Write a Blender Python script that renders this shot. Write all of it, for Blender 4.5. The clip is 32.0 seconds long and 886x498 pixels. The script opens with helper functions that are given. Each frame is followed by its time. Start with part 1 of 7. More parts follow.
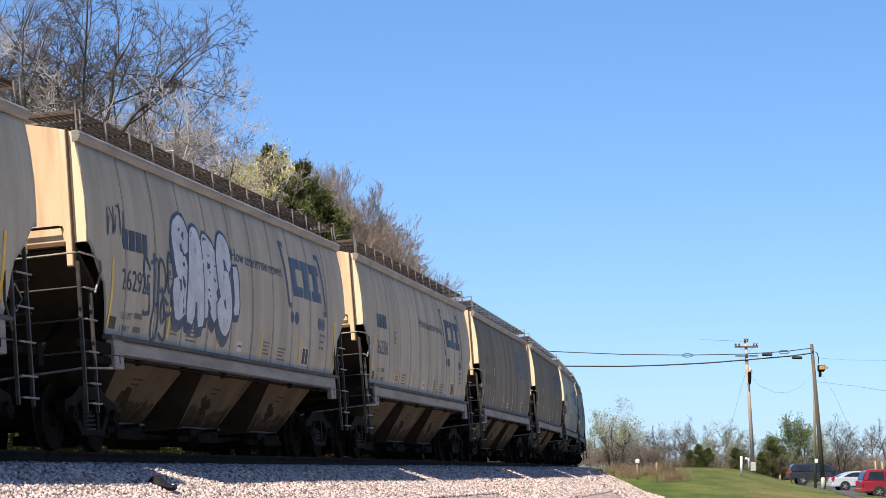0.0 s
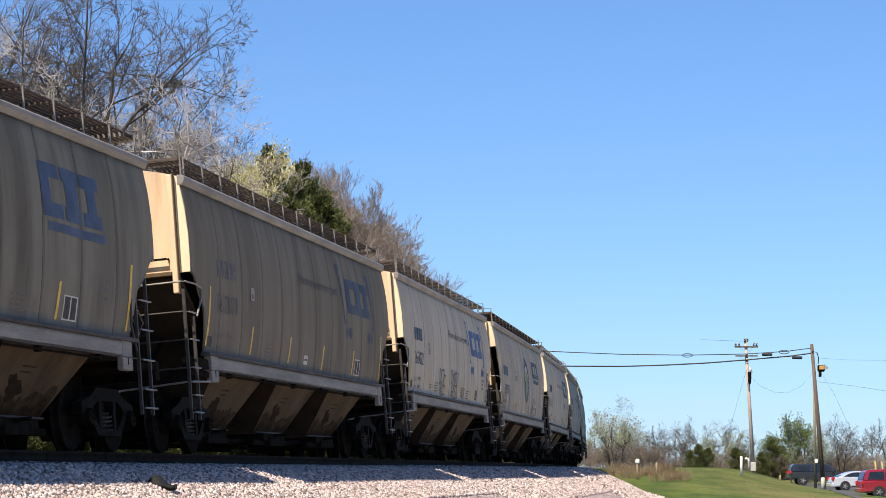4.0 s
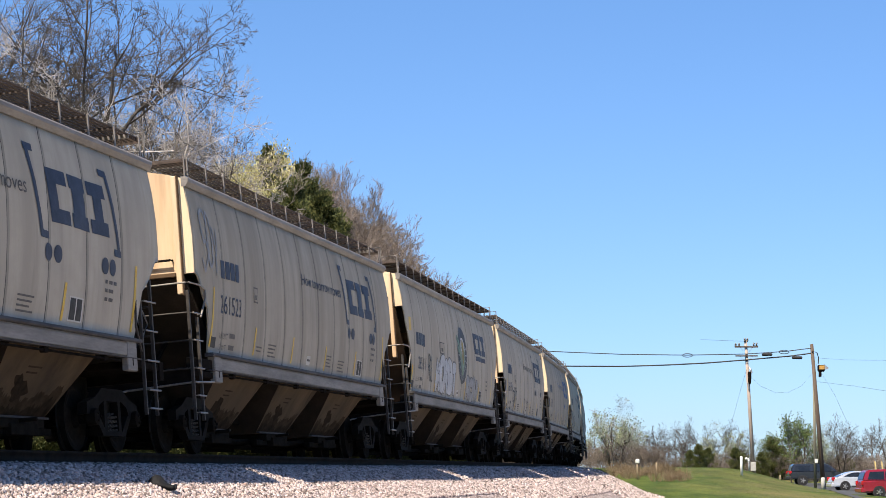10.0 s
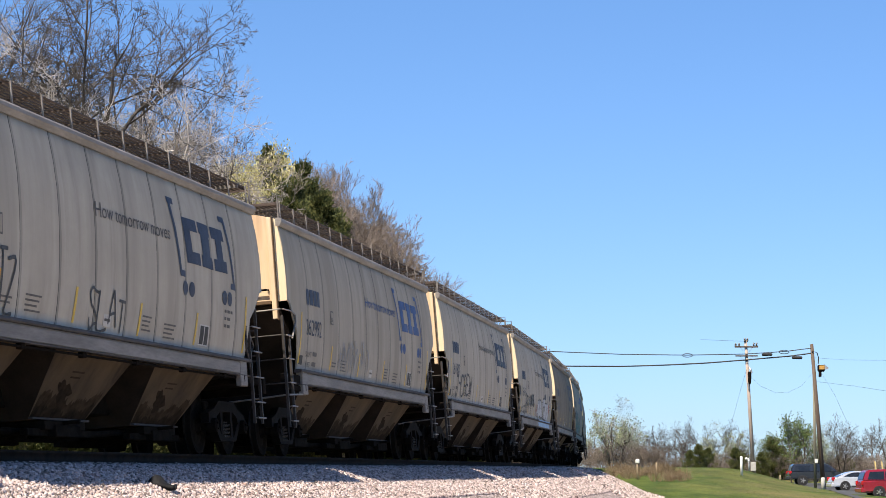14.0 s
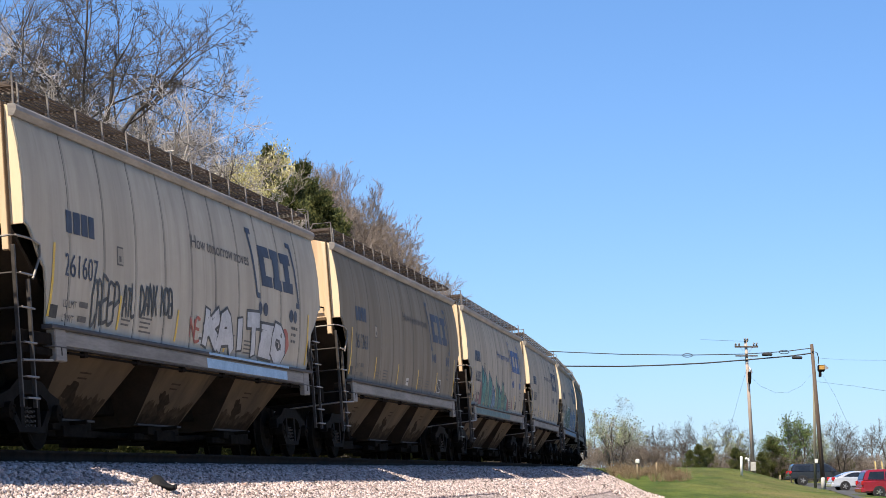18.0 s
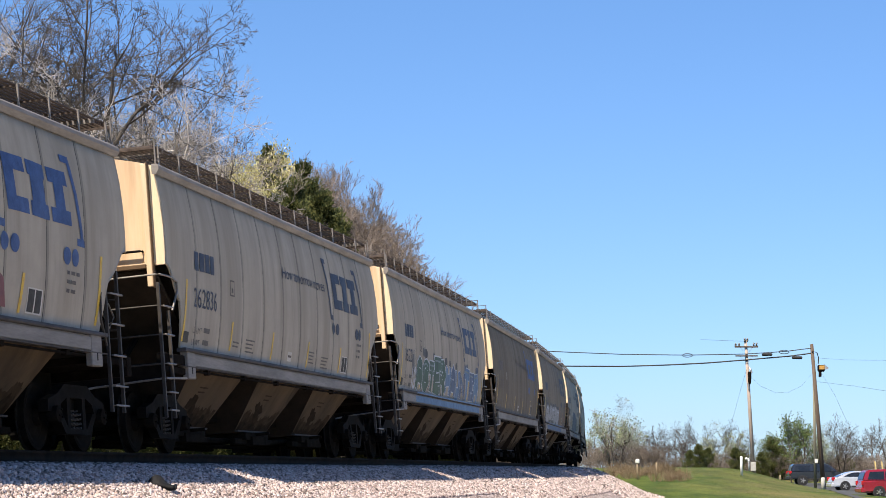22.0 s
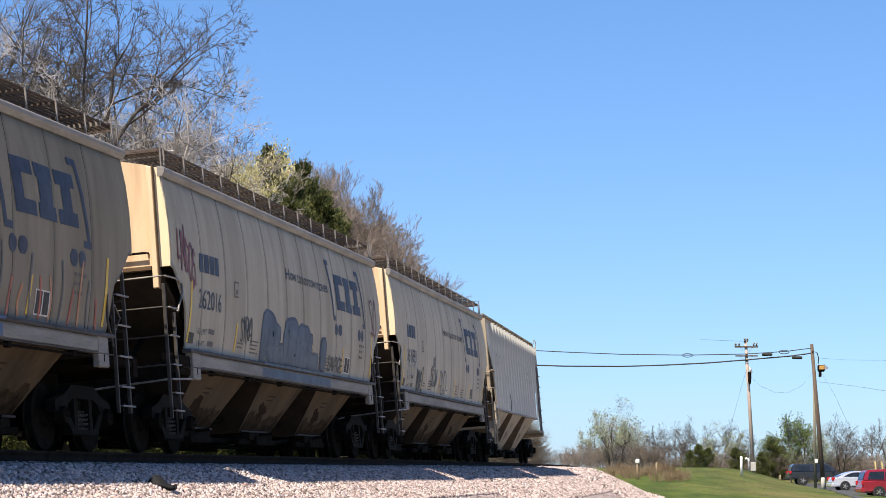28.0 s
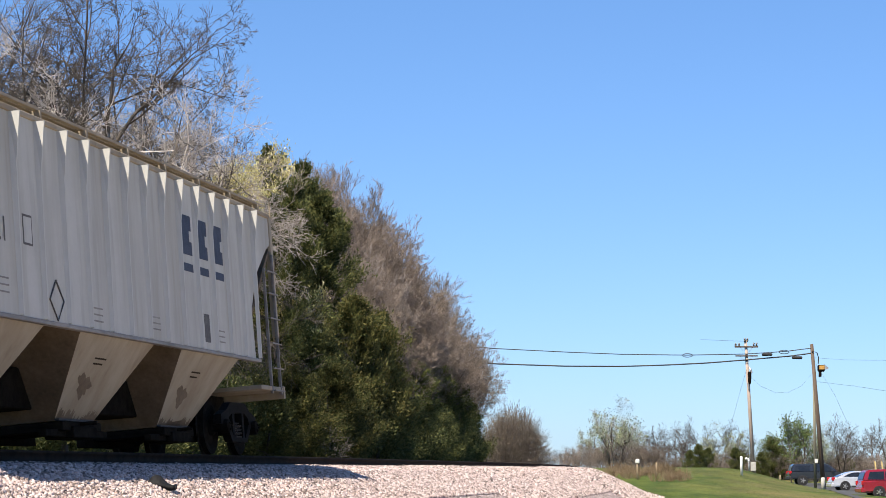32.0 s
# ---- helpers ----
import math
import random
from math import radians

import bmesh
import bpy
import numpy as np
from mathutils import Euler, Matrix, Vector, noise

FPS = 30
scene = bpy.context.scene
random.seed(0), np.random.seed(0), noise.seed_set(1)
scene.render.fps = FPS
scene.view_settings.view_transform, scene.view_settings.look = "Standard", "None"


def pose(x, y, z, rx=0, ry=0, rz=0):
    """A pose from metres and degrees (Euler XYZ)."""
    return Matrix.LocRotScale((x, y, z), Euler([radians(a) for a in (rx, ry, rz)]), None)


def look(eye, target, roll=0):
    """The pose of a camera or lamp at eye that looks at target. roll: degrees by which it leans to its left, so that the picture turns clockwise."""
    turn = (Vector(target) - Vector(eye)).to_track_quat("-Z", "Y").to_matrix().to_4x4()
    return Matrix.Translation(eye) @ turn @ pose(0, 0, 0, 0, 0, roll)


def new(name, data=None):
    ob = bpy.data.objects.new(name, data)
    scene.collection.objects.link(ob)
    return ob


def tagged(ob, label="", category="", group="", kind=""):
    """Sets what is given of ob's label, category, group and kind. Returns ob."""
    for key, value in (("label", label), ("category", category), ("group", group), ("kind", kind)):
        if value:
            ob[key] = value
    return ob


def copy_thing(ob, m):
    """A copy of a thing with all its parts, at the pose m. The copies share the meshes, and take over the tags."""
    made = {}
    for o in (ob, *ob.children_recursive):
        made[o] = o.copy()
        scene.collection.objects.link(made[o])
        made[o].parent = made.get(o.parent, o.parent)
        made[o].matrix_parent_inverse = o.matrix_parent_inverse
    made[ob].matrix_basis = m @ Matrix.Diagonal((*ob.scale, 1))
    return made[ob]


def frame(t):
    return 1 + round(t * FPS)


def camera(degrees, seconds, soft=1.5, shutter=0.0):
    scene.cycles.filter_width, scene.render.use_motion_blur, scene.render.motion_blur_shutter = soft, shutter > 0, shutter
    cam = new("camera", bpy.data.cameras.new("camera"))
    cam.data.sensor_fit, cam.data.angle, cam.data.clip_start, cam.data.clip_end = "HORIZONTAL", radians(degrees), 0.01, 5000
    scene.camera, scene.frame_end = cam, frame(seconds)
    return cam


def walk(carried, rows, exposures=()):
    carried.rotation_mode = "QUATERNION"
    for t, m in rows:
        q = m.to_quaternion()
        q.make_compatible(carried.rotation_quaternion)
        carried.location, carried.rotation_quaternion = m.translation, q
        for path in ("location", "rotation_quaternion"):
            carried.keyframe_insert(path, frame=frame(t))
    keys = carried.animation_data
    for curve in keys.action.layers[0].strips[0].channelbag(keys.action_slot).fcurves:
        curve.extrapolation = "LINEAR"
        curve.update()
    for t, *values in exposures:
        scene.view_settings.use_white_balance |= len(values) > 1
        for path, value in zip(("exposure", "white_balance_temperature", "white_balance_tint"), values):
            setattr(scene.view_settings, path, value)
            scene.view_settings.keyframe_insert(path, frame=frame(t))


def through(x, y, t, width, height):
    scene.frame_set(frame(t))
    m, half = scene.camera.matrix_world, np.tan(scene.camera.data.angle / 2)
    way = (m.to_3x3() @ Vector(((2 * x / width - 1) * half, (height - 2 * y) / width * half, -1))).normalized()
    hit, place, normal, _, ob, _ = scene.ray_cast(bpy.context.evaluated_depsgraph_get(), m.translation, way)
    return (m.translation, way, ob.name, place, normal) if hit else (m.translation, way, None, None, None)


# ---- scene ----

# ---------------------------------------------------------------- camera
EYE_Z = 1.5
cam = camera(21.58, 32.0, soft=0.6, shutter=0.0)
CAM_POSE = pose(0, 0, EYE_Z, 90 + 5.445, 0, 0)
walk(cam, [(0.0, CAM_POSE), (32.0, CAM_POSE)], exposures=[(0.0, 1.0), (32.0, 1.0)])

# ---------------------------------------------------------------- sky and sun
SUN_TO = Vector((-1.73, -2.55, 4.6)).normalized()
world = bpy.data.worlds.new("sky")
scene.world = world
world.use_nodes = True
wn = world.node_tree.nodes
sky = wn.new("ShaderNodeTexSky")
sky.sky_type = 'NISHITA'
sky.sun_disc = False
sky.altitude = 1500
sky.sun_elevation = math.asin(SUN_TO.z)
sky.sun_rotation = math.atan2(SUN_TO.x, SUN_TO.y)
sky.air_density, sky.dust_density, sky.ozone_density = 1.0, 0.8, 2.3
wn["Background"].inputs["Strength"].default_value = 0.0705
tint = wn.new("ShaderNodeMix")
tint.data_type, tint.blend_type = "RGBA", "MULTIPLY"
tint.inputs["Factor"].default_value = 1.0
tint.inputs["B"].default_value = (0.58, 0.705, 0.935, 1)
world.node_tree.links.new(sky.outputs["Color"], tint.inputs["A"])
world.node_tree.links.new(tint.outputs["Result"], wn["Background"].inputs["Color"])
# an even blue of the thin spring haze under the sky's own gradient
haze, both = wn.new("ShaderNodeBackground"), wn.new("ShaderNodeAddShader")
haze.inputs["Color"].default_value = (0.0135, 0.045, 0.088, 1)
world.node_tree.links.new(wn["Background"].outputs["Background"], both.inputs[0])
world.node_tree.links.new(haze.outputs["Background"], both.inputs[1])
world.node_tree.links.new(both.outputs["Shader"], wn["World Output"].inputs["Surface"])
sun_data = bpy.data.lights.new("sun", 'SUN')
sun_data.energy, sun_data.angle, sun_data.color = 5.0, radians(0.53), (1.0, 0.89, 0.73)
sun = new("sun", sun_data)
sun.matrix_world = look(SUN_TO * 200, (0, 0, 0))

# ---------------------------------------------------------------- materials
def mat(name, rough=0.8, metal=0.0, spec=0.3):
    m = bpy.data.materials.new(name)
    m.use_nodes = True
    b = m.node_tree.nodes["Principled BSDF"]
    b.inputs["Roughness"].default_value = rough
    b.inputs["Metallic"].default_value = metal
    b.inputs["Specular IOR Level"].default_value = spec
    return m, m.node_tree.nodes, m.node_tree.links, b


def noise_tex(n, l, scale, detail=6, coord="Object", stretch=(1, 1, 1), rough=0.6):
    tc = n.new("ShaderNodeTexCoord")
    mp = n.new("ShaderNodeMapping")
    mp.inputs["Scale"].default_value = stretch
    nt = n.new("ShaderNodeTexNoise")
    nt.inputs["Scale"].default_value = scale
    nt.inputs["Detail"].default_value = detail
    nt.inputs["Roughness"].default_value = rough
    l.new(tc.outputs[coord], mp.inputs["Vector"])
    l.new(mp.outputs["Vector"], nt.inputs["Vector"])
    return nt.outputs["Fac"]


def ramp(n, l, fac, stops):
    r = n.new("ShaderNodeValToRGB")
    els = r.color_ramp.elements
    while len(els) < len(stops):
        els.new(0.5)
    for e, (pos, col) in zip(els, stops):
        e.position, e.color = pos, (*col, 1)
    l.new(fac, r.inputs["Fac"])
    return r.outputs["Color"]


def mix(n, l, a, b, fac, mode="MIX"):
    m = n.new("ShaderNodeMix")
    m.data_type, m.blend_type = "RGBA", mode
    for sock, val in ((m.inputs["Factor"], fac), (m.inputs["A"], a), (m.inputs["B"], b)):
        if hasattr(val, "is_output"):
            l.new(val, sock)
        elif isinstance(val, tuple):
            sock.default_value = (*val, 1)
        else:
            sock.default_value = val
    return m.outputs["Result"]


def bump(n, l, b, fac, strength=0.3, dist=0.02):
    bp = n.new("ShaderNodeBump")
    bp.inputs["Strength"].default_value = strength
    bp.inputs["Distance"].default_value = dist
    l.new(fac, bp.inputs["Height"])
    l.new(bp.outputs["Normal"], b.inputs["Normal"])


def simple(name, c1, c2, scale=6.0, rough=0.8, metal=0.0, bmp=0.15, dist=0.01, stretch=(1, 1, 1), rnd=0.0, spec=0.3, coord="Object"):
    """Two tones mixed by coarse and fine noise, with a little relief."""
    m, n, l, b = mat(name, rough, metal, spec)
    big = noise_tex(n, l, scale, 5, coord, stretch)
    fine = noise_tex(n, l, scale * 9, 4, coord, stretch)
    col = ramp(n, l, big, [(0.32, c1), (0.68, c2)])
    col = mix(n, l, col, ramp(n, l, fine, [(0.3, (0.72, 0.72, 0.72)), (0.7, (1.15, 1.15, 1.15))]), 0.6, "MULTIPLY")
    if rnd:
        oi = n.new("ShaderNodeObjectInfo")
        lo, hi = 1 - rnd, 1 + rnd
        col = mix(n, l, col, ramp(n, l, oi.outputs["Random"], [(0.0, (lo, lo, lo)), (1.0, (hi, hi, hi))]), 1.0, "MULTIPLY")
    l.new(col, b.inputs["Base Color"])
    if bmp:
        bump(n, l, b, fine, bmp, dist)
    return m


def car_paint(name, base, dirt, streak=0.5, grime=0.35):
    """Weathered paint: rain streaks at two widths, soft blotches, rust specks."""
    m, n, l, b = mat(name, 0.8, 0.0, 0.12)
    st = noise_tex(n, l, 0.9, 6, "Object", (1.6, 1.6, 0.16), 0.6)
    thin = noise_tex(n, l, 3.2, 4, "Object", (1.5, 1.5, 0.12), 0.55)
    bl = noise_tex(n, l, 0.6, 9, "Object", (1, 1, 1.3), 0.72)
    sp = noise_tex(n, l, 26, 4, "Object", (1, 1, 0.5))
    c = mix(n, l, base, dirt, ramp(n, l, st, [(0.4, (0, 0, 0)), (0.64, (streak, streak, streak))]))
    c = mix(n, l, c, tuple(v * 0.72 for v in base), ramp(n, l, bl, [(0.38, (0, 0, 0)), (0.64, (grime, grime, grime))]))
    c = mix(n, l, c, ramp(n, l, thin, [(0.25, (0.72, 0.71, 0.68)), (0.45, (1, 1, 1)), (0.8, (1.07, 1.07, 1.05))]), 0.5, "MULTIPLY")
    c = mix(n, l, c, (0.14, 0.07, 0.035), ramp(n, l, sp, [(0.7, (0, 0, 0)), (0.82, (0.5, 0.5, 0.5))]))
    l.new(c, b.inputs["Base Color"])
    bump(n, l, b, bl, 0.25, 0.03)
    return m


PAINT = [
    car_paint("grey_paint", (0.37, 0.342, 0.292), (0.185, 0.166, 0.135), 0.6, 0.6),
    car_paint("pale_grey_paint", (0.415, 0.385, 0.33), (0.23, 0.207, 0.17), 0.5, 0.55),
    car_paint("sooty_grey_paint", (0.18, 0.168, 0.14), (0.068, 0.06, 0.048), 0.85, 0.6),
    car_paint("dusty_grey_paint", (0.172, 0.153, 0.123), (0.08, 0.067, 0.05), 0.7, 0.5),
    car_paint("brownish_grey_paint", (0.215, 0.192, 0.155), (0.105, 0.088, 0.066), 0.65, 0.55),
]
# paint beside the weld seams, darkened to carry the shading of the panel dips
PAINT_SEAM_SHADE = [car_paint("seam_shade_" + str(i), tuple(v * 0.74 for v in c), tuple(v * 0.6 for v in d), 0.7, 0.6) for i, (c, d) in enumerate([
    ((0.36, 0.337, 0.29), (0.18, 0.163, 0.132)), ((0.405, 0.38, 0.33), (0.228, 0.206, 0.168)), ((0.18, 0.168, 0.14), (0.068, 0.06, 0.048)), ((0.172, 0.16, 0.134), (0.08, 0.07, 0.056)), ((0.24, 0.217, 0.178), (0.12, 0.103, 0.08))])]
CREAM = car_paint("end_paint", (0.66, 0.54, 0.37), (0.42, 0.21, 0.1), 0.7, 0.2)
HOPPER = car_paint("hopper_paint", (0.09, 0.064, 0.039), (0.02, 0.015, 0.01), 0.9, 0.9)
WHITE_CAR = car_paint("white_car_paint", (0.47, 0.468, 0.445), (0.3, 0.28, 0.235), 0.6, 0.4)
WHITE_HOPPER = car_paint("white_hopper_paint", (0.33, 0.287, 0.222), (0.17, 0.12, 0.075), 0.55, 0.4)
# browns for bay smudges, and for foot shade put into the colour
BAY_GRIME_SHADE = simple("bay_grime_shade", (0.014, 0.01, 0.007), (0.036, 0.026, 0.017), 7, 0.95, spec=0.04)
BAY_SHADE_THIN = simple("bay_shade_thin", (0.026, 0.019, 0.012), (0.06, 0.044, 0.028), 5, 0.95, spec=0.04)
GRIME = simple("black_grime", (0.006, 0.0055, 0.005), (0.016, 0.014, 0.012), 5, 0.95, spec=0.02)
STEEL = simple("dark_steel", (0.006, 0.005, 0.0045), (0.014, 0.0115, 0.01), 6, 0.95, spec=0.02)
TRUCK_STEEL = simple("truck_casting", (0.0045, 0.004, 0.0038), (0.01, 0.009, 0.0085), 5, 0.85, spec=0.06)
BRIGHT = simple("worn_steel", (0.06, 0.056, 0.052), (0.13, 0.122, 0.115), 8, 0.45, 0.9, 0.05)
TREAD = simple("wheel_tread_steel", (0.03, 0.028, 0.026), (0.06, 0.056, 0.052), 8, 0.5, 0.8, 0.05)
RAIL_RUST = simple("rail_rust", (0.01, 0.0075, 0.006), (0.026, 0.018, 0.013), 4, 0.9, spec=0.08)
GRATING = simple("walkway_steel", (0.055, 0.04, 0.034), (0.105, 0.08, 0.068), 5, 0.75)
POST_STEEL = simple("galvanised_bracket", (0.12, 0.105, 0.095), (0.22, 0.2, 0.185), 5, 0.6)
LADDER_STEEL = simple("ladder_steel", (0.022, 0.019, 0.017), (0.055, 0.047, 0.042), 6, 0.6, spec=0.3)
RUNG_STEEL = simple("worn_rung", (0.12, 0.11, 0.1), (0.24, 0.22, 0.2), 9, 0.45, 0.3)
CHORD = simple("chord_paint", (0.15, 0.136, 0.124), (0.25, 0.23, 0.212), 1.4, 0.6, stretch=(0.5, 1, 3))
SILL = simple("sill_paint", (0.13, 0.122, 0.115), (0.25, 0.236, 0.222), 1.3, 0.7, stretch=(0.4, 1, 3))
SILL_EDGE = simple("sill_edge_dark", (0.025, 0.025, 0.03), (0.07, 0.068, 0.072), 3, 0.8, stretch=(0.5, 1, 1))
SEAM = simple("seam_grime", (0.018, 0.016, 0.015), (0.05, 0.045, 0.04), 2.5, 0.8)
NAVY = simple("navy_lettering", (0.013, 0.018, 0.038), (0.032, 0.04, 0.072), 6, 0.6)
BLUE = simple("blue_lettering", (0.022, 0.05, 0.15), (0.045, 0.09, 0.24), 6, 0.6)
YELLOW = simple("reflector_yellow", (0.5, 0.3, 0.02), (0.62, 0.42, 0.05), 8, 0.5)
GREYINK = simple("stencil_ink", (0.06, 0.056, 0.055), (0.12, 0.11, 0.105), 9, 0.7)
G_INK = simple("black_stencil", (0.015, 0.015, 0.016), (0.04, 0.04, 0.04), 9, 0.7)
PALEINK = simple("white_stencil", (0.4, 0.39, 0.37), (0.52, 0.51, 0.49), 9, 0.7)


def stone_mat(name, tones, isle=True, coord="Object"):
    m, n, l, b = mat(name, 0.9, 0, 0.2)
    if isle:
        g = n.new("ShaderNodeNewGeometry")
        col = ramp(n, l, g.outputs["Random Per Island"], tones)
    else:
        v = n.new("ShaderNodeTexVoronoi")
        v.inputs["Scale"].default_value = 15
        tc = n.new("ShaderNodeTexCoord")
        l.new(tc.outputs[coord], v.inputs["Vector"])
        sep = n.new("ShaderNodeSeparateColor")
        l.new(v.outputs["Color"], sep.inputs["Color"])
        col = ramp(n, l, sep.outputs[0], tones)
        # dark rings between the drawn stones paint in the shade of the gaps
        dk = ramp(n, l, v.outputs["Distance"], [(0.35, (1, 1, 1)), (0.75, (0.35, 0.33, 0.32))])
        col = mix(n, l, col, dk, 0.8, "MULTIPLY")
        bump(n, l, b, v.outputs["Distance"], 0.9, -0.04)
    f = noise_tex(n, l, 60, 4)
    col = mix(n, l, col, ramp(n, l, f, [(0.3, (0.75, 0.74, 0.73)), (0.7, (1.1, 1.1, 1.1))]), 0.7, "MULTIPLY")
    l.new(col, b.inputs["Base Color"])
    return m


TONES = [(0.0, (0.085, 0.07, 0.066)), (0.22, (0.24, 0.19, 0.175)), (0.45, (0.42, 0.335, 0.32)), (0.7, (0.52, 0.432, 0.415)), (0.88, (0.62, 0.535, 0.51)), (1.0, (0.3, 0.2, 0.175))]
STONE = stone_mat("ballast_stone", TONES)
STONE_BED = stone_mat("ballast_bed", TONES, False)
# under the train the stone is darkened: its shade put into the colour, cutting bounce
STONE_SHADED = stone_mat("shaded_ballast", [(p, tuple(0.22 * v * k for v, k in zip(c, (1.0, 0.98, 0.92)))) for p, c in TONES], False)

# ---------------------------------------------------------------- mesh helpers
def link_bm(name, bm, material, smooth=False):
    bmesh.ops.recalc_face_normals(bm, faces=bm.faces)
    me = bpy.data.meshes.new(name)
    bm.to_mesh(me)
    bm.free()
    me.materials.append(material)
    if smooth:
        me.polygons.foreach_set("use_smooth", [True] * len(me.polygons))
    return new(name, me)


def part(name, bm, material, parent, label="", smooth=False):
    ob = link_bm(name, bm, material, smooth)
    ob.parent = parent
    if label:
        tagged(ob, label)
    return ob


def again(ob, x=0, y=0, z=0, rx=0, ry=0, rz=0, parent=None):
    """Another object on the same mesh, under the same thing."""
    o = ob.copy()
    scene.collection.objects.link(o)
    o.parent = parent or ob.parent
    o.matrix_basis = pose(x, y, z, rx, ry, rz)
    return o


def box(bm, x0, x1, y0, y1, z0, z1):
    v = [bm.verts.new((x, y, z)) for x in (x0, x1) for y in (y0, y1) for z in (z0, z1)]
    for f in ((0, 1, 3, 2), (4, 6, 7, 5), (0, 4, 5, 1), (2, 3, 7, 6), (0, 2, 6, 4), (1, 5, 7, 3)):
        bm.faces.new([v[i] for i in f])
    return bm


def boxes(*dims):
    bm = bmesh.new()
    for d in dims:
        box(bm, *d)
    return bm


def bevelled(*dims, w=0.01):
    bm = boxes(*dims)
    bmesh.ops.bevel(bm, geom=bm.edges[:], offset=w, segments=1, affect='EDGES')
    return bm


def tube(bm, pts, r, sides=6):
    """A round bar through the points, one radius or one for each."""
    pts = [Vector(p) for p in pts]
    rs = r if isinstance(r, (list, tuple)) else [r] * len(pts)
    rings = []
    for i, p in enumerate(pts):
        d = (pts[min(i + 1, len(pts) - 1)] - pts[max(i - 1, 0)]).normalized()
        a = d.orthogonal().normalized()
        b = d.cross(a)
        rings.append([bm.verts.new(p + rs[i] * (a * math.cos(t) + b * math.sin(t))) for t in (2 * math.pi * k / sides for k in range(sides))])
    for r0, r1 in zip(rings, rings[1:]):
        for k in range(sides):
            bm.faces.new((r0[k], r0[(k + 1) % sides], r1[(k + 1) % sides], r1[k]))
    bm.faces.new(rings[0][::-1])
    bm.faces.new(rings[-1])
    return bm


def bars(*paths, r=0.012, sides=6):
    bm = bmesh.new()
    for p in paths:
        tube(bm, p, r, sides)
    return bm


def prism(bm, outline, y0, y1, axis="y"):
    """A flat outline of (x, z) pulled from y0 to y1 (or of (y, z) along x)."""
    def at(p, d):
        return (p[0], d, p[1]) if axis == "y" else (d, p[0], p[1])
    a = [bm.verts.new(at(p, y0)) for p in outline]
    b = [bm.verts.new(at(p, y1)) for p in outline]
    bm.faces.new(a)
    bm.faces.new(b[::-1])
    for i in range(len(a)):
        j = (i + 1) % len(a)
        bm.faces.new((a[i], b[i], b[j], a[j]))
    return bm


def lathe(bm, prof, sides=20, axis="y", centre=(0, 0, 0)):
    """A ring turned about the axis: prof is (radius, along) from end to end."""
    rings = []
    for r, d in prof:
        ring = []
        for k in range(sides):
            t = 2 * math.pi * k / sides
            u, v = r * math.cos(t), r * math.sin(t)
            p = {"y": (u, d, v), "z": (u, v, d), "x": (d, u, v)}[axis]
            ring.append(bm.verts.new(Vector(p) + Vector(centre)))
        rings.append(ring)
    for a, b in zip(rings, rings[1:]):
        for k in range(sides):
            bm.faces.new((a[k], a[(k + 1) % sides], b[(k + 1) % sides], b[k]))
    bm.faces.new(rings[0])
    bm.faces.new(rings[-1][::-1])
    return bm


def numpy_mesh(name, verts, faces, material, smooth=False):
    me = bpy.data.meshes.new(name)
    verts, faces = np.asarray(verts, "f"), np.asarray(faces, "i")
    me.vertices.add(len(verts))
    me.vertices.foreach_set("co", verts.ravel())
    k = faces.shape[1]
    me.loops.add(faces.size)
    me.loops.foreach_set("vertex_index", faces.ravel())
    me.polygons.add(len(faces))
    me.polygons.foreach_set("loop_start", np.arange(0, faces.size, k, dtype="i"))
    if smooth:
        me.polygons.foreach_set("use_smooth", np.ones(len(faces), dtype=bool))
    me.update(calc_edges=True)
    me.materials.append(material)
    return me


# ---------------------------------------------------------------- the line of the track
RAIL_Z, LEAN = EYE_Z + 0.27, 0.082
DS = 0.5
S_MIN, S_MAX = -70.0, 520.0
_s = np.arange(S_MIN, S_MAX, DS)
_k = -0.001256 + 5.0e-6 * np.clip(_s, -20, 130)
_i0 = int(round(-S_MIN / DS))
_th = np.cumsum(_k) * DS
_th = 0.16514 + _th - _th[_i0]
_tx, _ty = np.cumsum(np.sin(_th)) * DS, np.cumsum(np.cos(_th)) * DS
_tx, _ty = _tx - _tx[_i0] - 3.411, _ty - _ty[_i0] + 47.258


def track(s, off=0.0):
    """Place and heading of the track's middle at s metres along, off metres to the road side."""
    x, y, th = np.interp(s, _s, _tx), np.interp(s, _s, _ty), np.interp(s, _s, _th)
    return x + off * np.cos(th), y - off * np.sin(th), th


def car_pose(s, half=7.0):
    ax, ay, _ = track(s - half)
    bx, by, _ = track(s + half)
    turn = math.atan2(ay - by, ax - bx)
    place = Matrix.Translation(((ax + bx) / 2, (ay + by) / 2, RAIL_Z - 0.75 * math.sin(LEAN)))
    return place @ Matrix.Rotation(turn, 4, 'Z') @ Matrix.Rotation(LEAN, 4, 'X')


# ---------------------------------------------------------------- ground, ballast and rails
def smooth_step(v):
    v = np.clip(v, 0, 1)
    return v * v * (3 - 2 * v)


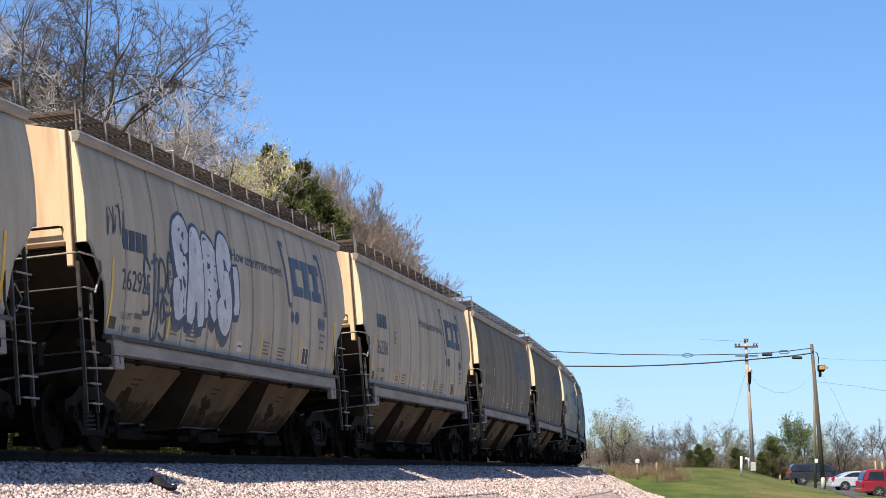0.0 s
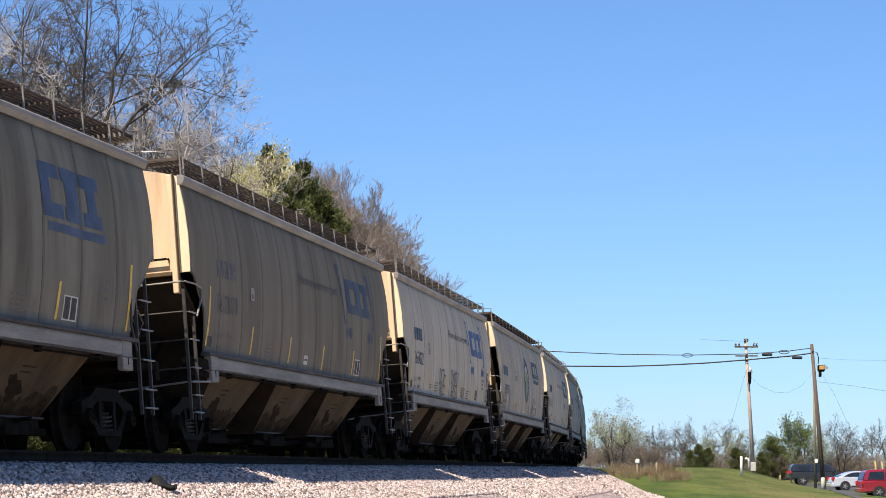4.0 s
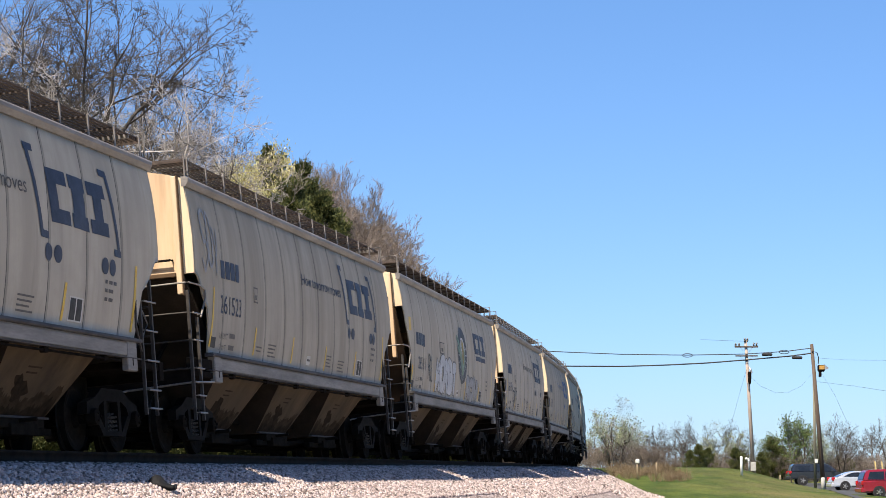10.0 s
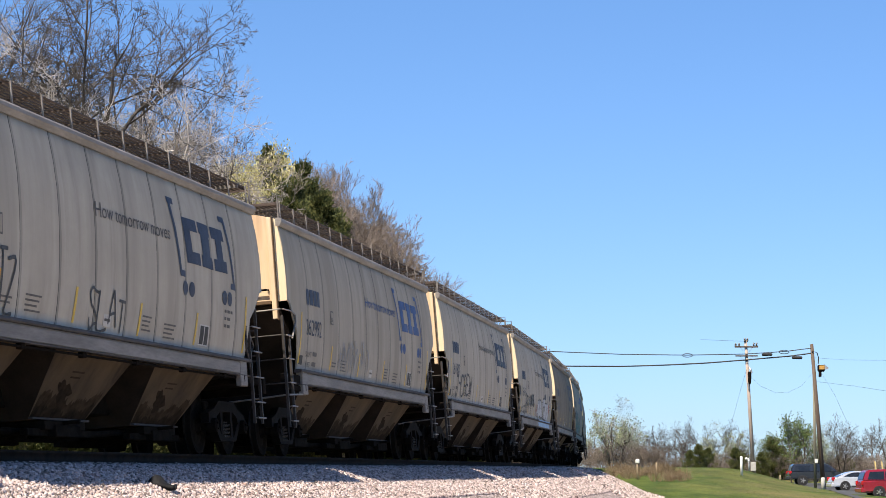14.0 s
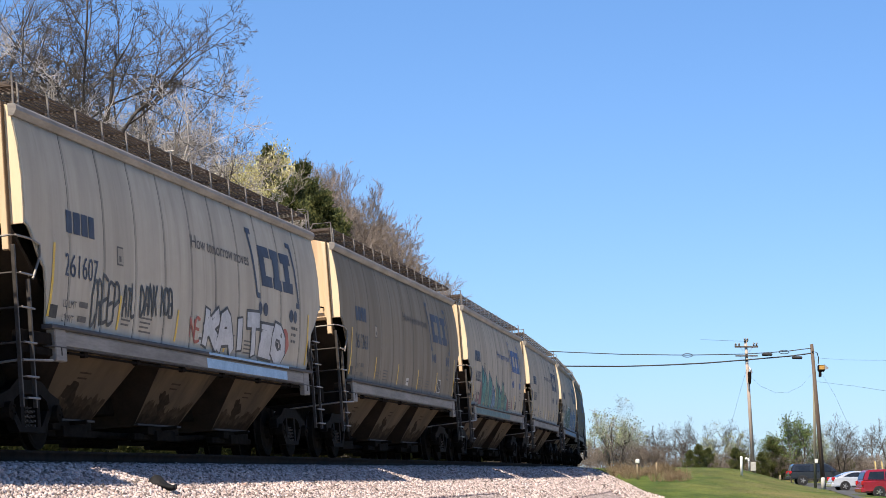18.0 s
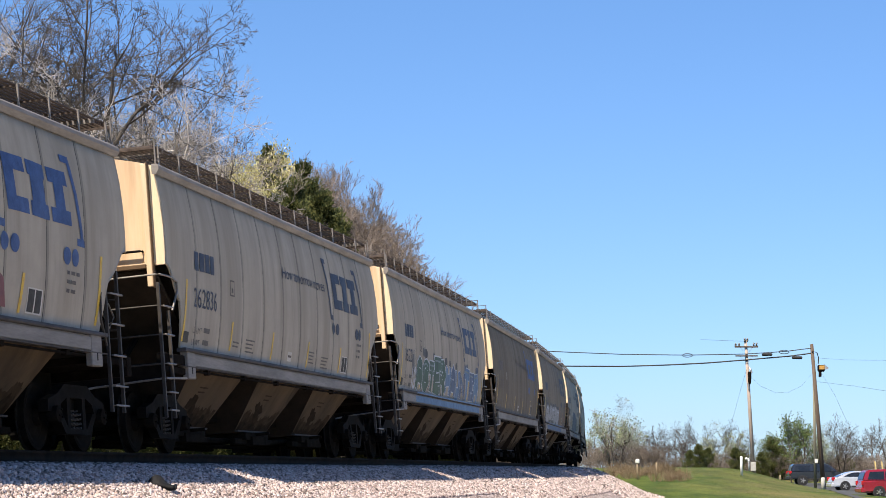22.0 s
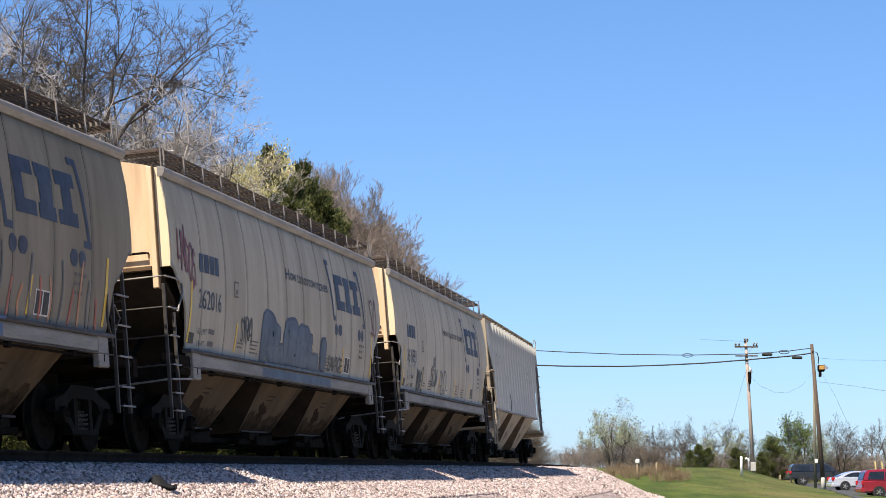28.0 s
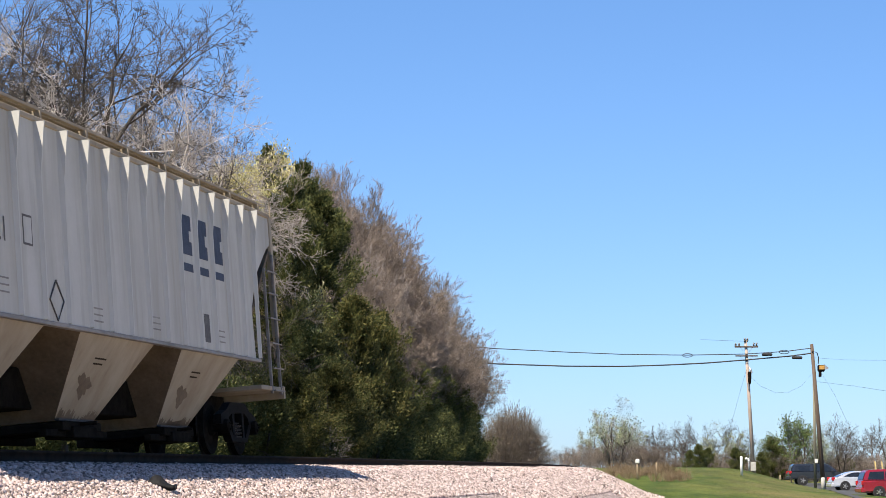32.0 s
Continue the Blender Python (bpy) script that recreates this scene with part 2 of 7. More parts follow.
def ground_z(x, y):
    """A field with a gently rising car park, a grassy bank beside it, and a bench beyond the track."""
    edge = 31 - np.clip(185 - y, 0, 90) * 0.137
    berm = 1.72 * smooth_step((y - 105) / 85) * smooth_step((edge - x) / 9)
    d = x - np.interp(y, _ty, _tx)
    far = 1.15 * smooth_step((-d - 2.0) / 3.0)
    z = np.maximum(berm * smooth_step((d + 1) / 4), far)
    z = np.where(y > 230, np.maximum(z, 0.9 * smooth_step((y - 230) / 60)), z)
    lot = np.clip(0.0165 * (y - 177), -0.5, 0.5)
    z = z + lot * smooth_step((x - edge) / 6) * smooth_step((250 - y) / 30) * smooth_step((y - 60) / 40)
    return z + 0.05 * np.sin(x * 0.21 + 1) * np.sin(y * 0.13)


def grass_mat():
    m, n, l, b = mat("mown_grass", 0.9, 0, 0.15)
    big = noise_tex(n, l, 0.07, 5, "Object", (1, 0.35, 1))
    mid = noise_tex(n, l, 0.5, 7, "Object", (1, 0.25, 1))
    fine = noise_tex(n, l, 9, 6, "Object", (1, 0.3, 1))
    c = ramp(n, l, mid, [(0.32, (0.03, 0.05, 0.008)), (0.5, (0.06, 0.086, 0.015)), (0.7, (0.115, 0.132, 0.03))])
    c = mix(n, l, c, (0.17, 0.14, 0.058), ramp(n, l, big, [(0.5, (0, 0, 0)), (0.68, (0.75, 0.75, 0.75))]))
    c = mix(n, l, c, ramp(n, l, fine, [(0.3, (0.5, 0.5, 0.5)), (0.7, (1.3, 1.3, 1.25))]), 0.9, "MULTIPLY")
    l.new(c, b.inputs["Base Color"])
    bump(n, l, b, fine, 0.8, 0.06)
    return m


def build_ground():
    xs = np.concatenate([[-4000, -2000, -900, -400, -200, -120], np.arange(-80, 81, 2.0), [110, 160, 240, 400, 900, 2000, 4000]])
    ys = np.concatenate([[-3000, -1000, -300, -120], np.arange(-60, 300, 2.5), [320, 360, 420, 520, 700, 1000, 1600, 2600, 4200]])
    X, Y = np.meshgrid(xs, ys)
    V = np.stack([X, Y, ground_z(X, Y)], -1).reshape(-1, 3)
    w = len(xs)
    i = (np.arange(len(ys) - 1)[:, None] * w + np.arange(w - 1)[None]).ravel()
    me = numpy_mesh("ground", V, np.stack([i, i + 1, i + 1 + w, i + w], 1), grass_mat(), True)
    tagged(new("ground", me), "mown green grass field with dry patches", "ground", kind="structure")


build_ground()

BED = [(-5.4, -1.75), (-2.5, -0.62), (-2.0, -0.5), (-1.0, -0.42), (0.0, -0.32), (0.78, -0.19), (1.6, -0.235), (1.95, -0.29), (2.4, -0.46), (4.7, -1.5), (6.2, -1.78)]


def bed_z(off):
    return RAIL_Z + np.interp(off, [p[0] for p in BED], [p[1] for p in BED])


def build_ballast():
    rng = np.random.default_rng(5)
    s = np.concatenate([np.arange(-60, 130, 0.5), np.arange(130, 330, 4.0)])
    offs = np.concatenate([[-5.4, -4, -2.5, -2.0, -1.0, 0.0], np.arange(0.78, 6.3, 0.2)])
    S, O = np.meshgrid(s, offs, indexing="ij")
    x, y, _ = track(S, O)
    z = bed_z(O) + rng.normal(0, 0.012, S.shape) * (O > 0.9)
    w = len(offs)
    i = (np.arange(len(s) - 1)[:, None] * w + np.arange(w - 1)[None]).ravel()
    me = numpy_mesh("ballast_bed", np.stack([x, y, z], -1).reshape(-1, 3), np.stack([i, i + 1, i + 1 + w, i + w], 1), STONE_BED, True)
    me.materials.append(STONE_SHADED)
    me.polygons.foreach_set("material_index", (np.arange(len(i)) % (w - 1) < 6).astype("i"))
    tagged(new("ballast_bed", me), "raised railway bed of pale crushed stone", "ballast", kind="structure")
    # loose stones over the road-side shoulder
    S, O, R = [], [], []
    for s0, s1, dens, lo, hi, size in ((-28, 10, 1250, 0.86, 3.2, 0.0185), (10, 45, 520, 0.86, 3.8, 0.027), (45, 135, 100, 0.9, 5.7, 0.045)):
        k = int((s1 - s0) * (hi - lo) * dens)
        S.append(rng.uniform(s0, s1, k)); O.append(rng.uniform(lo, hi, k)); R.append(size * rng.uniform(0.6, 1.45, k))
    S, O, R = (np.concatenate(a) for a in (S, O, R))
    x, y, _ = track(S, O)
    c = np.stack([x, y, bed_z(O) + R * rng.uniform(-0.1, 0.75, len(R))], -1)
    cube = np.array([(a, b, d) for a in (-1, 1) for b in (-1, 1) for d in (-1, 1)], float)
    n = len(R)
    v = cube[None] * rng.uniform(0.5, 1.15, (n, 8, 1)) * rng.uniform(0.6, 1.2, (n, 1, 3))
    q = rng.normal(size=(n, 4)); q /= np.linalg.norm(q, axis=1, keepdims=True)
    a, b, d, e = q.T
    M = np.stack([1 - 2 * (d * d + e * e), 2 * (b * d - a * e), 2 * (b * e + a * d), 2 * (b * d + a * e), 1 - 2 * (b * b + e * e), 2 * (d * e - a * b),
                  2 * (b * e - a * d), 2 * (d * e + a * b), 1 - 2 * (b * b + d * d)], 1).reshape(n, 3, 3)
    v = np.einsum("nij,nkj->nki", M, v) * R[:, None, None] + c[:, None]
    f = np.array([(0, 1, 3, 2), (4, 6, 7, 5), (0, 4, 5, 1), (2, 3, 7, 6), (0, 2, 6, 4), (1, 5, 7, 3)])
    F = (f[None] + 8 * np.arange(n)[:, None, None]).reshape(-1, 4)
    me = numpy_mesh("ballast_stones", v.reshape(-1, 3), F, STONE)
    tagged(new("ballast_stones", me), "loose pinkish white crushed ballast stones", "stones", kind="stuff")


build_ballast()


def build_rails():
    prof = [(-0.07, -0.178), (0.07, -0.178), (0.07, -0.165), (0.012, -0.14), (0.012, -0.05), (0.036, -0.04), (0.036, -0.006), (0.025, 0.0),
            (-0.025, 0.0), (-0.036, -0.006), (-0.036, -0.04), (-0.012, -0.05), (-0.012, -0.14), (-0.07, -0.165)]
    s = np.concatenate([np.arange(-60, 160, 1.0), np.arange(160, 500, 4.0)])
    k = len(prof)
    for side in (1, -1):
        base = 0.0 if side > 0 else -1.505 * math.sin(LEAN)
        V = np.empty((len(s), k, 3))
        for j, (o, z) in enumerate(prof):
            x, y, _ = track(s, side * 0.7525 + o)
            V[:, j] = np.stack([x, y, np.full(len(s), RAIL_Z + base + z)], -1)
        F = [(i * k + j, i * k + (j + 1) % k, (i + 1) * k + (j + 1) % k, (i + 1) * k + j) for i in range(len(s) - 1) for j in range(k)]
        me = numpy_mesh("rail", V.reshape(-1, 3), F, RAIL_RUST)
        me.materials.append(BRIGHT)
        idx = np.zeros(len(F), "i")
        idx[7::k] = 1
        me.polygons.foreach_set("material_index", idx)
        tagged(new("rail", me), "rusty steel rail with a worn bright top", "rail", "rails of the track", "structure")
    V, F = [], []
    for i, t in enumerate(np.arange(-58, 200, 0.53)):
        x0, y0, th = track(t)
        c, sn = math.cos(th), math.sin(th)
        for o, d, z in ((-1.3, -0.11, 0), (1.12, -0.11, 0), (1.12, 0.11, 0), (-1.3, 0.11, 0), (-1.3, -0.11, 1), (1.12, -0.11, 1), (1.12, 0.11, 1), (-1.3, 0.11, 1)):
            zz = RAIL_Z - 0.19 - (0.75 - o) * math.sin(LEAN) - (0.0 if z else 0.16)
            V.append((x0 + o * c + d * sn, y0 - o * sn + d * c, zz))
        F += [tuple(8 * i + k for k in f) for f in ((0, 1, 2, 3), (4, 7, 6, 5), (0, 4, 5, 1), (1, 5, 6, 2), (2, 6, 7, 3), (3, 7, 4, 0))]
    me = numpy_mesh("ties", V, F, simple("tie_wood", (0.03, 0.024, 0.02), (0.09, 0.07, 0.055), 6, 0.9))
    tagged(new("ties", me), "dark creosoted wooden railway ties", "ties", kind="stuff")


build_rails()

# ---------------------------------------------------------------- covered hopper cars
# slope faces look dark because shaded; both browns hold that shade
BROWN = simple("slope_sheet_shade", (0.014, 0.0095, 0.007), (0.032, 0.022, 0.016), 2.5, 0.8)
simple_slope = simple("brown_slope_sheet", (0.095, 0.07, 0.046), (0.165, 0.122, 0.083), 2, 0.8)
# rust brown, darkened for shaded post sides and the recess under the end wall
RUSTY_SHADED = car_paint("rusty_shaded_end_paint", (0.13, 0.085, 0.052), (0.06, 0.034, 0.02), 0.8, 0.5)
RUB = simple("rubbed_grime", (0.02, 0.015, 0.01), (0.05, 0.038, 0.026), 6, 0.9, spec=0.05)
SIDE_Z = [1.572, 1.85, 2.15, 2.6, 3.0, 3.4, 3.8, 4.18]
SIDE_Y = [1.396, 1.45, 1.495, 1.535, 1.552, 1.55, 1.52, 1.462]


def side_y(z):
    return float(np.interp(z, SIDE_Z, SIDE_Y))


def side_foot(x, half):
    """Lower edge of the side sheet, cut away towards the ends above the trucks."""
    if half > 8.5:
        return float(np.interp(abs(x), [half - 1.06, half - 0.98, half - 0.9, half - 0.75, half - 0.5, half - 0.25, half - 0.03], [1.574, 2.0, 2.35, 2.58, 2.84, 3.1, 3.5]))
    return float(np.interp(abs(x), [half - 0.98, half - 0.88, half - 0.78, half - 0.52, half - 0.34, half - 0.18, half - 0.03], [1.574, 1.97, 2.28, 2.44, 2.61, 2.76, 2.80]))


def seams(half):
    """Places of the welded seams along the side, from the rear to the front."""
    first, step, k = (0.65, 1.4, 6) if half > 8.5 else (0.68, 1.45, 5)
    right = [first + step * i for i in range(k)]
    return [-half + 0.03] + [-v for v in right[::-1]] + right + [half - 0.03]


def side_skin(x, z, half):
    """Depth of the pillowed side at a place on it."""
    marks = seams(half)
    i = min(max(int(np.searchsorted(marks, x)) - 1, 0), len(marks) - 2)
    f = min(max((x - marks[i]) / (marks[i + 1] - marks[i]), 0.0), 1.0)
    foot = side_foot(x, half)
    t = min(max((z - foot) / (4.2 - foot), 0.0), 1.0)
    return side_y(z) - 0.004 + 0.03 * math.sin(math.pi * f) ** 0.7 * math.sin(math.pi * t) ** 0.6


def curved_side(half):
    """The camera-side sheet: shallow pillowed panels between welded seams."""
    cols = []
    marks = seams(half)
    for i, (a, b) in enumerate(zip(marks, marks[1:])):
        ends = i in (0, len(marks) - 2)
        cols += [(a, 1 if i else 0)]
        cols += [(a + 0.028, 0)] if i else []
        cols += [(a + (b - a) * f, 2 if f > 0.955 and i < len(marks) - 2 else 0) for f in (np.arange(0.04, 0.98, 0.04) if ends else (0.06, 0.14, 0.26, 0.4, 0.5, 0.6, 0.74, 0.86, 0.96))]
    cols.append((half - 0.03, 0))
    rows = np.linspace(0, 1, 18)
    V, F, mi = [], [], []
    for x, _ in cols:
        z0 = side_foot(x, half)
        for t in rows:
            z = z0 + (4.2 - z0) * t
            V.append((x, side_skin(x, z, half), z))
    n = len(V)
    V += [(x, y - 0.025, z) for x, y, z in V]
    k = len(rows)
    for i in range(len(cols) - 1):
        for j in range(k - 1):
            a = i * k + j
            F.append((a, a + k, a + k + 1, a + 1)); mi.append(cols[i][1])
            F.append((n + a, n + a + 1, n + a + k + 1, n + a + k)); mi.append(0)
        for a in (i * k, i * k + k - 1):
            F.append((a, a + k, n + a + k, n + a)); mi.append(0)
    for a0 in (0, (len(cols) - 1) * k):
        for j in range(k - 1):
            a = a0 + j
            F.append((a, a + 1, n + a + 1, n + a)); mi.append(0)
    return V, F, mi


def side_part(half, paint, parent, name="side_sheet"):
    V, F, mi = curved_side(half)
    me = numpy_mesh(name, V, F, paint, False)
    me.materials.append(SEAM)
    me.materials.append(PAINT_SEAM_SHADE[0])
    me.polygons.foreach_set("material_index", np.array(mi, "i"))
    me.polygons.foreach_set("use_smooth", np.isin((np.array(F) >= len(V) // 2).sum(axis=1), (0, 4)))
    a = new(name, me)
    a.parent = parent
    again(a, rz=180)
    return a


def half_of(ob):
    """Half length of the car that a part belongs to."""
    while ob.parent:
        ob = ob.parent
    return ob["half"]


def on_side(ob_name, quads, material, parent, lift=0.006, label="", levels=None, across=None):
    """Paint on the camera side: quads of (x, z) corners, laid on the curved sheet and welded edge to edge."""
    V, F, seen = [], [], {}
    half = half_of(parent)
    for c, q in enumerate(quads):
        step = levels[c] if levels else 0
        tall = max(math.dist(q[0], q[1]), math.dist(q[3], q[2]))
        broad = max(math.dist(q[0], q[3]), math.dist(q[1], q[2]))
        n, m = max(1, int(tall / 0.09)), across or max(1, int(broad / 0.12))
        ids = []
        for i in range(n + 1):
            t = i / n
            for j in range(m + 1):
                u = j / m
                x, z = ((q[0][k] * (1 - t) + q[1][k] * t) * (1 - u) + (q[3][k] * (1 - t) + q[2][k] * t) * u for k in (0, 1))
                key = (round(x, 4), round(z, 4), step)
                if key not in seen:
                    seen[key] = len(V)
                    V.append((x, side_skin(x, z, half) + lift * 0.5 + 0.004 + 0.0004 * step, z))
                ids.append(seen[key])
        for i in range(n):
            for j in range(m):
                f = (ids[i * (m + 1) + j], ids[(i + 1) * (m + 1) + j], ids[(i + 1) * (m + 1) + j + 1], ids[i * (m + 1) + j + 1])
                if len(set(f)) == 4:
                    F.append(f)
    ob = new(ob_name, numpy_mesh(ob_name, V, F, material))
    ob.parent = parent
    if label:
        tagged(ob, label)
    return ob


def strip(x, z, w, h, rows=1, shear=0.0):
    """Quads of an upright bar with its top at (x, z), running w towards the rear and h down."""
    out = []
    for i in range(rows):
        z0, z1 = z - h * i / rows, z - h * (i + 1) / rows
        a, b = shear * i / rows, shear * (i + 1) / rows
        out.append([(x + a, z0), (x + b, z1), (x + b - w, z1), (x + a - w, z0)])
    return out


def words(text, size, x, z, material, parent, wide=1.0, lift=0.0085, flat=None, name="lettering", label=""):
    """Letters from the built-in font on the car's side, reading from the front end to the rear."""
    cu = bpy.data.curves.new("letters", 'FONT')
    cu.body, cu.size, cu.resolution_u = text, size, 3
    tmp = new("letters", cu)
    me = bpy.data.meshes.new_from_object(tmp.evaluated_get(bpy.context.evaluated_depsgraph_get()))
    bpy.data.objects.remove(tmp)
    for v in me.vertices:
        zz = z + v.co.y
        xx = x - v.co.x * wide
        v.co = Vector((xx, (side_skin(xx, zz, half_of(parent)) if flat is None else flat) + lift, zz))
    me.materials.clear()
    me.materials.append(material)
    ob = new(name, me)
    ob.parent = parent
    if label:
        tagged(ob, label)
    return ob


def lobe(x, z0, z1, w, rng, rows=7, lean=0.0, peak=0.0):
    """A bulging painted letter-like shape as stacked quads."""
    p, f, ph = [], rng.uniform(0.8, 1.6), rng.uniform(0, 6.28)
    for i in range(rows + 1):
        t = i / rows
        u = 0.5 + 0.5 * t if peak > 0.3 else t
        half = w * 0.5 * (math.sin(math.pi * min(max(u, 0.015), 0.985)) ** 0.42) * (1 - peak * t) * (1 + 0.13 * math.sin(6.28 * f * t + ph))
        c = x + lean * t + 0.05 * w * math.sin(5 * t + 2 * ph)
        p.append((c + half, c - half, z0 + (z1 - z0) * t))
    return [[(p[i][0], p[i][2]), (p[i + 1][0], p[i + 1][2]), (p[i + 1][1], p[i + 1][2]), (p[i][1], p[i][2])] for i in range(rows)]


# ---- trucks
def build_truck(parent, x):
    truck = part("truck", bevelled((-0.2, 0.2, -0.95, 0.95, 0.42, 0.72), w=0.03), GRIME, parent, "black cast steel bolster truck")
    truck.matrix_basis = pose(x, 0, 0)
    frame_bm = bmesh.new()
    prism(frame_bm, [(-1.12, 0.5), (-1.1, 0.66), (-0.75, 0.74), (-0.45, 0.88), (0.45, 0.88), (0.75, 0.74), (1.1, 0.66), (1.12, 0.5), (0.68, 0.5), (0.6, 0.62), (0.38, 0.7), (-0.38, 0.7), (-0.6, 0.62), (-0.68, 0.5)], 0.93, 1.07)
    prism(frame_bm, [(-0.8, 0.5), (-0.62, 0.5), (-0.36, 0.27), (0.36, 0.27), (0.62, 0.5), (0.8, 0.5), (0.48, 0.2), (-0.48, 0.2)], 0.93, 1.07)
    for sgn in (-1, 1):
        box(frame_bm, *sorted((sgn * 0.24, sgn * 0.36)), 0.94, 1.06, 0.26, 0.72)
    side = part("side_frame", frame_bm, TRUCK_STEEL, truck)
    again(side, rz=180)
    coil = bmesh.new()
    for cx in (-0.14, 0.0, 0.14):
        tube(coil, [(cx + 0.055 * math.cos(a), 1.0 + 0.055 * math.sin(a), 0.27 + 0.022 * a / 2.2) for a in np.arange(0, 26, 0.7)], 0.016, 4)
    coils = part("spring_nest", coil, LADDER_STEEL, truck)
    again(coils, rz=180)
    for ax in (-0.89, 0.89):
        ws = bmesh.new()
        lathe(ws, [(0.09, -1.02), (0.09, 1.02)], 10)
        for sg in (-1, 1):
            prof = [(0.12, 0.64), (0.3, 0.69), (0.40, 0.70), (0.482, 0.69), (0.482, 0.715), (0.457, 0.725), (0.455, 0.81), (0.40, 0.815), (0.3, 0.775), (0.14, 0.80), (0.12, 0.88)]
            lathe(ws, [(r, d * sg) for r, d in prof], 28)
            lathe(ws, [(0.11, 0.98 * sg), (0.12, 1.0 * sg), (0.12, 1.14 * sg), (0.07, 1.16 * sg)], 12)
            for k in range(3):
                a = k * 2.094
                box(ws, 0.06 * math.cos(a) - 0.014, 0.06 * math.cos(a) + 0.014, *sorted((1.155 * sg, 1.18 * sg)), 0.06 * math.sin(a) - 0.014, 0.06 * math.sin(a) + 0.014)
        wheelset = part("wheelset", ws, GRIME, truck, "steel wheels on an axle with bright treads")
        wheelset.data.materials.append(TREAD)
        idx = [1 if (0.47 < math.hypot(p.center.x, p.center.z) < 0.49 and abs(p.normal.y) < 0.5) else 0 for p in wheelset.data.polygons]
        wheelset.data.polygons.foreach_set("material_index", idx)
        wheelset.matrix_basis = pose(ax, 0, 0.457)
    return truck


def ladder(parent, xa, xb, y, z0, za, zb, zs, steel, rung_mat):
    """Side ladder: a corner stile at xa, a second one at xb, bent rungs between."""
    holder = part("ladder", bevelled((xa - 0.022, xa + 0.022, y - 0.02, y + 0.03, z0, za), w=0.005), steel, parent, "steel corner ladder")
    part("stile", bevelled((xb - 0.022, xb + 0.022, y - 0.02, y + 0.03, z0, zb), w=0.005), steel, holder)
    rung = None
    for z in zs:
        if rung is None:
            rung = part("rung", bars([(xa, y + 0.02, 0), (xa - 0.02, y + 0.075, 0), (xb + 0.02, y + 0.075, 0), (xb, y + 0.02, 0)], r=0.015), rung_mat, holder)
            rung.matrix_basis = pose(0, 0, z)
        else:
            again(rung, 0, 0, z)
    return holder


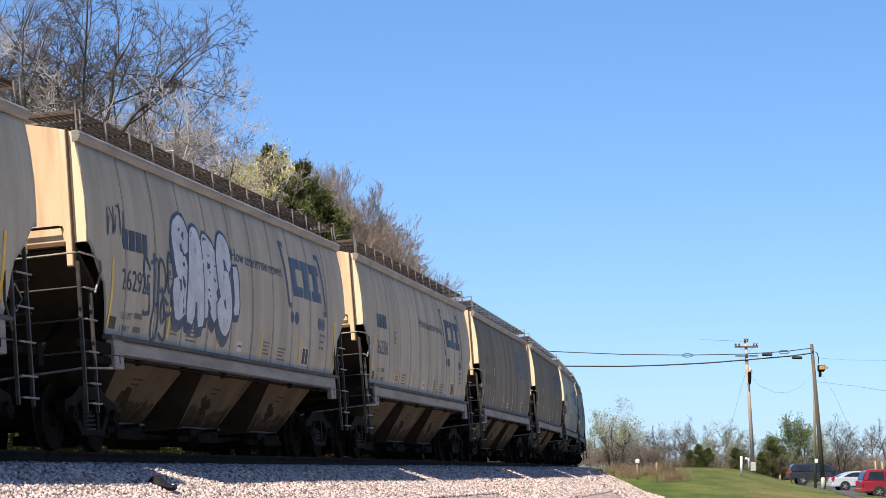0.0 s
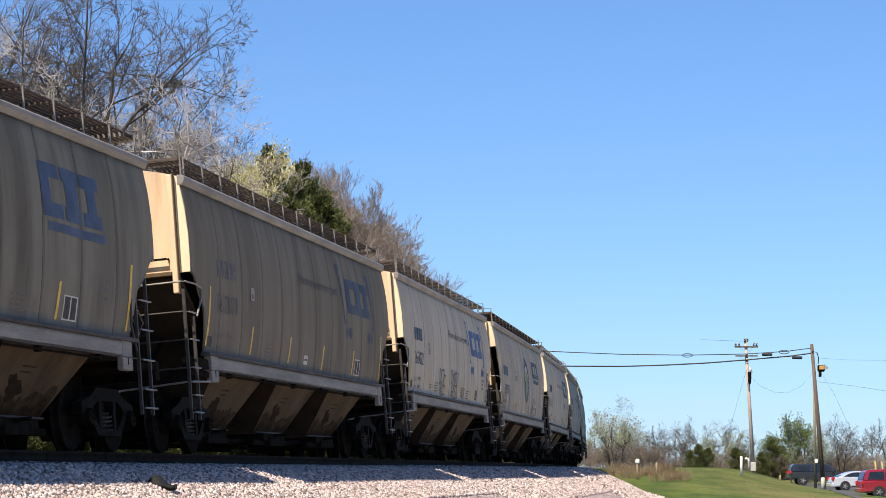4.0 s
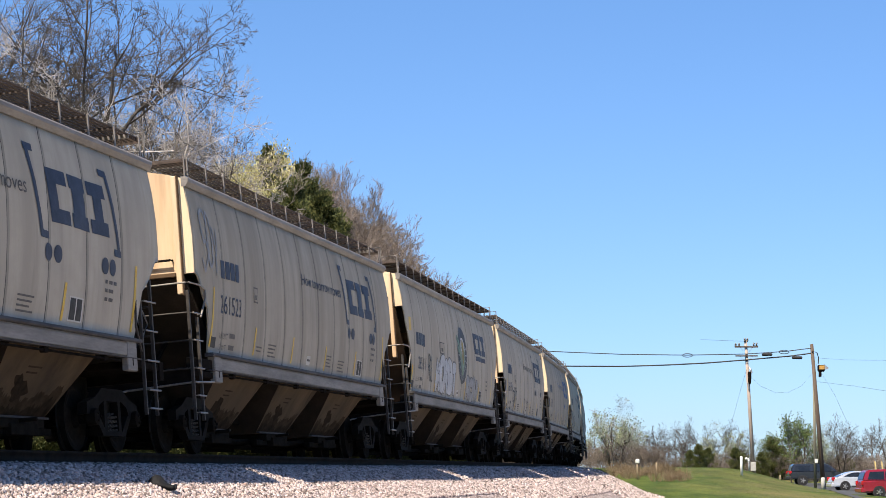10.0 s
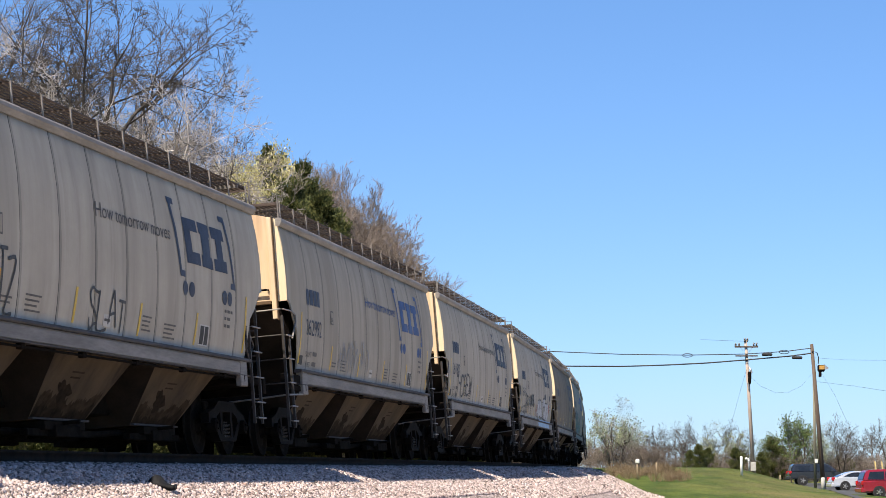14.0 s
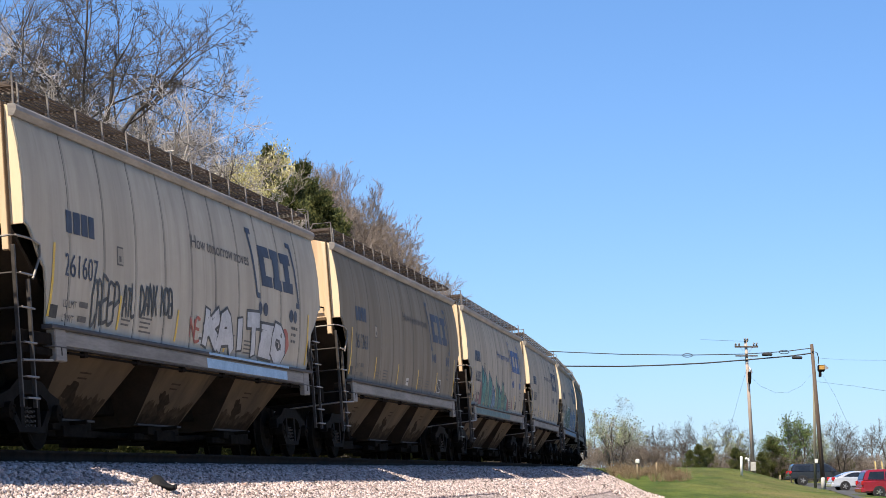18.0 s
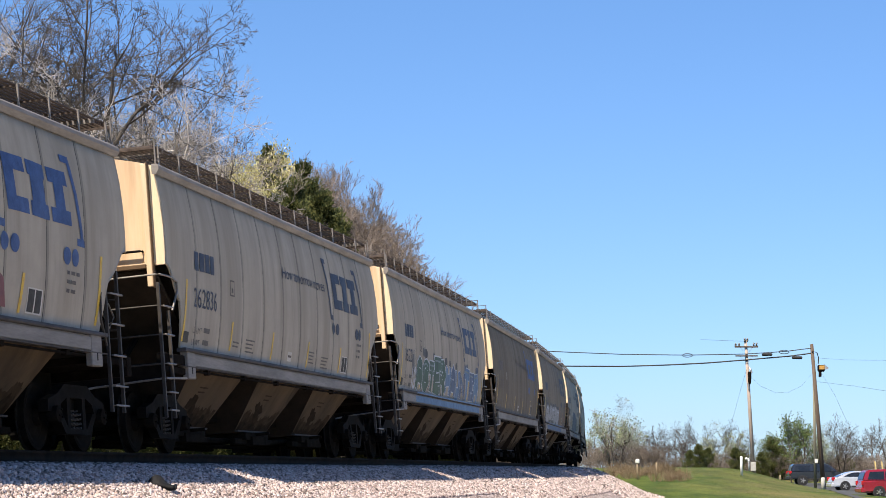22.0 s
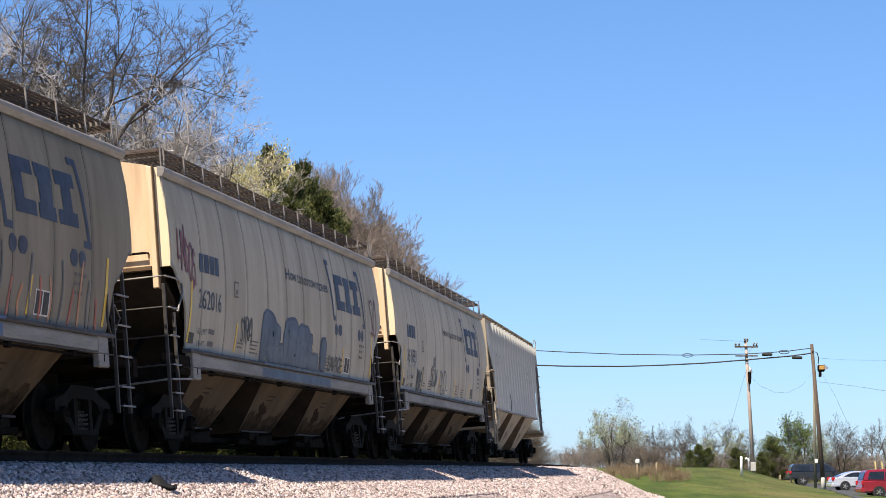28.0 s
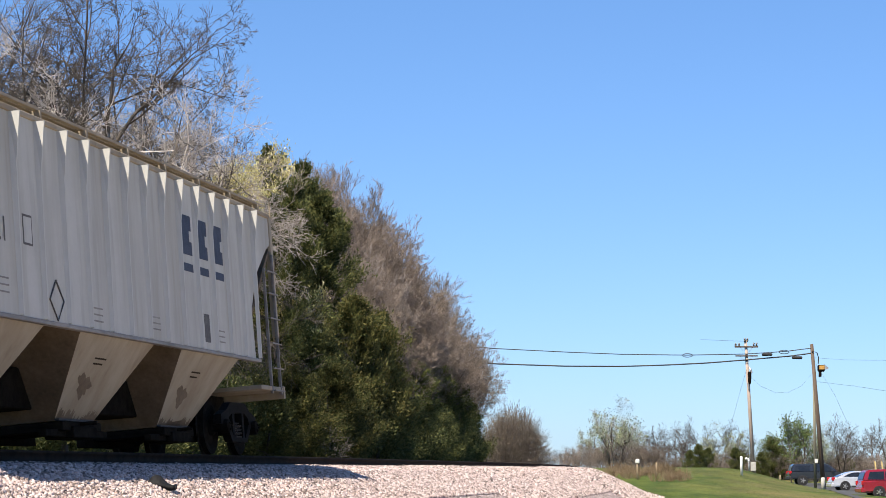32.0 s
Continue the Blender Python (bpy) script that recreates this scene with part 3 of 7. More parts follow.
def hopper_bay(parent, cx, half, mat_side, z_top=1.34, mat_slope=None, y_top=1.38, hb=0.70):
    zb, yb = 0.44, 0.56
    bm = bmesh.new()
    corner = ((-1, -1), (1, -1), (1, 1), (-1, 1))
    wide = half + (half - hb) / (z_top - zb) * 0.4
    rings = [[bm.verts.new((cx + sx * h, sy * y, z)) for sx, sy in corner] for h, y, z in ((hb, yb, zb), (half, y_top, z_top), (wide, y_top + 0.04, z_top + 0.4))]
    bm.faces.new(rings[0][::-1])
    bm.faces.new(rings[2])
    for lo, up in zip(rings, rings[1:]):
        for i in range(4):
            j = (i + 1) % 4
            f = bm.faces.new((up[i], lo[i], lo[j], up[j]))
            # end faces take the darker brown, with their shade put into the colour
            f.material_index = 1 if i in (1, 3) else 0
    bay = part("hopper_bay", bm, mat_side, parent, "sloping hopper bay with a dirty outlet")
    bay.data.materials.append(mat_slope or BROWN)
    dy, dz = y_top - yb, z_top - zb

    def lay(name, outlines, material, lift):
        """Flat shapes of (x, z) laid on the sloping road-side face."""
        b2 = bmesh.new()
        for k, o in enumerate(outlines):
            b2.faces.new([b2.verts.new((x, yb + dy * (z - zb) / dz + lift + 0.0006 * k, z)) for x, z in o])
        return part(name, b2, material, bay)
    part("outlet_gate", bevelled((cx - 0.82, cx + 0.82, -0.7, 0.7, 0.3, 0.43), (cx - 0.5, cx + 0.5, 0.3, 0.74, 0.2, 0.36), (cx - 1.3, cx + 1.3, 0.5, 0.62, 0.22, 0.32), (cx - 1.3, cx + 1.3, -0.62, -0.5, 0.2, 0.34), w=0.01), GRIME, bay)
    part("gate_pinion", bars([(cx + 0.1, -0.95, 0.4), (cx + 0.1, 0.95, 0.4)], r=0.03), GRIME, bay)
    part("gate_lip", bevelled((cx - hb - 0.04, cx + hb + 0.04, yb + 0.02, yb + 0.09, zb + 0.0, zb + 0.03), w=0.006), SILL_EDGE, bay)
    blot = random.Random(int(cx * 10) + 70)
    mx, mz, ph = cx + 0.42, zb + 0.42 * dz, blot.uniform(0, 6)
    rag = [(t, 1 + 0.22 * math.sin(3 * t + ph) + 0.14 * math.sin(7 * t + 2 * ph) + blot.uniform(-0.08, 0.08)) for t in np.linspace(0, 2 * math.pi, 28, endpoint=False)]
    marks = [[(mx + k * (0.27 * math.cos(t) + 0.15 * math.sin(t)), mz + k * 0.15 * math.sin(t)) for t, k in rag]]
    lay("rubbed_patch", marks, BAY_GRIME_SHADE if mat_side is HOPPER else simple_slope, 0.005)
    # layers at the foot paint in its grime and the fading light
    for name, tall, ink, lift in (("dust_stain", 0.34, BAY_SHADE_THIN, 0.0018), ("soot_stain", 0.17 if mat_side is HOPPER else 0.09, BAY_GRIME_SHADE if mat_side is HOPPER else simple_slope, 0.0034))[0 if mat_side is HOPPER else 1:]:
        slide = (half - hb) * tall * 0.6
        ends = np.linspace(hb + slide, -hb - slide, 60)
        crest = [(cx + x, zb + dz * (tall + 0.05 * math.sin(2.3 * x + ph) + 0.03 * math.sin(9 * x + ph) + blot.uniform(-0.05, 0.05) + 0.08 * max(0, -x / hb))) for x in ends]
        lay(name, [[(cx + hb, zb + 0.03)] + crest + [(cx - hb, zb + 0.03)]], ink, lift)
    lines = [[(cx + 0.25 + d, zb + 0.74 * dz - 0.07 * r), (cx + 0.25 + d - w, zb + 0.74 * dz - 0.07 * r), (cx + 0.25 + d - w, zb + 0.74 * dz - 0.07 * r - 0.022), (cx + 0.25 + d, zb + 0.74 * dz - 0.07 * r - 0.022)] for r, d, w in ((0, 0.3, 0.5), (1, 0.26, 0.4))]
    lay("bay_stencil", lines, RUB, 0.005)
    return bay


def running_boards(parent, half, z, y0, y1, n=10, solid=False):
    """Roof walkways along both eaves on posts, with a crosswalk at each end."""
    pitch = (y1 - y0) / n
    wid, tall = (pitch * 0.975, 0.012) if solid else (0.05, 0.016)
    slat = part("walkway_slat", boxes((-half + 0.2, half - 0.2, -wid / 2, wid / 2, -tall / 2, tall / 2)), GRATING, parent)
    for i in range(n):
        y = y0 + (i + 0.5) * pitch
        if i:
            again(slat, 0, y, z)
        else:
            slat.matrix_basis = pose(0, y, z)
        again(slat, 0, -y, z)
    count = int((2 * half - 0.6) / 1.09)
    post = part("walkway_post", boxes((-0.016, 0.016, y1 + 0.005, y1 + 0.025, 4.3, z + 0.006)), POST_STEEL, parent)
    arm = part("walkway_bracket", boxes((-0.012, 0.012, y0, y1 + 0.005, z - 0.035, z - 0.012)), GRATING, parent)
    for i in range(count + 1):
        x = -half + 0.3 + (2 * half - 0.6) * i / count
        for ob in (post, arm):
            if i:
                again(ob, x)
            else:
                ob.matrix_basis = pose(x, 0, 0)
            again(ob, x, rz=180)
    cs = part("end_walkway_slat", boxes((-0.012, 0.012, -1.42, 1.42, z - 0.05, z - 0.02)), GRATING, parent)
    for i in range(7):
        for sg in (-1, 1):
            x = sg * (half - 0.04 - i * 0.09)
            if i == 0 and sg == -1:
                cs.matrix_basis = pose(x, 0, 0)
            else:
                again(cs, x)
    hoop = part("roof_handhold", bars([(half - 0.1, y1 + 0.02, 4.32), (half - 0.1, y1 + 0.02, z + 0.1), (half - 0.1, y1 - 0.35, z + 0.1), (half - 0.1, y1 - 0.4, z)], r=0.016), POST_STEEL, parent)
    again(hoop, rz=180)
    again(hoop, -2 * half + 0.2, 0, 0)
    lip = part("crosswalk_edge", boxes((half - 0.7, half - 0.66, -1.42, 1.42, z - 0.06, z + 0.02)), POST_STEEL, parent)
    again(lip, rz=180)


def curved_car(half=8.2, coupler=9.135, style="plain"):
    """A three-bay covered hopper with barrel sides; returns its root. The front end is +x, the road side +y."""
    car = new("covered_hopper_car")
    car.rotation_mode = "QUATERNION"
    car["half"] = half
    side_part(half, PAINT[0], car)
    # roof
    ys = np.linspace(-1.48, 1.48, 13)
    V, F = [], []
    for x in (-half, half):
        for y in ys:
            V.append((x, y, 4.29 + 0.22 * (1 - (y / 1.48) ** 2)))
    for x in (-half, half):
        for y in ys:
            V.append((x, y, 4.2))
    k = len(ys)
    for j in range(k - 1):
        F += [(j, j + k, j + k + 1, j + 1), (2 * k + j, 2 * k + j + 1, 3 * k + j + 1, 3 * k + j)]
        F += [(j, j + 1, 2 * k + j + 1, 2 * k + j), (k + j, 3 * k + j, 3 * k + j + 1, k + j + 1)]
    roof = new("roof", numpy_mesh("roof", V, F, PAINT[0], False))
    roof.parent = car
    chord = part("eave_chord", prism(bmesh.new(), [(1.42, 4.18), (1.49, 4.175), (1.535, 4.25), (1.535, 4.3), (1.51, 4.33), (1.42, 4.335)], -half - 0.01, half + 0.01, "x"), CHORD, car, "pale eave chord along the roof")
    again(chord, rz=180)
    big = style == "boarded"
    low_end, post_y, post_low = (3.55, 1.26, 2.34) if big else (2.79, 1.31, 2.46)
    # the front end, then the same parts turned for the rear
    bm = bmesh.new()
    zz = [low_end] + [z for z in (3.0, 3.4, 3.8, 4.18) if z > low_end + 0.05]
    pts = [(side_y(z) - 0.012, z) for z in zz] + [(1.47, 4.3)] + [(y, 4.3 + 0.25 * (1 - (y / 1.48) ** 2)) for y in (1.2, 0.8, 0.4)]
    prism(bm, pts + [(-y, z) for y, z in pts[::-1]], half - 0.05, half + 0.006, "x")
    end = part("end_wall", bm, CREAM, car, "cream end wall streaked with rust")
    ledge = part("end_ledge", bevelled((half, half + 0.07, -1.4, post_y - 0.06, low_end - 0.05, low_end + 0.02), w=0.01), RUSTY_SHADED, car)
    bar = part("end_bar", bars([(half + 0.02, 1.2, low_end + 0.22), (half + 0.09, 1.18, low_end + 0.22), (half + 0.09, 0.6, low_end + 0.22), (half + 0.02, 0.58, low_end + 0.22)], r=0.02), STEEL, car)
    post = part("end_post", bevelled((half + 0.006, half + 0.09, post_y - 0.045, post_y + 0.045, post_low, 4.34), w=0.01), CREAM, car)
    # dark plate on the post's outer side, its shade put into the paint
    web = part("end_post_web", bevelled((half + 0.006, half + 0.1, post_y + 0.047, post_y + 0.062, post_low - 0.02, 4.36), w=0.004), RUSTY_SHADED, car)
    post_b = again(post, 0, -2 * post_y, 0)
    slope = part("end_slope_sheet", prism(bmesh.new(), [(half - 0.06, low_end), (half - 0.06, low_end - 0.08), (half - 2.2, 1.3), (half - 2.25, 1.38)], -1.34, 1.34), RUSTY_SHADED if big else BROWN, car, "brown slope sheet under the end wall, shade in its colour")
    brace = part("slope_brace", bars([(half - 0.2, 0.6, 1.25), (half - 1.6, 0.6, 1.95)], r=0.05), STEEL, car)
    cx = half + 0.24
    grab = part("grab_iron", bars([(half - 0.5, 1.55, 2.56), (half - 0.15, 1.56, 2.6), (cx - 0.02, 1.5, 2.62), (cx + 0.02, 1.44, 2.62), (cx + 0.02, 0.2, 2.6)], r=0.016), RUNG_STEEL, car)
    grab_b = part("grab_iron", bars([(half - 0.5, 1.55, 2.56), (half - 0.5, 1.55, 2.42), (half - 0.26, 1.52, 2.1)], r=0.017), RUNG_STEEL, car)
    cross = part("end_rung", bars([(cx, 1.46, 2.15), (cx, -1.3, 2.15)], [(cx, 1.46, 1.71), (cx, -1.3, 1.71)], [(cx, 1.46, 1.27), (cx, -1.3, 1.27)], r=0.014), LADDER_STEEL, car)
    plat = part("end_platform", bevelled((half - 1.25, half + 0.1, -1.42, 1.42, 1.16, 1.26), (half + 0.02, half + 0.2, -1.44, 1.44, 1.02, 1.3), w=0.01), STEEL, car)
    rod = part("uncoupling_rod", bars([(half + 0.2, 1.49, 1.05), (half - 0.9, 1.49, 1.09)], [(half + 0.24, 1.49, 1.05), (half + 0.27, 0.4, 1.0), (half + 0.5, 0.1, 0.95)], r=0.017), RUNG_STEEL, car)
    draft = part("coupler", bevelled((half - 0.1, coupler - 0.22, -0.1, 0.1, 0.78, 0.98), (coupler - 0.26, coupler, -0.16, 0.02, 0.72, 1.02), (coupler - 0.26, coupler - 0.08, 0.02, 0.17, 0.74, 1.0), w=0.02), STEEL, car, "cast steel knuckle coupler")
    hose = part("air_hose", bars([(half, 0.35, 0.8), (half + 0.15, 0.35, 0.6), (half + 0.4, 0.2, 0.45), (coupler, 0.02, 0.48)], r=0.025), GRIME, car)
    beam = part("end_beam", bevelled((half - 1.1, half + 0.02, 1.3, 1.43, 1.3, 1.46), w=0.012), STEEL, car)
    for o in (end, ledge, bar, post, web, post_b, slope, brace, grab, grab_b, cross, plat, rod, draft, hose, beam):
        b = again(o, rz=180)
        b.matrix_basis = pose(0, 0, 0, rz=180) @ o.matrix_basis
    ladder(car, cx, half - 0.23, 1.46, 0.46, post_low + 0.04, 2.1, (0.57, 0.84, 1.27, 1.71, 2.14), LADDER_STEEL, RUNG_STEEL)
    ladder(car, -half + 0.35, -half + 0.85, 1.47, 0.48, 2.5, 2.34, (0.57, 0.84, 1.27, 1.71, 2.14), LADDER_STEEL, RUNG_STEEL)
    for o in [c for c in car.children if c.name.startswith("ladder")][:2]:
        copy_thing(o, pose(0, 0, 0, rz=180) @ o.matrix_basis)
    guard = part("ladder_guard", bars([(-half + 0.85, 1.49, 2.34), (-half + 1.12, 1.5, 2.1), (-half + 1.16, 1.5, 1.75), (-half + 0.95, 1.49, 1.4)], r=0.018), LADDER_STEEL, car)
    again(guard, rz=180)
    q = [(-half + 0.62, 2.02), (-half + 0.84, 1.84), (-half + 0.62, 1.66), (-half + 0.4, 1.84)]
    holder = part("placard_holder", prism(bmesh.new(), q, 1.40, 1.42), STEEL, car)
    part("placard_rim", bars([(a, 1.43, b) for a, b in q + q[:1]], r=0.012, sides=4), POST_STEEL, holder)
    # jacking pads with a slot, under the ends of the sill
    for sx in (1, -1):
        for sy in (1, -1):
            pad = part("jacking_pad", bevelled((-0.21, 0.21, -0.05, 0.05, 1.10, 1.56), w=0.014), SILL, car)
            pad.matrix_basis = pose(sx * (half - 1.32), sy * 1.425, 0)
            slot = part("pad_slot", bevelled((-0.03, 0.03, 0.03, 0.056, 1.16, 1.3), w=0.02), GRIME, pad)
            slot.matrix_basis = pose(0, 0, 0, rz=0 if sy > 0 else 180)
    sill = part("side_sill", prism(bmesh.new(), [(1.36, 1.304), (1.44, 1.304), (1.462, 1.32), (1.468, 1.48), (1.455, 1.512), (1.36, 1.515)], -half + 1.1, half - 1.1, "x"), SILL, car, "pale grey side sill channel")
    again(sill, rz=180)
    for name, outline in (("sill_top_flange", [(1.36, 1.515), (1.50, 1.517), (1.512, 1.535), (1.505, 1.572), (1.36, 1.576)]), ("sill_bottom_flange", [(1.36, 1.282), (1.48, 1.278), (1.484, 1.292), (1.44, 1.303), (1.36, 1.303)])):
        fl = part(name, prism(bmesh.new(), outline, -half + 0.92, half - 0.92, "x"), SILL_EDGE, car)
        again(fl, rz=180)
    part("train_pipe", bars([(-half + 1.7, 1.42, 1.235), (half - 1.7, 1.42, 1.235)], r=0.02), STEEL, car, "dark steel pipe under the sill")
    clip = None
    for k in range(6):
        x = -half + 2.4 + (2 * half - 4.8) * k / 5
        if clip is None:
            clip = part("pipe_clip", bevelled((-0.07, 0.07, 1.37, 1.45, 1.2, 1.282), w=0.01), STEEL, car)
            clip.matrix_basis = pose(x, 0, 0)
        else:
            again(clip, x)
    part("centre_sill", bevelled((-half, half, -0.3, 0.3, 0.62, 1.2), w=0.02), GRIME, car)
    for bay_x in ((4.9, 0.0, -4.9) if big else (4.4, 0.0, -4.4)):
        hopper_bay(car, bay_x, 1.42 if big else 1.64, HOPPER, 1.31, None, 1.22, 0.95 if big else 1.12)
    part("brake_rod", bars([(-6.4, 0.35, 0.45), (-2, 0.35, 0.3), (2, 0.35, 0.3), (6.4, 0.35, 0.45)], [(-6.0, -0.4, 0.3), (6.0, -0.4, 0.26)], r=0.05), GRIME, car)
    part("air_tank", lathe(bmesh.new(), [(0.1, -half + 1.9), (0.22, -half + 2.0), (0.22, -half + 3.0), (0.1, -half + 3.1)], 12, "x", (0, 0.5, 1.3)), GRIME, car)
    inset = 1.5 if style == "boarded" else 1.15
    build_truck(car, half - inset)
    build_truck(car, -half + inset)
    part("hatch_trough", bevelled((-half + 0.9, half - 0.9, -0.34, 0.34, 4.42, 4.6), w=0.03), CHORD, car, "long roof hatch cover")
    running_boards(car, half, 4.65, 0.7, 1.44, 5 if big else 9, big)
    # small side stencils and yellow reflector strips, alike on all of them
    for x, z, h in ((8.02 if big else 7.2, 2.2 if big else 2.64, 0.56 if big else 0.96), (4.36, 2.15, 0.48), (1.52, 2.14, 0.48), (-1.29, 2.12, 0.48), (-4.14, 2.16, 0.5), (-7.0, 2.62, 0.95)):
        on_side("reflector_strip", strip(x, z, 0.085, h, 3, 0.05), YELLOW, car, label="yellow reflector strip")
    for x, z, w, n in ((4.22, 1.84, 0.42, 2), (3.35, 1.92, 0.56, 4), (-1.41, 1.95, 0.46, 4), (-2.5, 1.9, 0.58, 4)):
        for r in range(n):
            on_side("stencil_line", strip(x, z - 0.065 * r, w * (1 - 0.12 * (r % 3)), 0.026), GREYINK, car)
    for r, marks in enumerate(((0.1, 0.16, 0.14), (0.1, 0.2), (0.12, 0.18))):
        x = -5.72
        for w in marks:
            on_side("capacity_stencil", strip(x, 2.32 - 0.12 * r, w, 0.05), GREYINK, car)
            x -= w + 0.05
    on_side("load_stencil_border", strip(-4.37, 2.0, 0.56, 0.33, 2), PALEINK, car, 0.002)
    on_side("load_stencil", strip(-4.4, 1.98, 0.22, 0.29, 2), G_INK, car, 0.005)
    on_side("load_stencil", strip(-4.66, 1.98, 0.22, 0.29, 2), G_INK, car, 0.005)
    on_side("white_plate", strip(0.28, 1.86, 0.3, 0.17), PALEINK, car, 0.003)
    on_side("plate_text", strip(0.25, 1.8, 0.24, 0.04), GREYINK, car, 0.007)
    bx, bz, bw, bh = (3.48, 2.99, 0.7, 0.3) if big else (4.54, 2.84, 0.27, 0.27)
    on_side("box_stencil", strip(bx, bz, bw, bh), GREYINK, car, 0.002)
    on_side("box_stencil_field", strip(bx - 0.025, bz - 0.025, bw - 0.05, bh - 0.05), PAINT[0], car, 0.005)
    on_side("box_stencil_mark", strip(bx - bw * 0.3, bz - bh * 0.5, bw * 0.35, bh * 0.3), GREYINK, car, 0.008)
    if big:
        on_side("yellow_plate", strip(8.5, 3.32, 0.3, 0.32), YELLOW, car, 0.004, "worn yellow plate")
    return car


def ribbed_car(half=9.0, coupler=9.6):
    """The last car: flat sides with upright ribs, pale grey; ladders at open ends."""
    car = new("ribbed_hopper_car")
    car.rotation_mode = "QUATERNION"
    car["half"] = half
    z0, z1 = 1.62, 4.30
    out = [(-half + 1.6, z0), (half - 1.6, z0), (half - 1.66, 2.5), (half - 1.2, 3.15), (half - 0.36, 3.68), (half - 0.1, 3.78), (half - 0.02, z1), (-half + 0.02, z1), (-half + 0.1, 3.78), (-half + 0.36, 3.68), (-half + 1.2, 3.15), (-half + 1.66, 2.5)]
    side = part("side_sheet", prism(bmesh.new(), out, 1.35, 1.38), WHITE_CAR, car)
    again(side, rz=180)
    rib_bm = bmesh.new()
    for y in (1.38,):
        lo = [(-0.06, y), (-0.02, y + 0.045), (0.02, y + 0.045), (0.06, y)]
        up = [(-0.04, y), (-0.018, y + 0.15), (0.018, y + 0.15), (0.04, y)]
        a = [rib_bm.verts.new((p[0], p[1], z0 + 0.03)) for p in lo]
        m = [rib_bm.verts.new((p[0] * 0.97, p[1] + (0.02 if p[1] > 1.4 else 0), z1 - 0.7)) for p in lo]
        t = [rib_bm.verts.new((p[0], p[1], z1 - 0.03)) for p in up]
        rib_bm.faces.new(a)
        rib_bm.faces.new(t[::-1])
        for r0, r1 in ((a, m), (m, t)):
            for i in range(4):
                j = (i + 1) % 4
                rib_bm.faces.new((r0[i], r1[i], r1[j], r0[j]))
    rib = part("side_rib", rib_bm, WHITE_CAR, car, "upright steel rib")
    n = 18
    for i in range(n):
        x = -half + 1.36 + (2 * half - 2.72) * i / (n - 1)
        if i:
            again(rib, x)
        else:
            rib.matrix_basis = pose(x, 0, 0)
        again(rib, x, rz=180)
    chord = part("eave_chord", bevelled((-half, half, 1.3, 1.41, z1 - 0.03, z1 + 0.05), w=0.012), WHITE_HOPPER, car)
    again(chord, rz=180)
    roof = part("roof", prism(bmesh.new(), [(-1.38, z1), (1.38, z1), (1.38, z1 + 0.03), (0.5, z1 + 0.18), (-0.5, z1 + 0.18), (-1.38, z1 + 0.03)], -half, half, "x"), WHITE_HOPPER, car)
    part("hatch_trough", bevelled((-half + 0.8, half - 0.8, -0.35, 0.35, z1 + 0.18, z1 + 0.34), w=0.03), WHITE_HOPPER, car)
    slat = part("walkway_slat", boxes((-half + 0.2, half - 0.2, -0.035, 0.035, -0.02, 0.02)), WHITE_HOPPER, car)
    slat.matrix_basis = pose(0, 1.3, z1 + 0.2)
    for y in (1.2, 1.1, 1.0, -1.0, -1.1, -1.2, -1.3):
        again(slat, 0, y, z1 + 0.2)
    br = part("walkway_bracket", boxes((-0.03, 0.03, 0.95, 1.36, z1 + 0.05, z1 + 0.18)), WHITE_HOPPER, car)
    for i in range(10):
        x = -half + 0.6 + (2 * half - 1.2) * i / 9
        if i:
            again(br, x)
        else:
            br.matrix_basis = pose(x, 0, 0)
        again(br, x, rz=180)
    rail = part("end_grab", bars([(-half + 0.05, 1.42, z1), (-half + 0.05, 1.42, z1 + 0.32), (-half + 0.75, 1.42, z1 + 0.32), (-half + 0.75, 1.42, z1 + 0.18)], r=0.016), WHITE_HOPPER, car)
    again(rail, rz=180)
    for k, turn in enumerate((0, 180)):
        if k == 0:
            end = part("end_wall", prism(bmesh.new(), [(half - 0.04, 3.76), (half, 3.76), (half, z1), (half - 0.04, z1)], -1.36, 1.36), WHITE_HOPPER, car)
            slope = part("end_slope_sheet", prism(bmesh.new(), [(half - 0.03, 3.78), (half - 0.03, 3.7), (half - 2.52, 1.6), (half - 2.57, 1.68)], -1.36, 1.36), simple_slope, car)
            post = part("end_post", bevelled((half - 0.1, half + 0.04, 1.31, 1.41, 2.1, z1), (half - 0.1, half + 0.04, -1.41, -1.31, 2.1, z1), w=0.01), WHITE_HOPPER, car)
            plat = part("end_platform", bevelled((half - 1.5, half + 0.05, -1.42, 1.42, 1.1, 1.18), (half - 0.02, half + 0.07, -1.44, 1.44, 0.98, 1.2), w=0.01), WHITE_HOPPER, car, "pale steel end platform")
            web = part("corner_gusset", bevelled((half - 1.75, half - 1.55, 1.3, 1.42, 1.1, 1.62), (half - 1.55, half - 0.02, 1.34, 1.41, 1.16, 1.24), w=0.01), WHITE_HOPPER, car)
            draft = part("coupler", bevelled((half - 0.1, coupler - 0.22, -0.1, 0.1, 0.78, 0.98), (coupler - 0.26, coupler, -0.16, 0.02, 0.72, 1.02), (coupler - 0.26, coupler - 0.08, 0.02, 0.17, 0.74, 1.0), w=0.02), STEEL, car, "cast steel knuckle coupler")
            part("brake_panel", bevelled((half - 0.55, half - 0.5, 0.3, 1.2, 1.3, 2.3), w=0.01), BROWN, car)
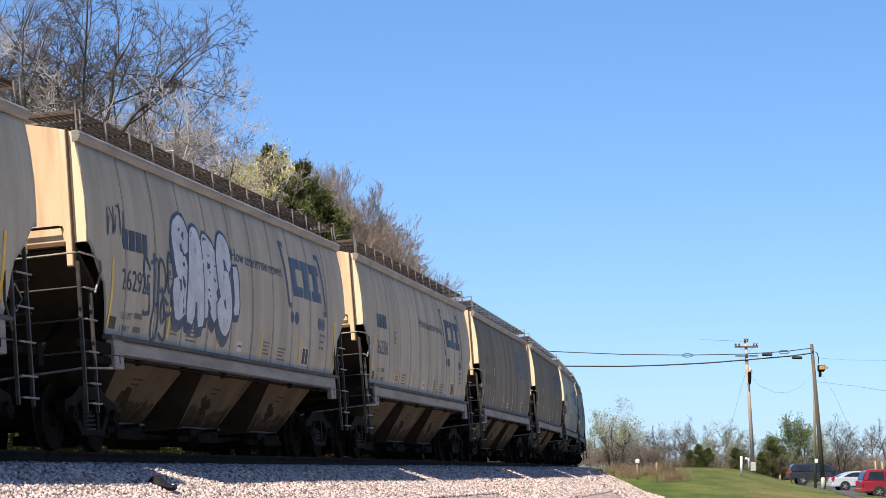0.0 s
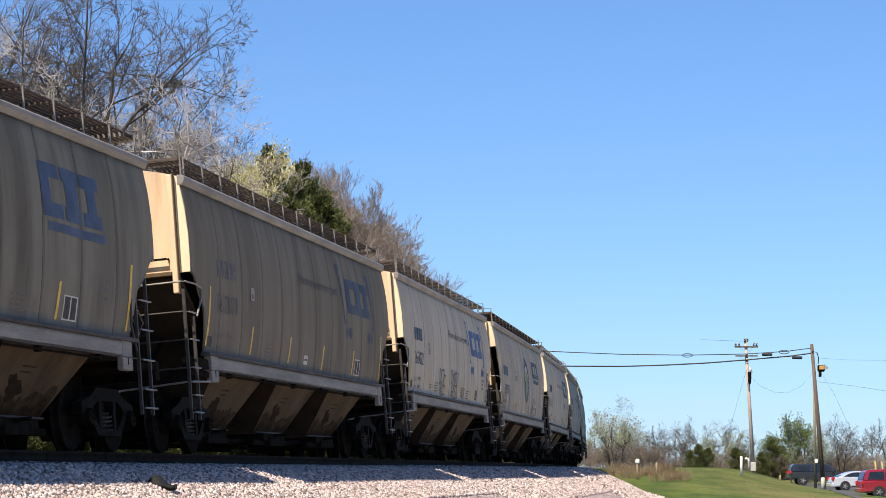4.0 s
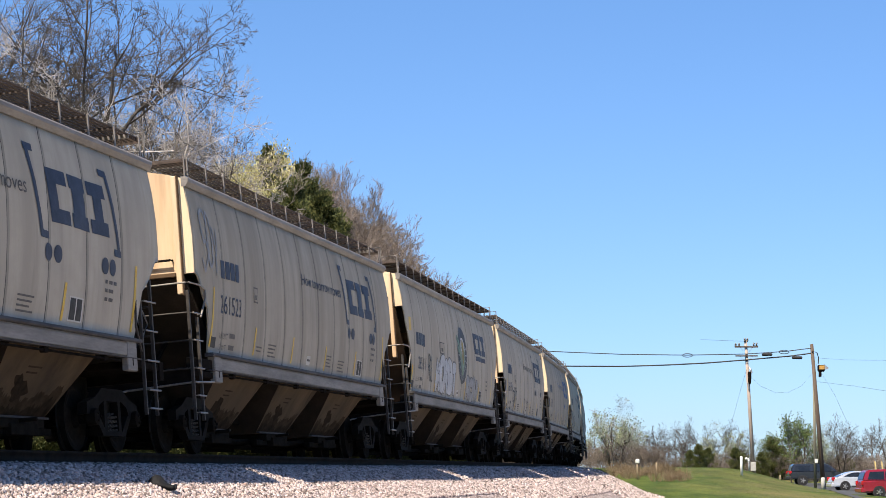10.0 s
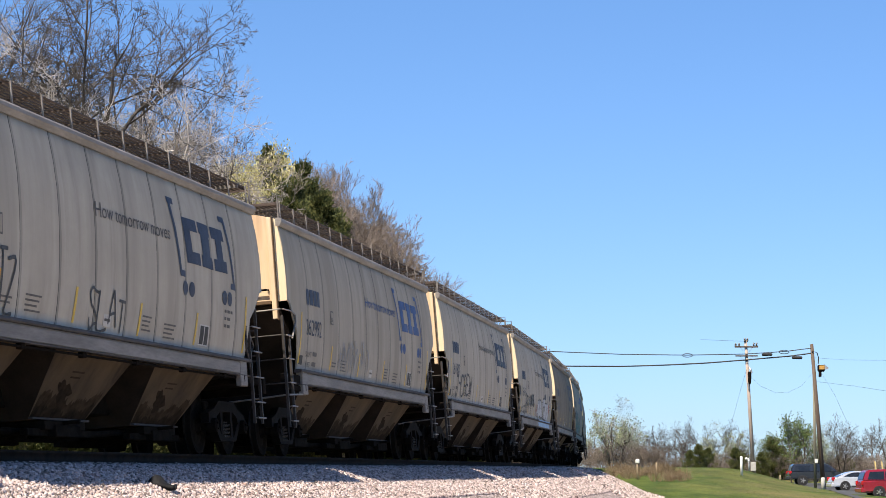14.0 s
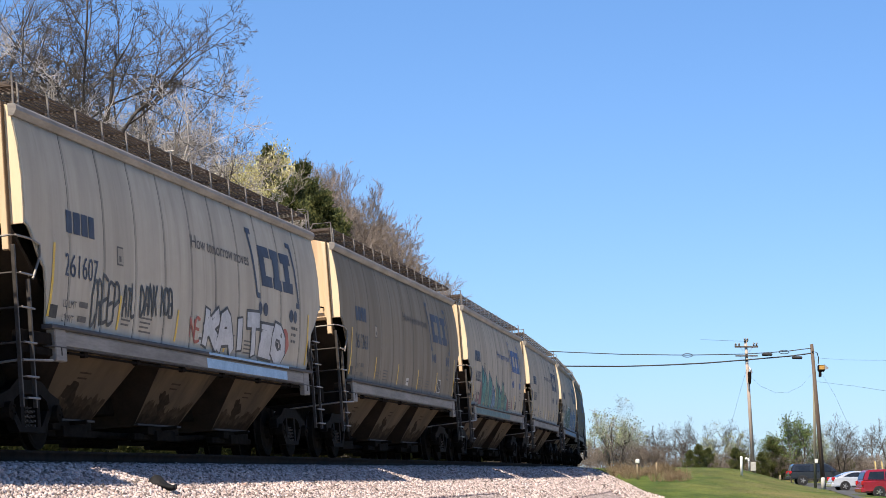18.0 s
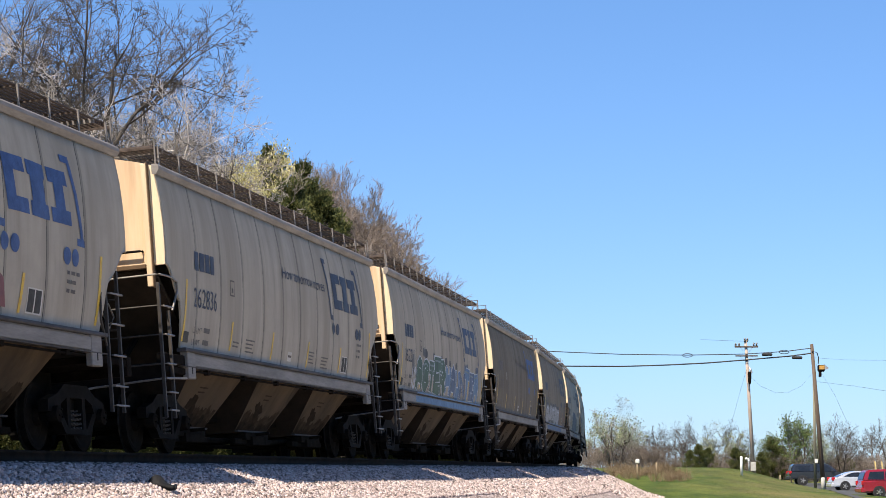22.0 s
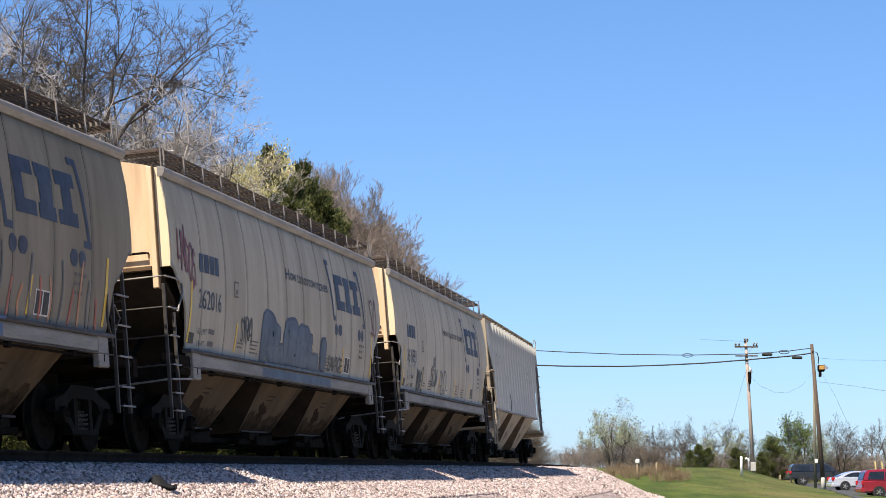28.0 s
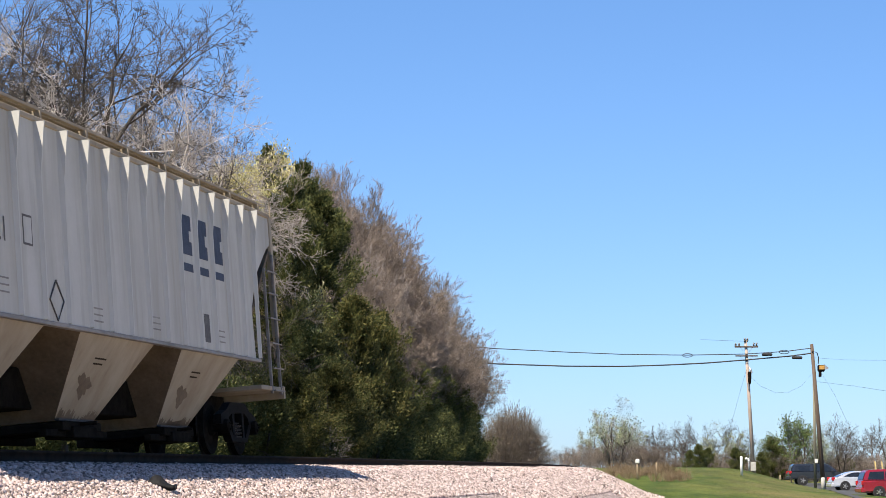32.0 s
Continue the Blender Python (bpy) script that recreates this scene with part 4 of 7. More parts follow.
            part("end_rung", bars([(half + 0.1, 1.44, 2.69), (half + 0.1, 0.2, 2.69)], [(half + 0.1, 1.44, 2.2), (half + 0.1, 0.2, 2.2)], [(half + 0.1, 1.44, 1.72), (half + 0.1, 0.2, 1.72)], r=0.016), WHITE_HOPPER, car)
            part("grab_iron", bars([(half + 0.1, 1.42, 2.73), (half - 0.05, 1.5, 2.75), (half - 0.7, 1.5, 2.72), (half - 0.75, 1.4, 2.72)], [(half - 0.75, 1.44, 2.86), (half - 1.05, 1.44, 1.7)], r=0.018), WHITE_HOPPER, car)
            ladder(car, half + 0.08, half - 0.62, 1.42, 0.48, 2.2, 1.8, (0.54, 0.85, 1.23, 1.74, 2.2), WHITE_HOPPER, WHITE_HOPPER)
            ladder(car, -half + 0.12, -half + 0.75, 1.40, 1.05, 3.6, 3.3, (1.1, 1.5, 1.95, 2.4, 2.85, 3.25), SILL, SILL)
        else:
            for o in (end, slope, post, plat, web, draft):
                again(o, rz=180)
            for o in [c for c in car.children if c.name.startswith("ladder")][:2]:
                copy_thing(o, pose(0, 0, 0, rz=180) @ o.matrix_basis)
    sill = part("side_sill", bevelled((-half + 1.3, half - 1.3, 1.30, 1.40, 1.58, 1.64), w=0.008), CHORD, car)
    again(sill, rz=180)
    part("centre_sill", bevelled((-half, half, -0.3, 0.3, 0.62, 1.2), w=0.02), GRIME, car)
    for cx in (4.75, 0.0, -4.75):
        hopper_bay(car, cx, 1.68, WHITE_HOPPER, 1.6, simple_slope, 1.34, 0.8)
    build_truck(car, half - 1.9)
    build_truck(car, -half + 1.9)
    return car



# order from the head: running number, paint, kind, marks
CARS = [
    ("262910", 0, "plain", "slogan"), ("262925", 0, "plain", "slogan"), ("262336", 0, "plain", "slogan"), ("265505", 2, "plain", "bar"), ("262871", 3, "plain", "slogan"),
    ("263022", 1, "plain", "slogan"), ("265037", 0, "boarded", "disc"), ("261847", 1, "plain", "slogan"), ("261523", 0, "plain", "slogan"), ("265111", 1, "boarded", "disc"),
    ("261796", 1, "plain", "slogan"), ("262992", 0, "plain", "slogan"), ("261807", 1, "plain", "slogan"), ("261607", 1, "plain", "slogan"), ("261263", 4, "plain", "slogan"),
    ("262835", 0, "plain", "slogan"), ("262836", 0, "plain", "slogan"), ("262211", 0, "plain", "slogan"), ("263029", 3, "plain", "slogan"), ("261590", 4, "plain", "slogan"),
    ("262016", 0, "plain", "slogan"), ("261893", 1, "plain", "slogan"), ("251521", 0, "ribbed", ""),
]
# place of each car's front eave corner behind that of the second car, and the train's way along the line
HALF = {"plain": 8.2, "boarded": 8.97, "ribbed": 9.0}
FOLLOW = [-18.27]
for number, tone, kind, marks in CARS[:-1]:
    FOLLOW.append(FOLLOW[-1] + {"plain": 18.27, "boarded": 19.5}[kind] - (0.3 if number == "261893" else 0))
SLACK = [(0, 0.15), (3, -0.25), (6, -0.3), (9, 0.25), (12, 0.25), (13, 0.3), (14.5, 0.1), (16.5, -0.29), (17.5, -0.38), (19, -0.18), (21, 0.05), (23, 0.3), (25.5, 0.2), (28, 0.0), (29, 0.08), (30, -0.05), (32, -0.18)]


def lead(t):
    """Metres along the line of the second car's front corner at t seconds."""
    near = [float(np.interp(t + d, [p[0] for p in SLACK], [p[1] for p in SLACK])) for d in (-0.6, 0, 0.6)]
    return 9.543e-06 * t ** 4 + 4.27e-06 * t ** 3 - 0.00749409 * t ** 2 - 12.3472 * t - 15.8658 + sum(near) / 3


def fleet():
    first = {"plain": curved_car(), "boarded": curved_car(8.97, 9.77, "boarded"), "ribbed": ribbed_car()}
    used, out = set(), []
    for number, tone, kind, marks in CARS:
        if kind in used:
            car = copy_thing(first[kind], Matrix())
        else:
            car = first[kind]
            used.add(kind)
        out.append(car)
    # repaint copies: side sheets and roofs on their own meshes
    tones = {}
    for car, (number, tone, kind, marks) in zip(out, CARS):
        if kind == "ribbed":
            continue
        for o in car.children:
            base = o.name.split(".")[0]
            if base in ("side_sheet", "roof") and tone:
                key = (base, kind, tone)
                if key not in tones:
                    tones[key] = o.data.copy()
                    tones[key].materials[0] = PAINT[tone]
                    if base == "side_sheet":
                        tones[key].materials[2] = PAINT_SEAM_SHADE[tone]
                o.data = tones[key]
    return out


TRAIN = fleet()


# ---------------------------------------------------------------- lettering and graffiti
def paint(name, a, b):
    return simple(name, a, b, 3, 0.6, bmp=0.02)


G_WHITE = paint("spray_white", (0.33, 0.36, 0.41), (0.48, 0.5, 0.56))
G_BLACK = paint("spray_black", (0.02, 0.02, 0.022), (0.05, 0.05, 0.055))
G_TEAL_DIM = paint("spray_dull_teal", (0.028, 0.07, 0.075), (0.075, 0.135, 0.14))
G_TEAL = paint("spray_teal", (0.025, 0.13, 0.12), (0.06, 0.22, 0.2))
G_GREEN = paint("spray_green", (0.012, 0.04, 0.028), (0.04, 0.1, 0.07))
G_GREEN_PALE = paint("spray_pale_green", (0.06, 0.13, 0.09), (0.13, 0.22, 0.16))
G_SKY = paint("spray_pale_blue", (0.2, 0.33, 0.5), (0.3, 0.45, 0.62))
G_SLATE = paint("spray_slate_blue", (0.03, 0.055, 0.12), (0.07, 0.11, 0.2))
G_FLAME = paint("spray_orange", (0.3, 0.12, 0.06), (0.4, 0.2, 0.1))
G_LINE = paint("spray_grey_green", (0.1, 0.14, 0.15), (0.18, 0.22, 0.23))
G_BLUE = paint("spray_blue", (0.045, 0.1, 0.2), (0.1, 0.19, 0.32))
G_NAVY = paint("spray_navy", (0.013, 0.022, 0.05), (0.035, 0.058, 0.105))
G_BLUEGREY = paint("spray_blue_grey", (0.03, 0.045, 0.075), (0.07, 0.095, 0.14))
G_MAROON = paint("spray_maroon", (0.1, 0.03, 0.04), (0.18, 0.06, 0.07))
G_RED = paint("spray_red", (0.24, 0.05, 0.04), (0.36, 0.1, 0.07))
G_SILVER = paint("spray_silver", (0.33, 0.34, 0.36), (0.46, 0.47, 0.5))
STEEL_GREY = paint("spray_dark_grey", (0.06, 0.06, 0.062), (0.12, 0.12, 0.12))
G_GREYFILL = paint("spray_grey", (0.17, 0.17, 0.18), (0.3, 0.3, 0.31))
CORN = paint("corn_yellow_ink", (0.2, 0.14, 0.03), (0.3, 0.22, 0.06))
LEAF_INK = paint("leaf_green_ink", (0.1, 0.15, 0.1), (0.2, 0.26, 0.18))
STEEL_BLUE = paint("faded_blue_lettering", (0.022, 0.036, 0.075), (0.05, 0.073, 0.135))


def disc(x, z, r, rz, n=12):
    """A round spot as stacked quads."""
    q = []
    for i in range(n):
        a0, a1 = math.pi * i / n, math.pi * (i + 1) / n
        q.append([(x + r * math.sin(a0), z + rz * math.cos(a0)), (x + r * math.sin(a1), z + rz * math.cos(a1)), (x - r * math.sin(a1), z + rz * math.cos(a1)), (x - r * math.sin(a0), z + rz * math.cos(a0))])
    return q


# strokes of hand-drawn capitals on a grid of five by seven, each point as column and row
STROKES = {"A": "00 15 26 35 40/12 32", "B": "00 06 26 35 33 03/33 41 30 00", "C": "45 36 16 04 02 10 30 41", "D": "00 06 26 44 42 20 00", "E": "46 06 00 40/03 33", "G": "45 36 16 04 02 10 30 42 22",
           "H": "00 06/40 46/03 43", "I": "20 26", "J": "16 46/36 31 20 01", "K": "00 06/46 02/14 40", "L": "06 00 40", "M": "00 06 23 46 40", "N": "00 06 40 46", "O": "10 02 04 16 36 44 42 30 10",
           "P": "00 06 36 44 33 03", "R": "00 06 36 44 33 03/23 40", "S": "45 36 16 05 13 33 41 30 10 01", "T": "06 46/26 20", "U": "06 01 10 30 41 46", "V": "06 20 46", "W": "06 10 24 30 46",
           "X": "00 46/06 40", "Y": "06 23 46/23 20", "Z": "06 46 00 40", "!": "22 26/20 21", "-": "03 43", " ": ""}


def capital(ch, x, z, w, h, rng, wild=0.06, lean=0.0):
    """Polylines of one capital whose lower front corner is at (x, z)."""
    out = []
    for run in STROKES[ch].split("/"):
        if run:
            out.append([(x - w * (int(p[0]) / 4 + rng.uniform(-wild, wild)) - lean * int(p[1]) / 6, z + h * (int(p[1]) / 6 + rng.uniform(-wild, wild))) for p in run.split()])
    return out


def curve_through(pts, k=4):
    """A smooth line through the points."""
    out = []
    for i in range(len(pts) - 1):
        p0, p1, p2, p3 = pts[max(i - 1, 0)], pts[i], pts[i + 1], pts[min(i + 2, len(pts) - 1)]
        for j in range(k):
            t = j / k
            out.append(tuple(0.5 * (2 * p1[c] + (p2[c] - p0[c]) * t + (2 * p0[c] - 5 * p1[c] + 4 * p2[c] - p3[c]) * t * t + (3 * p1[c] - p0[c] - 3 * p2[c] + p3[c]) * t ** 3) for c in (0, 1)))
    return out + [pts[-1]]


def ribbon(pts, r, soft):
    """One stroke of even width as joined quads, with rounded or square ends."""
    pts = curve_through(pts) if soft else list(pts)
    d = [(b[0] - a[0], b[1] - a[1]) for a, b in zip(pts, pts[1:])]
    d = [(x / (math.hypot(x, z) or 1), z / (math.hypot(x, z) or 1)) for x, z in d]
    a, b = pts[0], pts[-1]
    pts = [(a[0] - d[0][0] * r * 0.7, a[1] - d[0][1] * r * 0.7)] + pts + [(b[0] + d[-1][0] * r * 0.7, b[1] + d[-1][1] * r * 0.7)]
    d = [d[0]] + d + [d[-1]]
    wide = [r * (0.62 if soft else 1.0)] + [r] * (len(pts) - 2) + [r * (0.62 if soft else 1.0)]
    edge = []
    for i, (x, z) in enumerate(pts):
        u, v = d[max(i - 1, 0)], d[min(i, len(d) - 1)]
        nx, nz = -(u[1] + v[1]), u[0] + v[0]
        k = math.hypot(nx, nz)
        if k < 0.4:
            nx, nz, k = -v[1], v[0], 1.0
        g = wide[i] / k * min(2 / k, 1.25)
        edge.append(((x + nx * g, max(z + nz * g, 1.606)), (x - nx * g, max(z - nz * g, 1.606))))
    return [[l0, l1, r1, r0] for (l0, r0), (l1, r1) in zip(edge, edge[1:])]


def spray(name, lines, r, material, parent, lift, label="", soft=True):
    """A sprayed figure: its strokes lie over one another by a paint's thickness."""
    quads, levels = [], []
    for k, pts in enumerate(lines):
        q = ribbon(pts, r, soft)
        quads += q
        levels += [k] * len(q)
    return on_side(name, quads, material, parent, lift, label, levels, max(1, int(2 * r / 0.12)))


def tag_line(car, text, x0, x1, z, h, ink, seed, r=0.02, label="thin black spray-painted tag", wild=0.1, drift=0.0):
    """A tag written with one thin stroke for each line."""
    rng = random.Random(seed)
    w = (x0 - x1) / len(text)
    first = None
    for i, ch in enumerate(text):
        lines = capital(ch, x0 - i * w, z + drift * i + rng.uniform(-0.05, 0.05) * h, w * 0.8, h * rng.uniform(0.85, 1.1), rng, wild)
        if lines:
            ob = spray("graffiti_tag" if first is None else "graffiti_stroke", lines, r, ink, first or car, 0.012, label if first is None else "", True)
            first = first or ob
    return first


def lettered_piece(car, text, x0, x1, z0, z1, fill, edge, seed, label, r=0.12, rim=0.045, round_ends=True, wild=0.06, jump=0.12, drop=0.0, shine=None):
    """A large piece of fat letters side by side, each with an outline, a fill and a highlight."""
    rng = random.Random(seed)
    n = len(text)
    w = (x0 - x1) / n
    piece = None
    for i, ch in enumerate(text):
        up, down = rng.uniform(0, jump), rng.uniform(0, jump) * 0.5
        lines = capital(ch, x0 - i * w - r * 0.75, z0 + down + r * 0.8, max(w - r * 1.3, 0.2), z1 - z0 - up - down - r * 1.6, rng, wild, rng.uniform(-0.12, 0.12) * w)
        low = 0.003 + 0.0045 * (i % 2)
        if drop:
            shade = [[(a + drop * 0.6, b - drop) for a, b in p] for p in lines]
            ob = spray("graffiti_piece" if piece is None else "graffiti_shadow", shade, r + rim, edge, piece or car, low, label if piece is None else "", round_ends)
            piece = piece or ob
        ob = spray("graffiti_piece" if piece is None else "graffiti_outline", lines, r + rim, edge, piece or car, low + 0.003, label if piece is None else "", round_ends)
        piece = piece or ob
        f = fill[i % len(fill)] if isinstance(fill, list) else fill
        spray("graffiti_fill", lines, r, f, piece, low + 0.006, "", round_ends)
        if shine:
            glint = [[(a + r * 0.35, b + r * 0.35) for a, b in p[: max(2, len(p) // 2)]] for p in lines[:1]]
            spray("graffiti_highlight", glint, 0.022, shine, piece, low + 0.009, "", round_ends)
    return piece


def blade_piece(car, x0, x1, z0, tops, fill, edge, seed, label):
    """Tall angular letters: pairs of leaning blades with spiked tops, outlined, each with slits and a bar."""
    rng = random.Random(seed)
    w = (x0 - x1) / len(tops)
    piece = None
    for i, top in enumerate(tops):
        x, h, lean = x0 - i * w, top - z0, rng.uniform(-0.02, 0.12)
        dip = rng.uniform(0.62, 0.8)

        def blades(g):
            """The letter's two uprights and its crossbar, grown by g."""
            return [
                [(x + g, z0 - g * 0.3), (x + lean + g * 0.6, z0 + h + g * 1.8), (x + lean - w * 0.32 - g, z0 + h * 0.84 + g), (x - w * 0.44 - g, z0 - g * 0.3)],
                [(x - w * 0.5 + g, z0 + h * 0.1 - g * 0.3), (x - w * 0.46 + lean + g, z0 + h * dip + g), (x - w * 0.74 + lean, z0 + h * (dip + 0.14) + g * 1.8), (x - w * 0.95 - g, z0 - g * 0.3)],
                [(x - w * 0.3, z0 + h * 0.36 - g), (x - w * 0.3, z0 + h * 0.62 + g), (x - w * 0.66, z0 + h * 0.56 + g), (x - w * 0.66, z0 + h * 0.26 - g)]]
        low = 0.003 + 0.003 * (i % 2)
        ob = on_side("graffiti_piece" if piece is None else "graffiti_outline", blades(0.055), edge, piece or car, low, label if piece is None else "", [0, 1, 2])
        piece = piece or ob
        on_side("graffiti_fill", blades(0.0), fill[i % len(fill)], piece, low + 0.008, "", [0, 1, 2])
        cuts = [[(x - w * 0.1 + lean * 0.2, z0 + h * 0.12), (x - w * 0.14 + lean * 0.6, z0 + h * rng.uniform(0.45, 0.66)), (x - w * 0.3, z0 + h * 0.5)], [(x - w * 0.62, z0 + h * 0.5), (x - w * 0.76, z0 + h * 0.1)]]
        spray("graffiti_stroke", cuts, 0.022, edge, piece, low + 0.013, "", False)
    return piece


def sill_band(car, x0, x1, paint_a, label):
    """Spray paint carried down over the side sill."""
    part("painted_sill", boxes((x1, x0, 1.469, 1.472, 1.325, 1.48)), paint_a, car, label)
    part("painted_flange", boxes((x1, x0, 1.5125, 1.515, 1.53, 1.568)), paint_a, car)


def scribble(car, x, z, w, h, n, ink, seed, r=0.016, label="thin black spray scrawl"):
    rng = random.Random(seed)
    first = None
    for i in range(n):
        cx = x - w * (i + 0.5) / n
        pts = [(cx + rng.uniform(-0.6, 0.6) * w / n, z + rng.uniform(0, 1) * h) for k in range(rng.randint(3, 5))]
        ob = spray("graffiti_tag" if first is None else "graffiti_stroke", [pts], r, ink, first or car, 0.009, label if first is None else "")
        first = first or ob
    return first


def mark_car(car, number, tone, kind, marks, seed):
    ink = GREYINK if tone in (2, 3) else NAVY
    if kind == "ribbed":
        y = 1.381
        def plate(x, z, w, h, m, name, lift=0.004):
            ob = part(name, boxes((x - w, x, y, y + lift, z - h, z)), m, car)
            return ob
        pitch = (2 * HALF[kind] - 2.72) / 17
        def cell(i):
            """Front edge of the flat between two ribs, counted from the front."""
            return HALF[kind] - 1.36 - pitch * i - 0.09
        for k, x in enumerate((cell(12), cell(13), cell(14))):
            plate(x, 3.76, 0.62, 0.24, NAVY, "emblem_block")
            plate(x - 0.1, 3.53, 0.4, 0.2, NAVY, "emblem_block")
            plate(x, 3.34, 0.62, 0.22, NAVY, "emblem_block")
            plate(x, 2.98, 0.62, 0.13, NAVY, "emblem_bar")
        for x in (cell(1) - 0.06, cell(1) - 0.38, cell(2) - 0.06, cell(2) - 0.38):
            plate(x, 3.38, 0.2, 0.3, GREYINK, "owner_mark")
        for x, d in ((cell(1) - 0.05, "25"), (cell(2) - 0.05, "15"), (cell(3) - 0.05, "21")):
            words(d, 0.46, x, 2.56, GREYINK, car, 0.95, 0.006, y, "running_number")
        plate(cell(4) - 0.15, 2.98, 0.34, 0.4, GREYINK, "stencil_frame", 0.003)
        plate(cell(4) - 0.18, 2.95, 0.28, 0.34, WHITE_CAR, "stencil_field", 0.005)
        plate(cell(13) - 0.16, 2.22, 0.3, 0.46, GREYINK, "load_stencil")
        for x, z, n in ((cell(2), 2.1, 4), (cell(3), 2.1, 3), (cell(7), 1.95, 3), (cell(10), 2.0, 3), (cell(14), 2.0, 3)):
            for r in range(n):
                plate(x - 0.06, z - 0.09 * r, 0.38, 0.022, CHORD, "stencil_line")
        c = cell(5) - 0.36
        q = [(c, 2.2), (c - 0.27, 1.93), (c, 1.66), (c + 0.27, 1.93)]
        tube_bm = bars([(a, y + 0.01, b) for a, b in q + q[:1]], r=0.012, sides=4)
        part("diamond_mark", tube_bm, GREYINK, car)
        return
    shift = HALF[kind] - 8.2
    # owner's mark as four plain blocks, then the running number
    for k in range(4):
        on_side("owner_mark", strip((7.45 if shift else 6.64) - (0.36 if shift else 0.29) * k, 3.02 if shift else 3.13, 0.3 if shift else 0.24, 0.3, 2), ink, car)
    words(number, 0.44, 7.22 if shift else 6.7, 2.14 if shift else 2.25, ink, car, 1.02, name="running_number")
    tail = words(number[-2:], 0.34, 0, 0, GREYINK, car, 0.9, 0.004, 0.0, "end_number")
    for v in tail.data.vertices:
        v.co = Vector((HALF[kind] + 0.006, 0.95 + v.co.x * -1 - 0.0, 3.72 + v.co.z))
    for v in tail.data.vertices:
        v.co.y = 0.62 + (0.95 - v.co.y) * 1.0
    for r, text in ((0, "LD LMT"), (1, "LT WT")):
        words(text, 0.14, 6.68 + shift, 1.84 - 0.19 * r, GREYINK, car, 1.1, 0.0085, None, "weight_stencil")
        on_side("weight_figure", strip(6.05 + shift, 1.95 - 0.19 * r, 0.34, 0.08), GREYINK, car, 0.004)
    on_side("corner_stencil", strip(7.18 + shift * 1.1, 1.84, 0.3, 0.17, 2), G_INK, car)
    blue = STEEL_BLUE if tone == 0 and seed % 4 == 1 else NAVY
    if number in ("263022", "262835", "263029", "262992"):
        blue = BLUE
    if tone == 2:
        blue = STEEL_BLUE
    def emblem(x, top, h):
        for k in range(3):
            a, t, sh = x - 0.77 * k, top, -0.12
            q = strip(a, t, 0.68, h * 0.27, 2, sh * 0.27) + strip(a + sh * 0.73, t - h * 0.73, 0.68, h * 0.27, 2, sh * 0.27)
            if k == 1:
                q += strip(a - 0.08 + sh * 0.27, t - h * 0.27, 0.52, h * 0.46, 2, sh * 0.46)
            elif k == 2:
                q += strip(a - 0.17 + sh * 0.27, t - h * 0.27, 0.34, h * 0.46, 2, sh * 0.46)
            else:
                q += strip(a + sh * 0.27, t - h * 0.27, 0.3, h * 0.46, 2, sh * 0.46)
            on_side("emblem_block", q, blue, car)
    if marks == "slogan":
        emblem(-3.55, 3.64, 0.72)
        words("How tomorrow moves", 0.31, 0.69, 3.19, GREYINK if tone else blue, car, 1.18, name="slogan")
        for x, d in ((-2.81, -1), (-5.87, 1)):
            on_side("emblem_bracket", strip(x, 3.88, 0.13, 1.2, 5, -0.42), blue, car)
            fx = x if d < 0 else x + 0.2
            on_side("bracket_foot", strip(fx, 3.88, 0.33, 0.1), blue, car, 0.007)
            on_side("bracket_foot", strip(fx - 0.42, 2.78, 0.33, 0.1), blue, car, 0.007)
        for x in (-3.53, -3.86, -5.7, -6.02):
            on_side("emblem_dot", disc(x, 2.51, 0.14, 0.12), blue, car)
    elif marks == "bar":
        emblem(-3.5, 3.7, 0.72)
        on_side("emblem_bar", strip(-3.75, 2.92, 2.2, 0.12), blue, car)
    else:
        emblem(-3.4, 3.62, 0.6)
        on_side("emblem_bar", strip(-3.62, 2.96, 2.0, 0.13), blue, car)
        dk = G_BLACK
        ex, ez = -0.7, 2.84
        on_side("round_emblem", disc(ex, ez, 0.87, 0.79, 20), dk, car, 0.006, "dark round emblem with a corn cob and pale leaves")
        on_side("emblem_field", disc(ex - 0.06, ez + 0.06, 0.4, 0.44, 16), PALEINK, car, 0.010)
        on_side("emblem_cob", lobe(ex - 0.1, ez - 0.28, ez + 0.42, 0.34, random.Random(4), lean=-0.02), CORN, car, 0.013)
        for pts, r in (([(-0.04, -0.44), (0.2, -0.1), (0.5, 0.2), (0.98, 0.44)], 0.08), ([(0.0, -0.48), (0.3, -0.18), (0.66, 0.1), (0.9, 0.12)], 0.075), ([(-0.06, -0.48), (-0.26, -0.24), (-0.34, 0.1)], 0.085), ([(-0.04, -0.5), (0.0, -0.24), (0.1, 0.05)], 0.09)):
            spray("emblem_leaf", [[(ex + a, ez + b) for a, b in pts]], r, LEAF_INK, car, 0.016)
        for k in range(12):
            a = math.radians(160 + 18 * k)
            spray("emblem_ray", [[(ex + 0.54 * math.cos(a), ez + 0.48 * math.sin(a)), (ex + 0.78 * math.cos(a), ez + 0.7 * math.sin(a))]], 0.022, G_GREYFILL, car, 0.009, "", False)


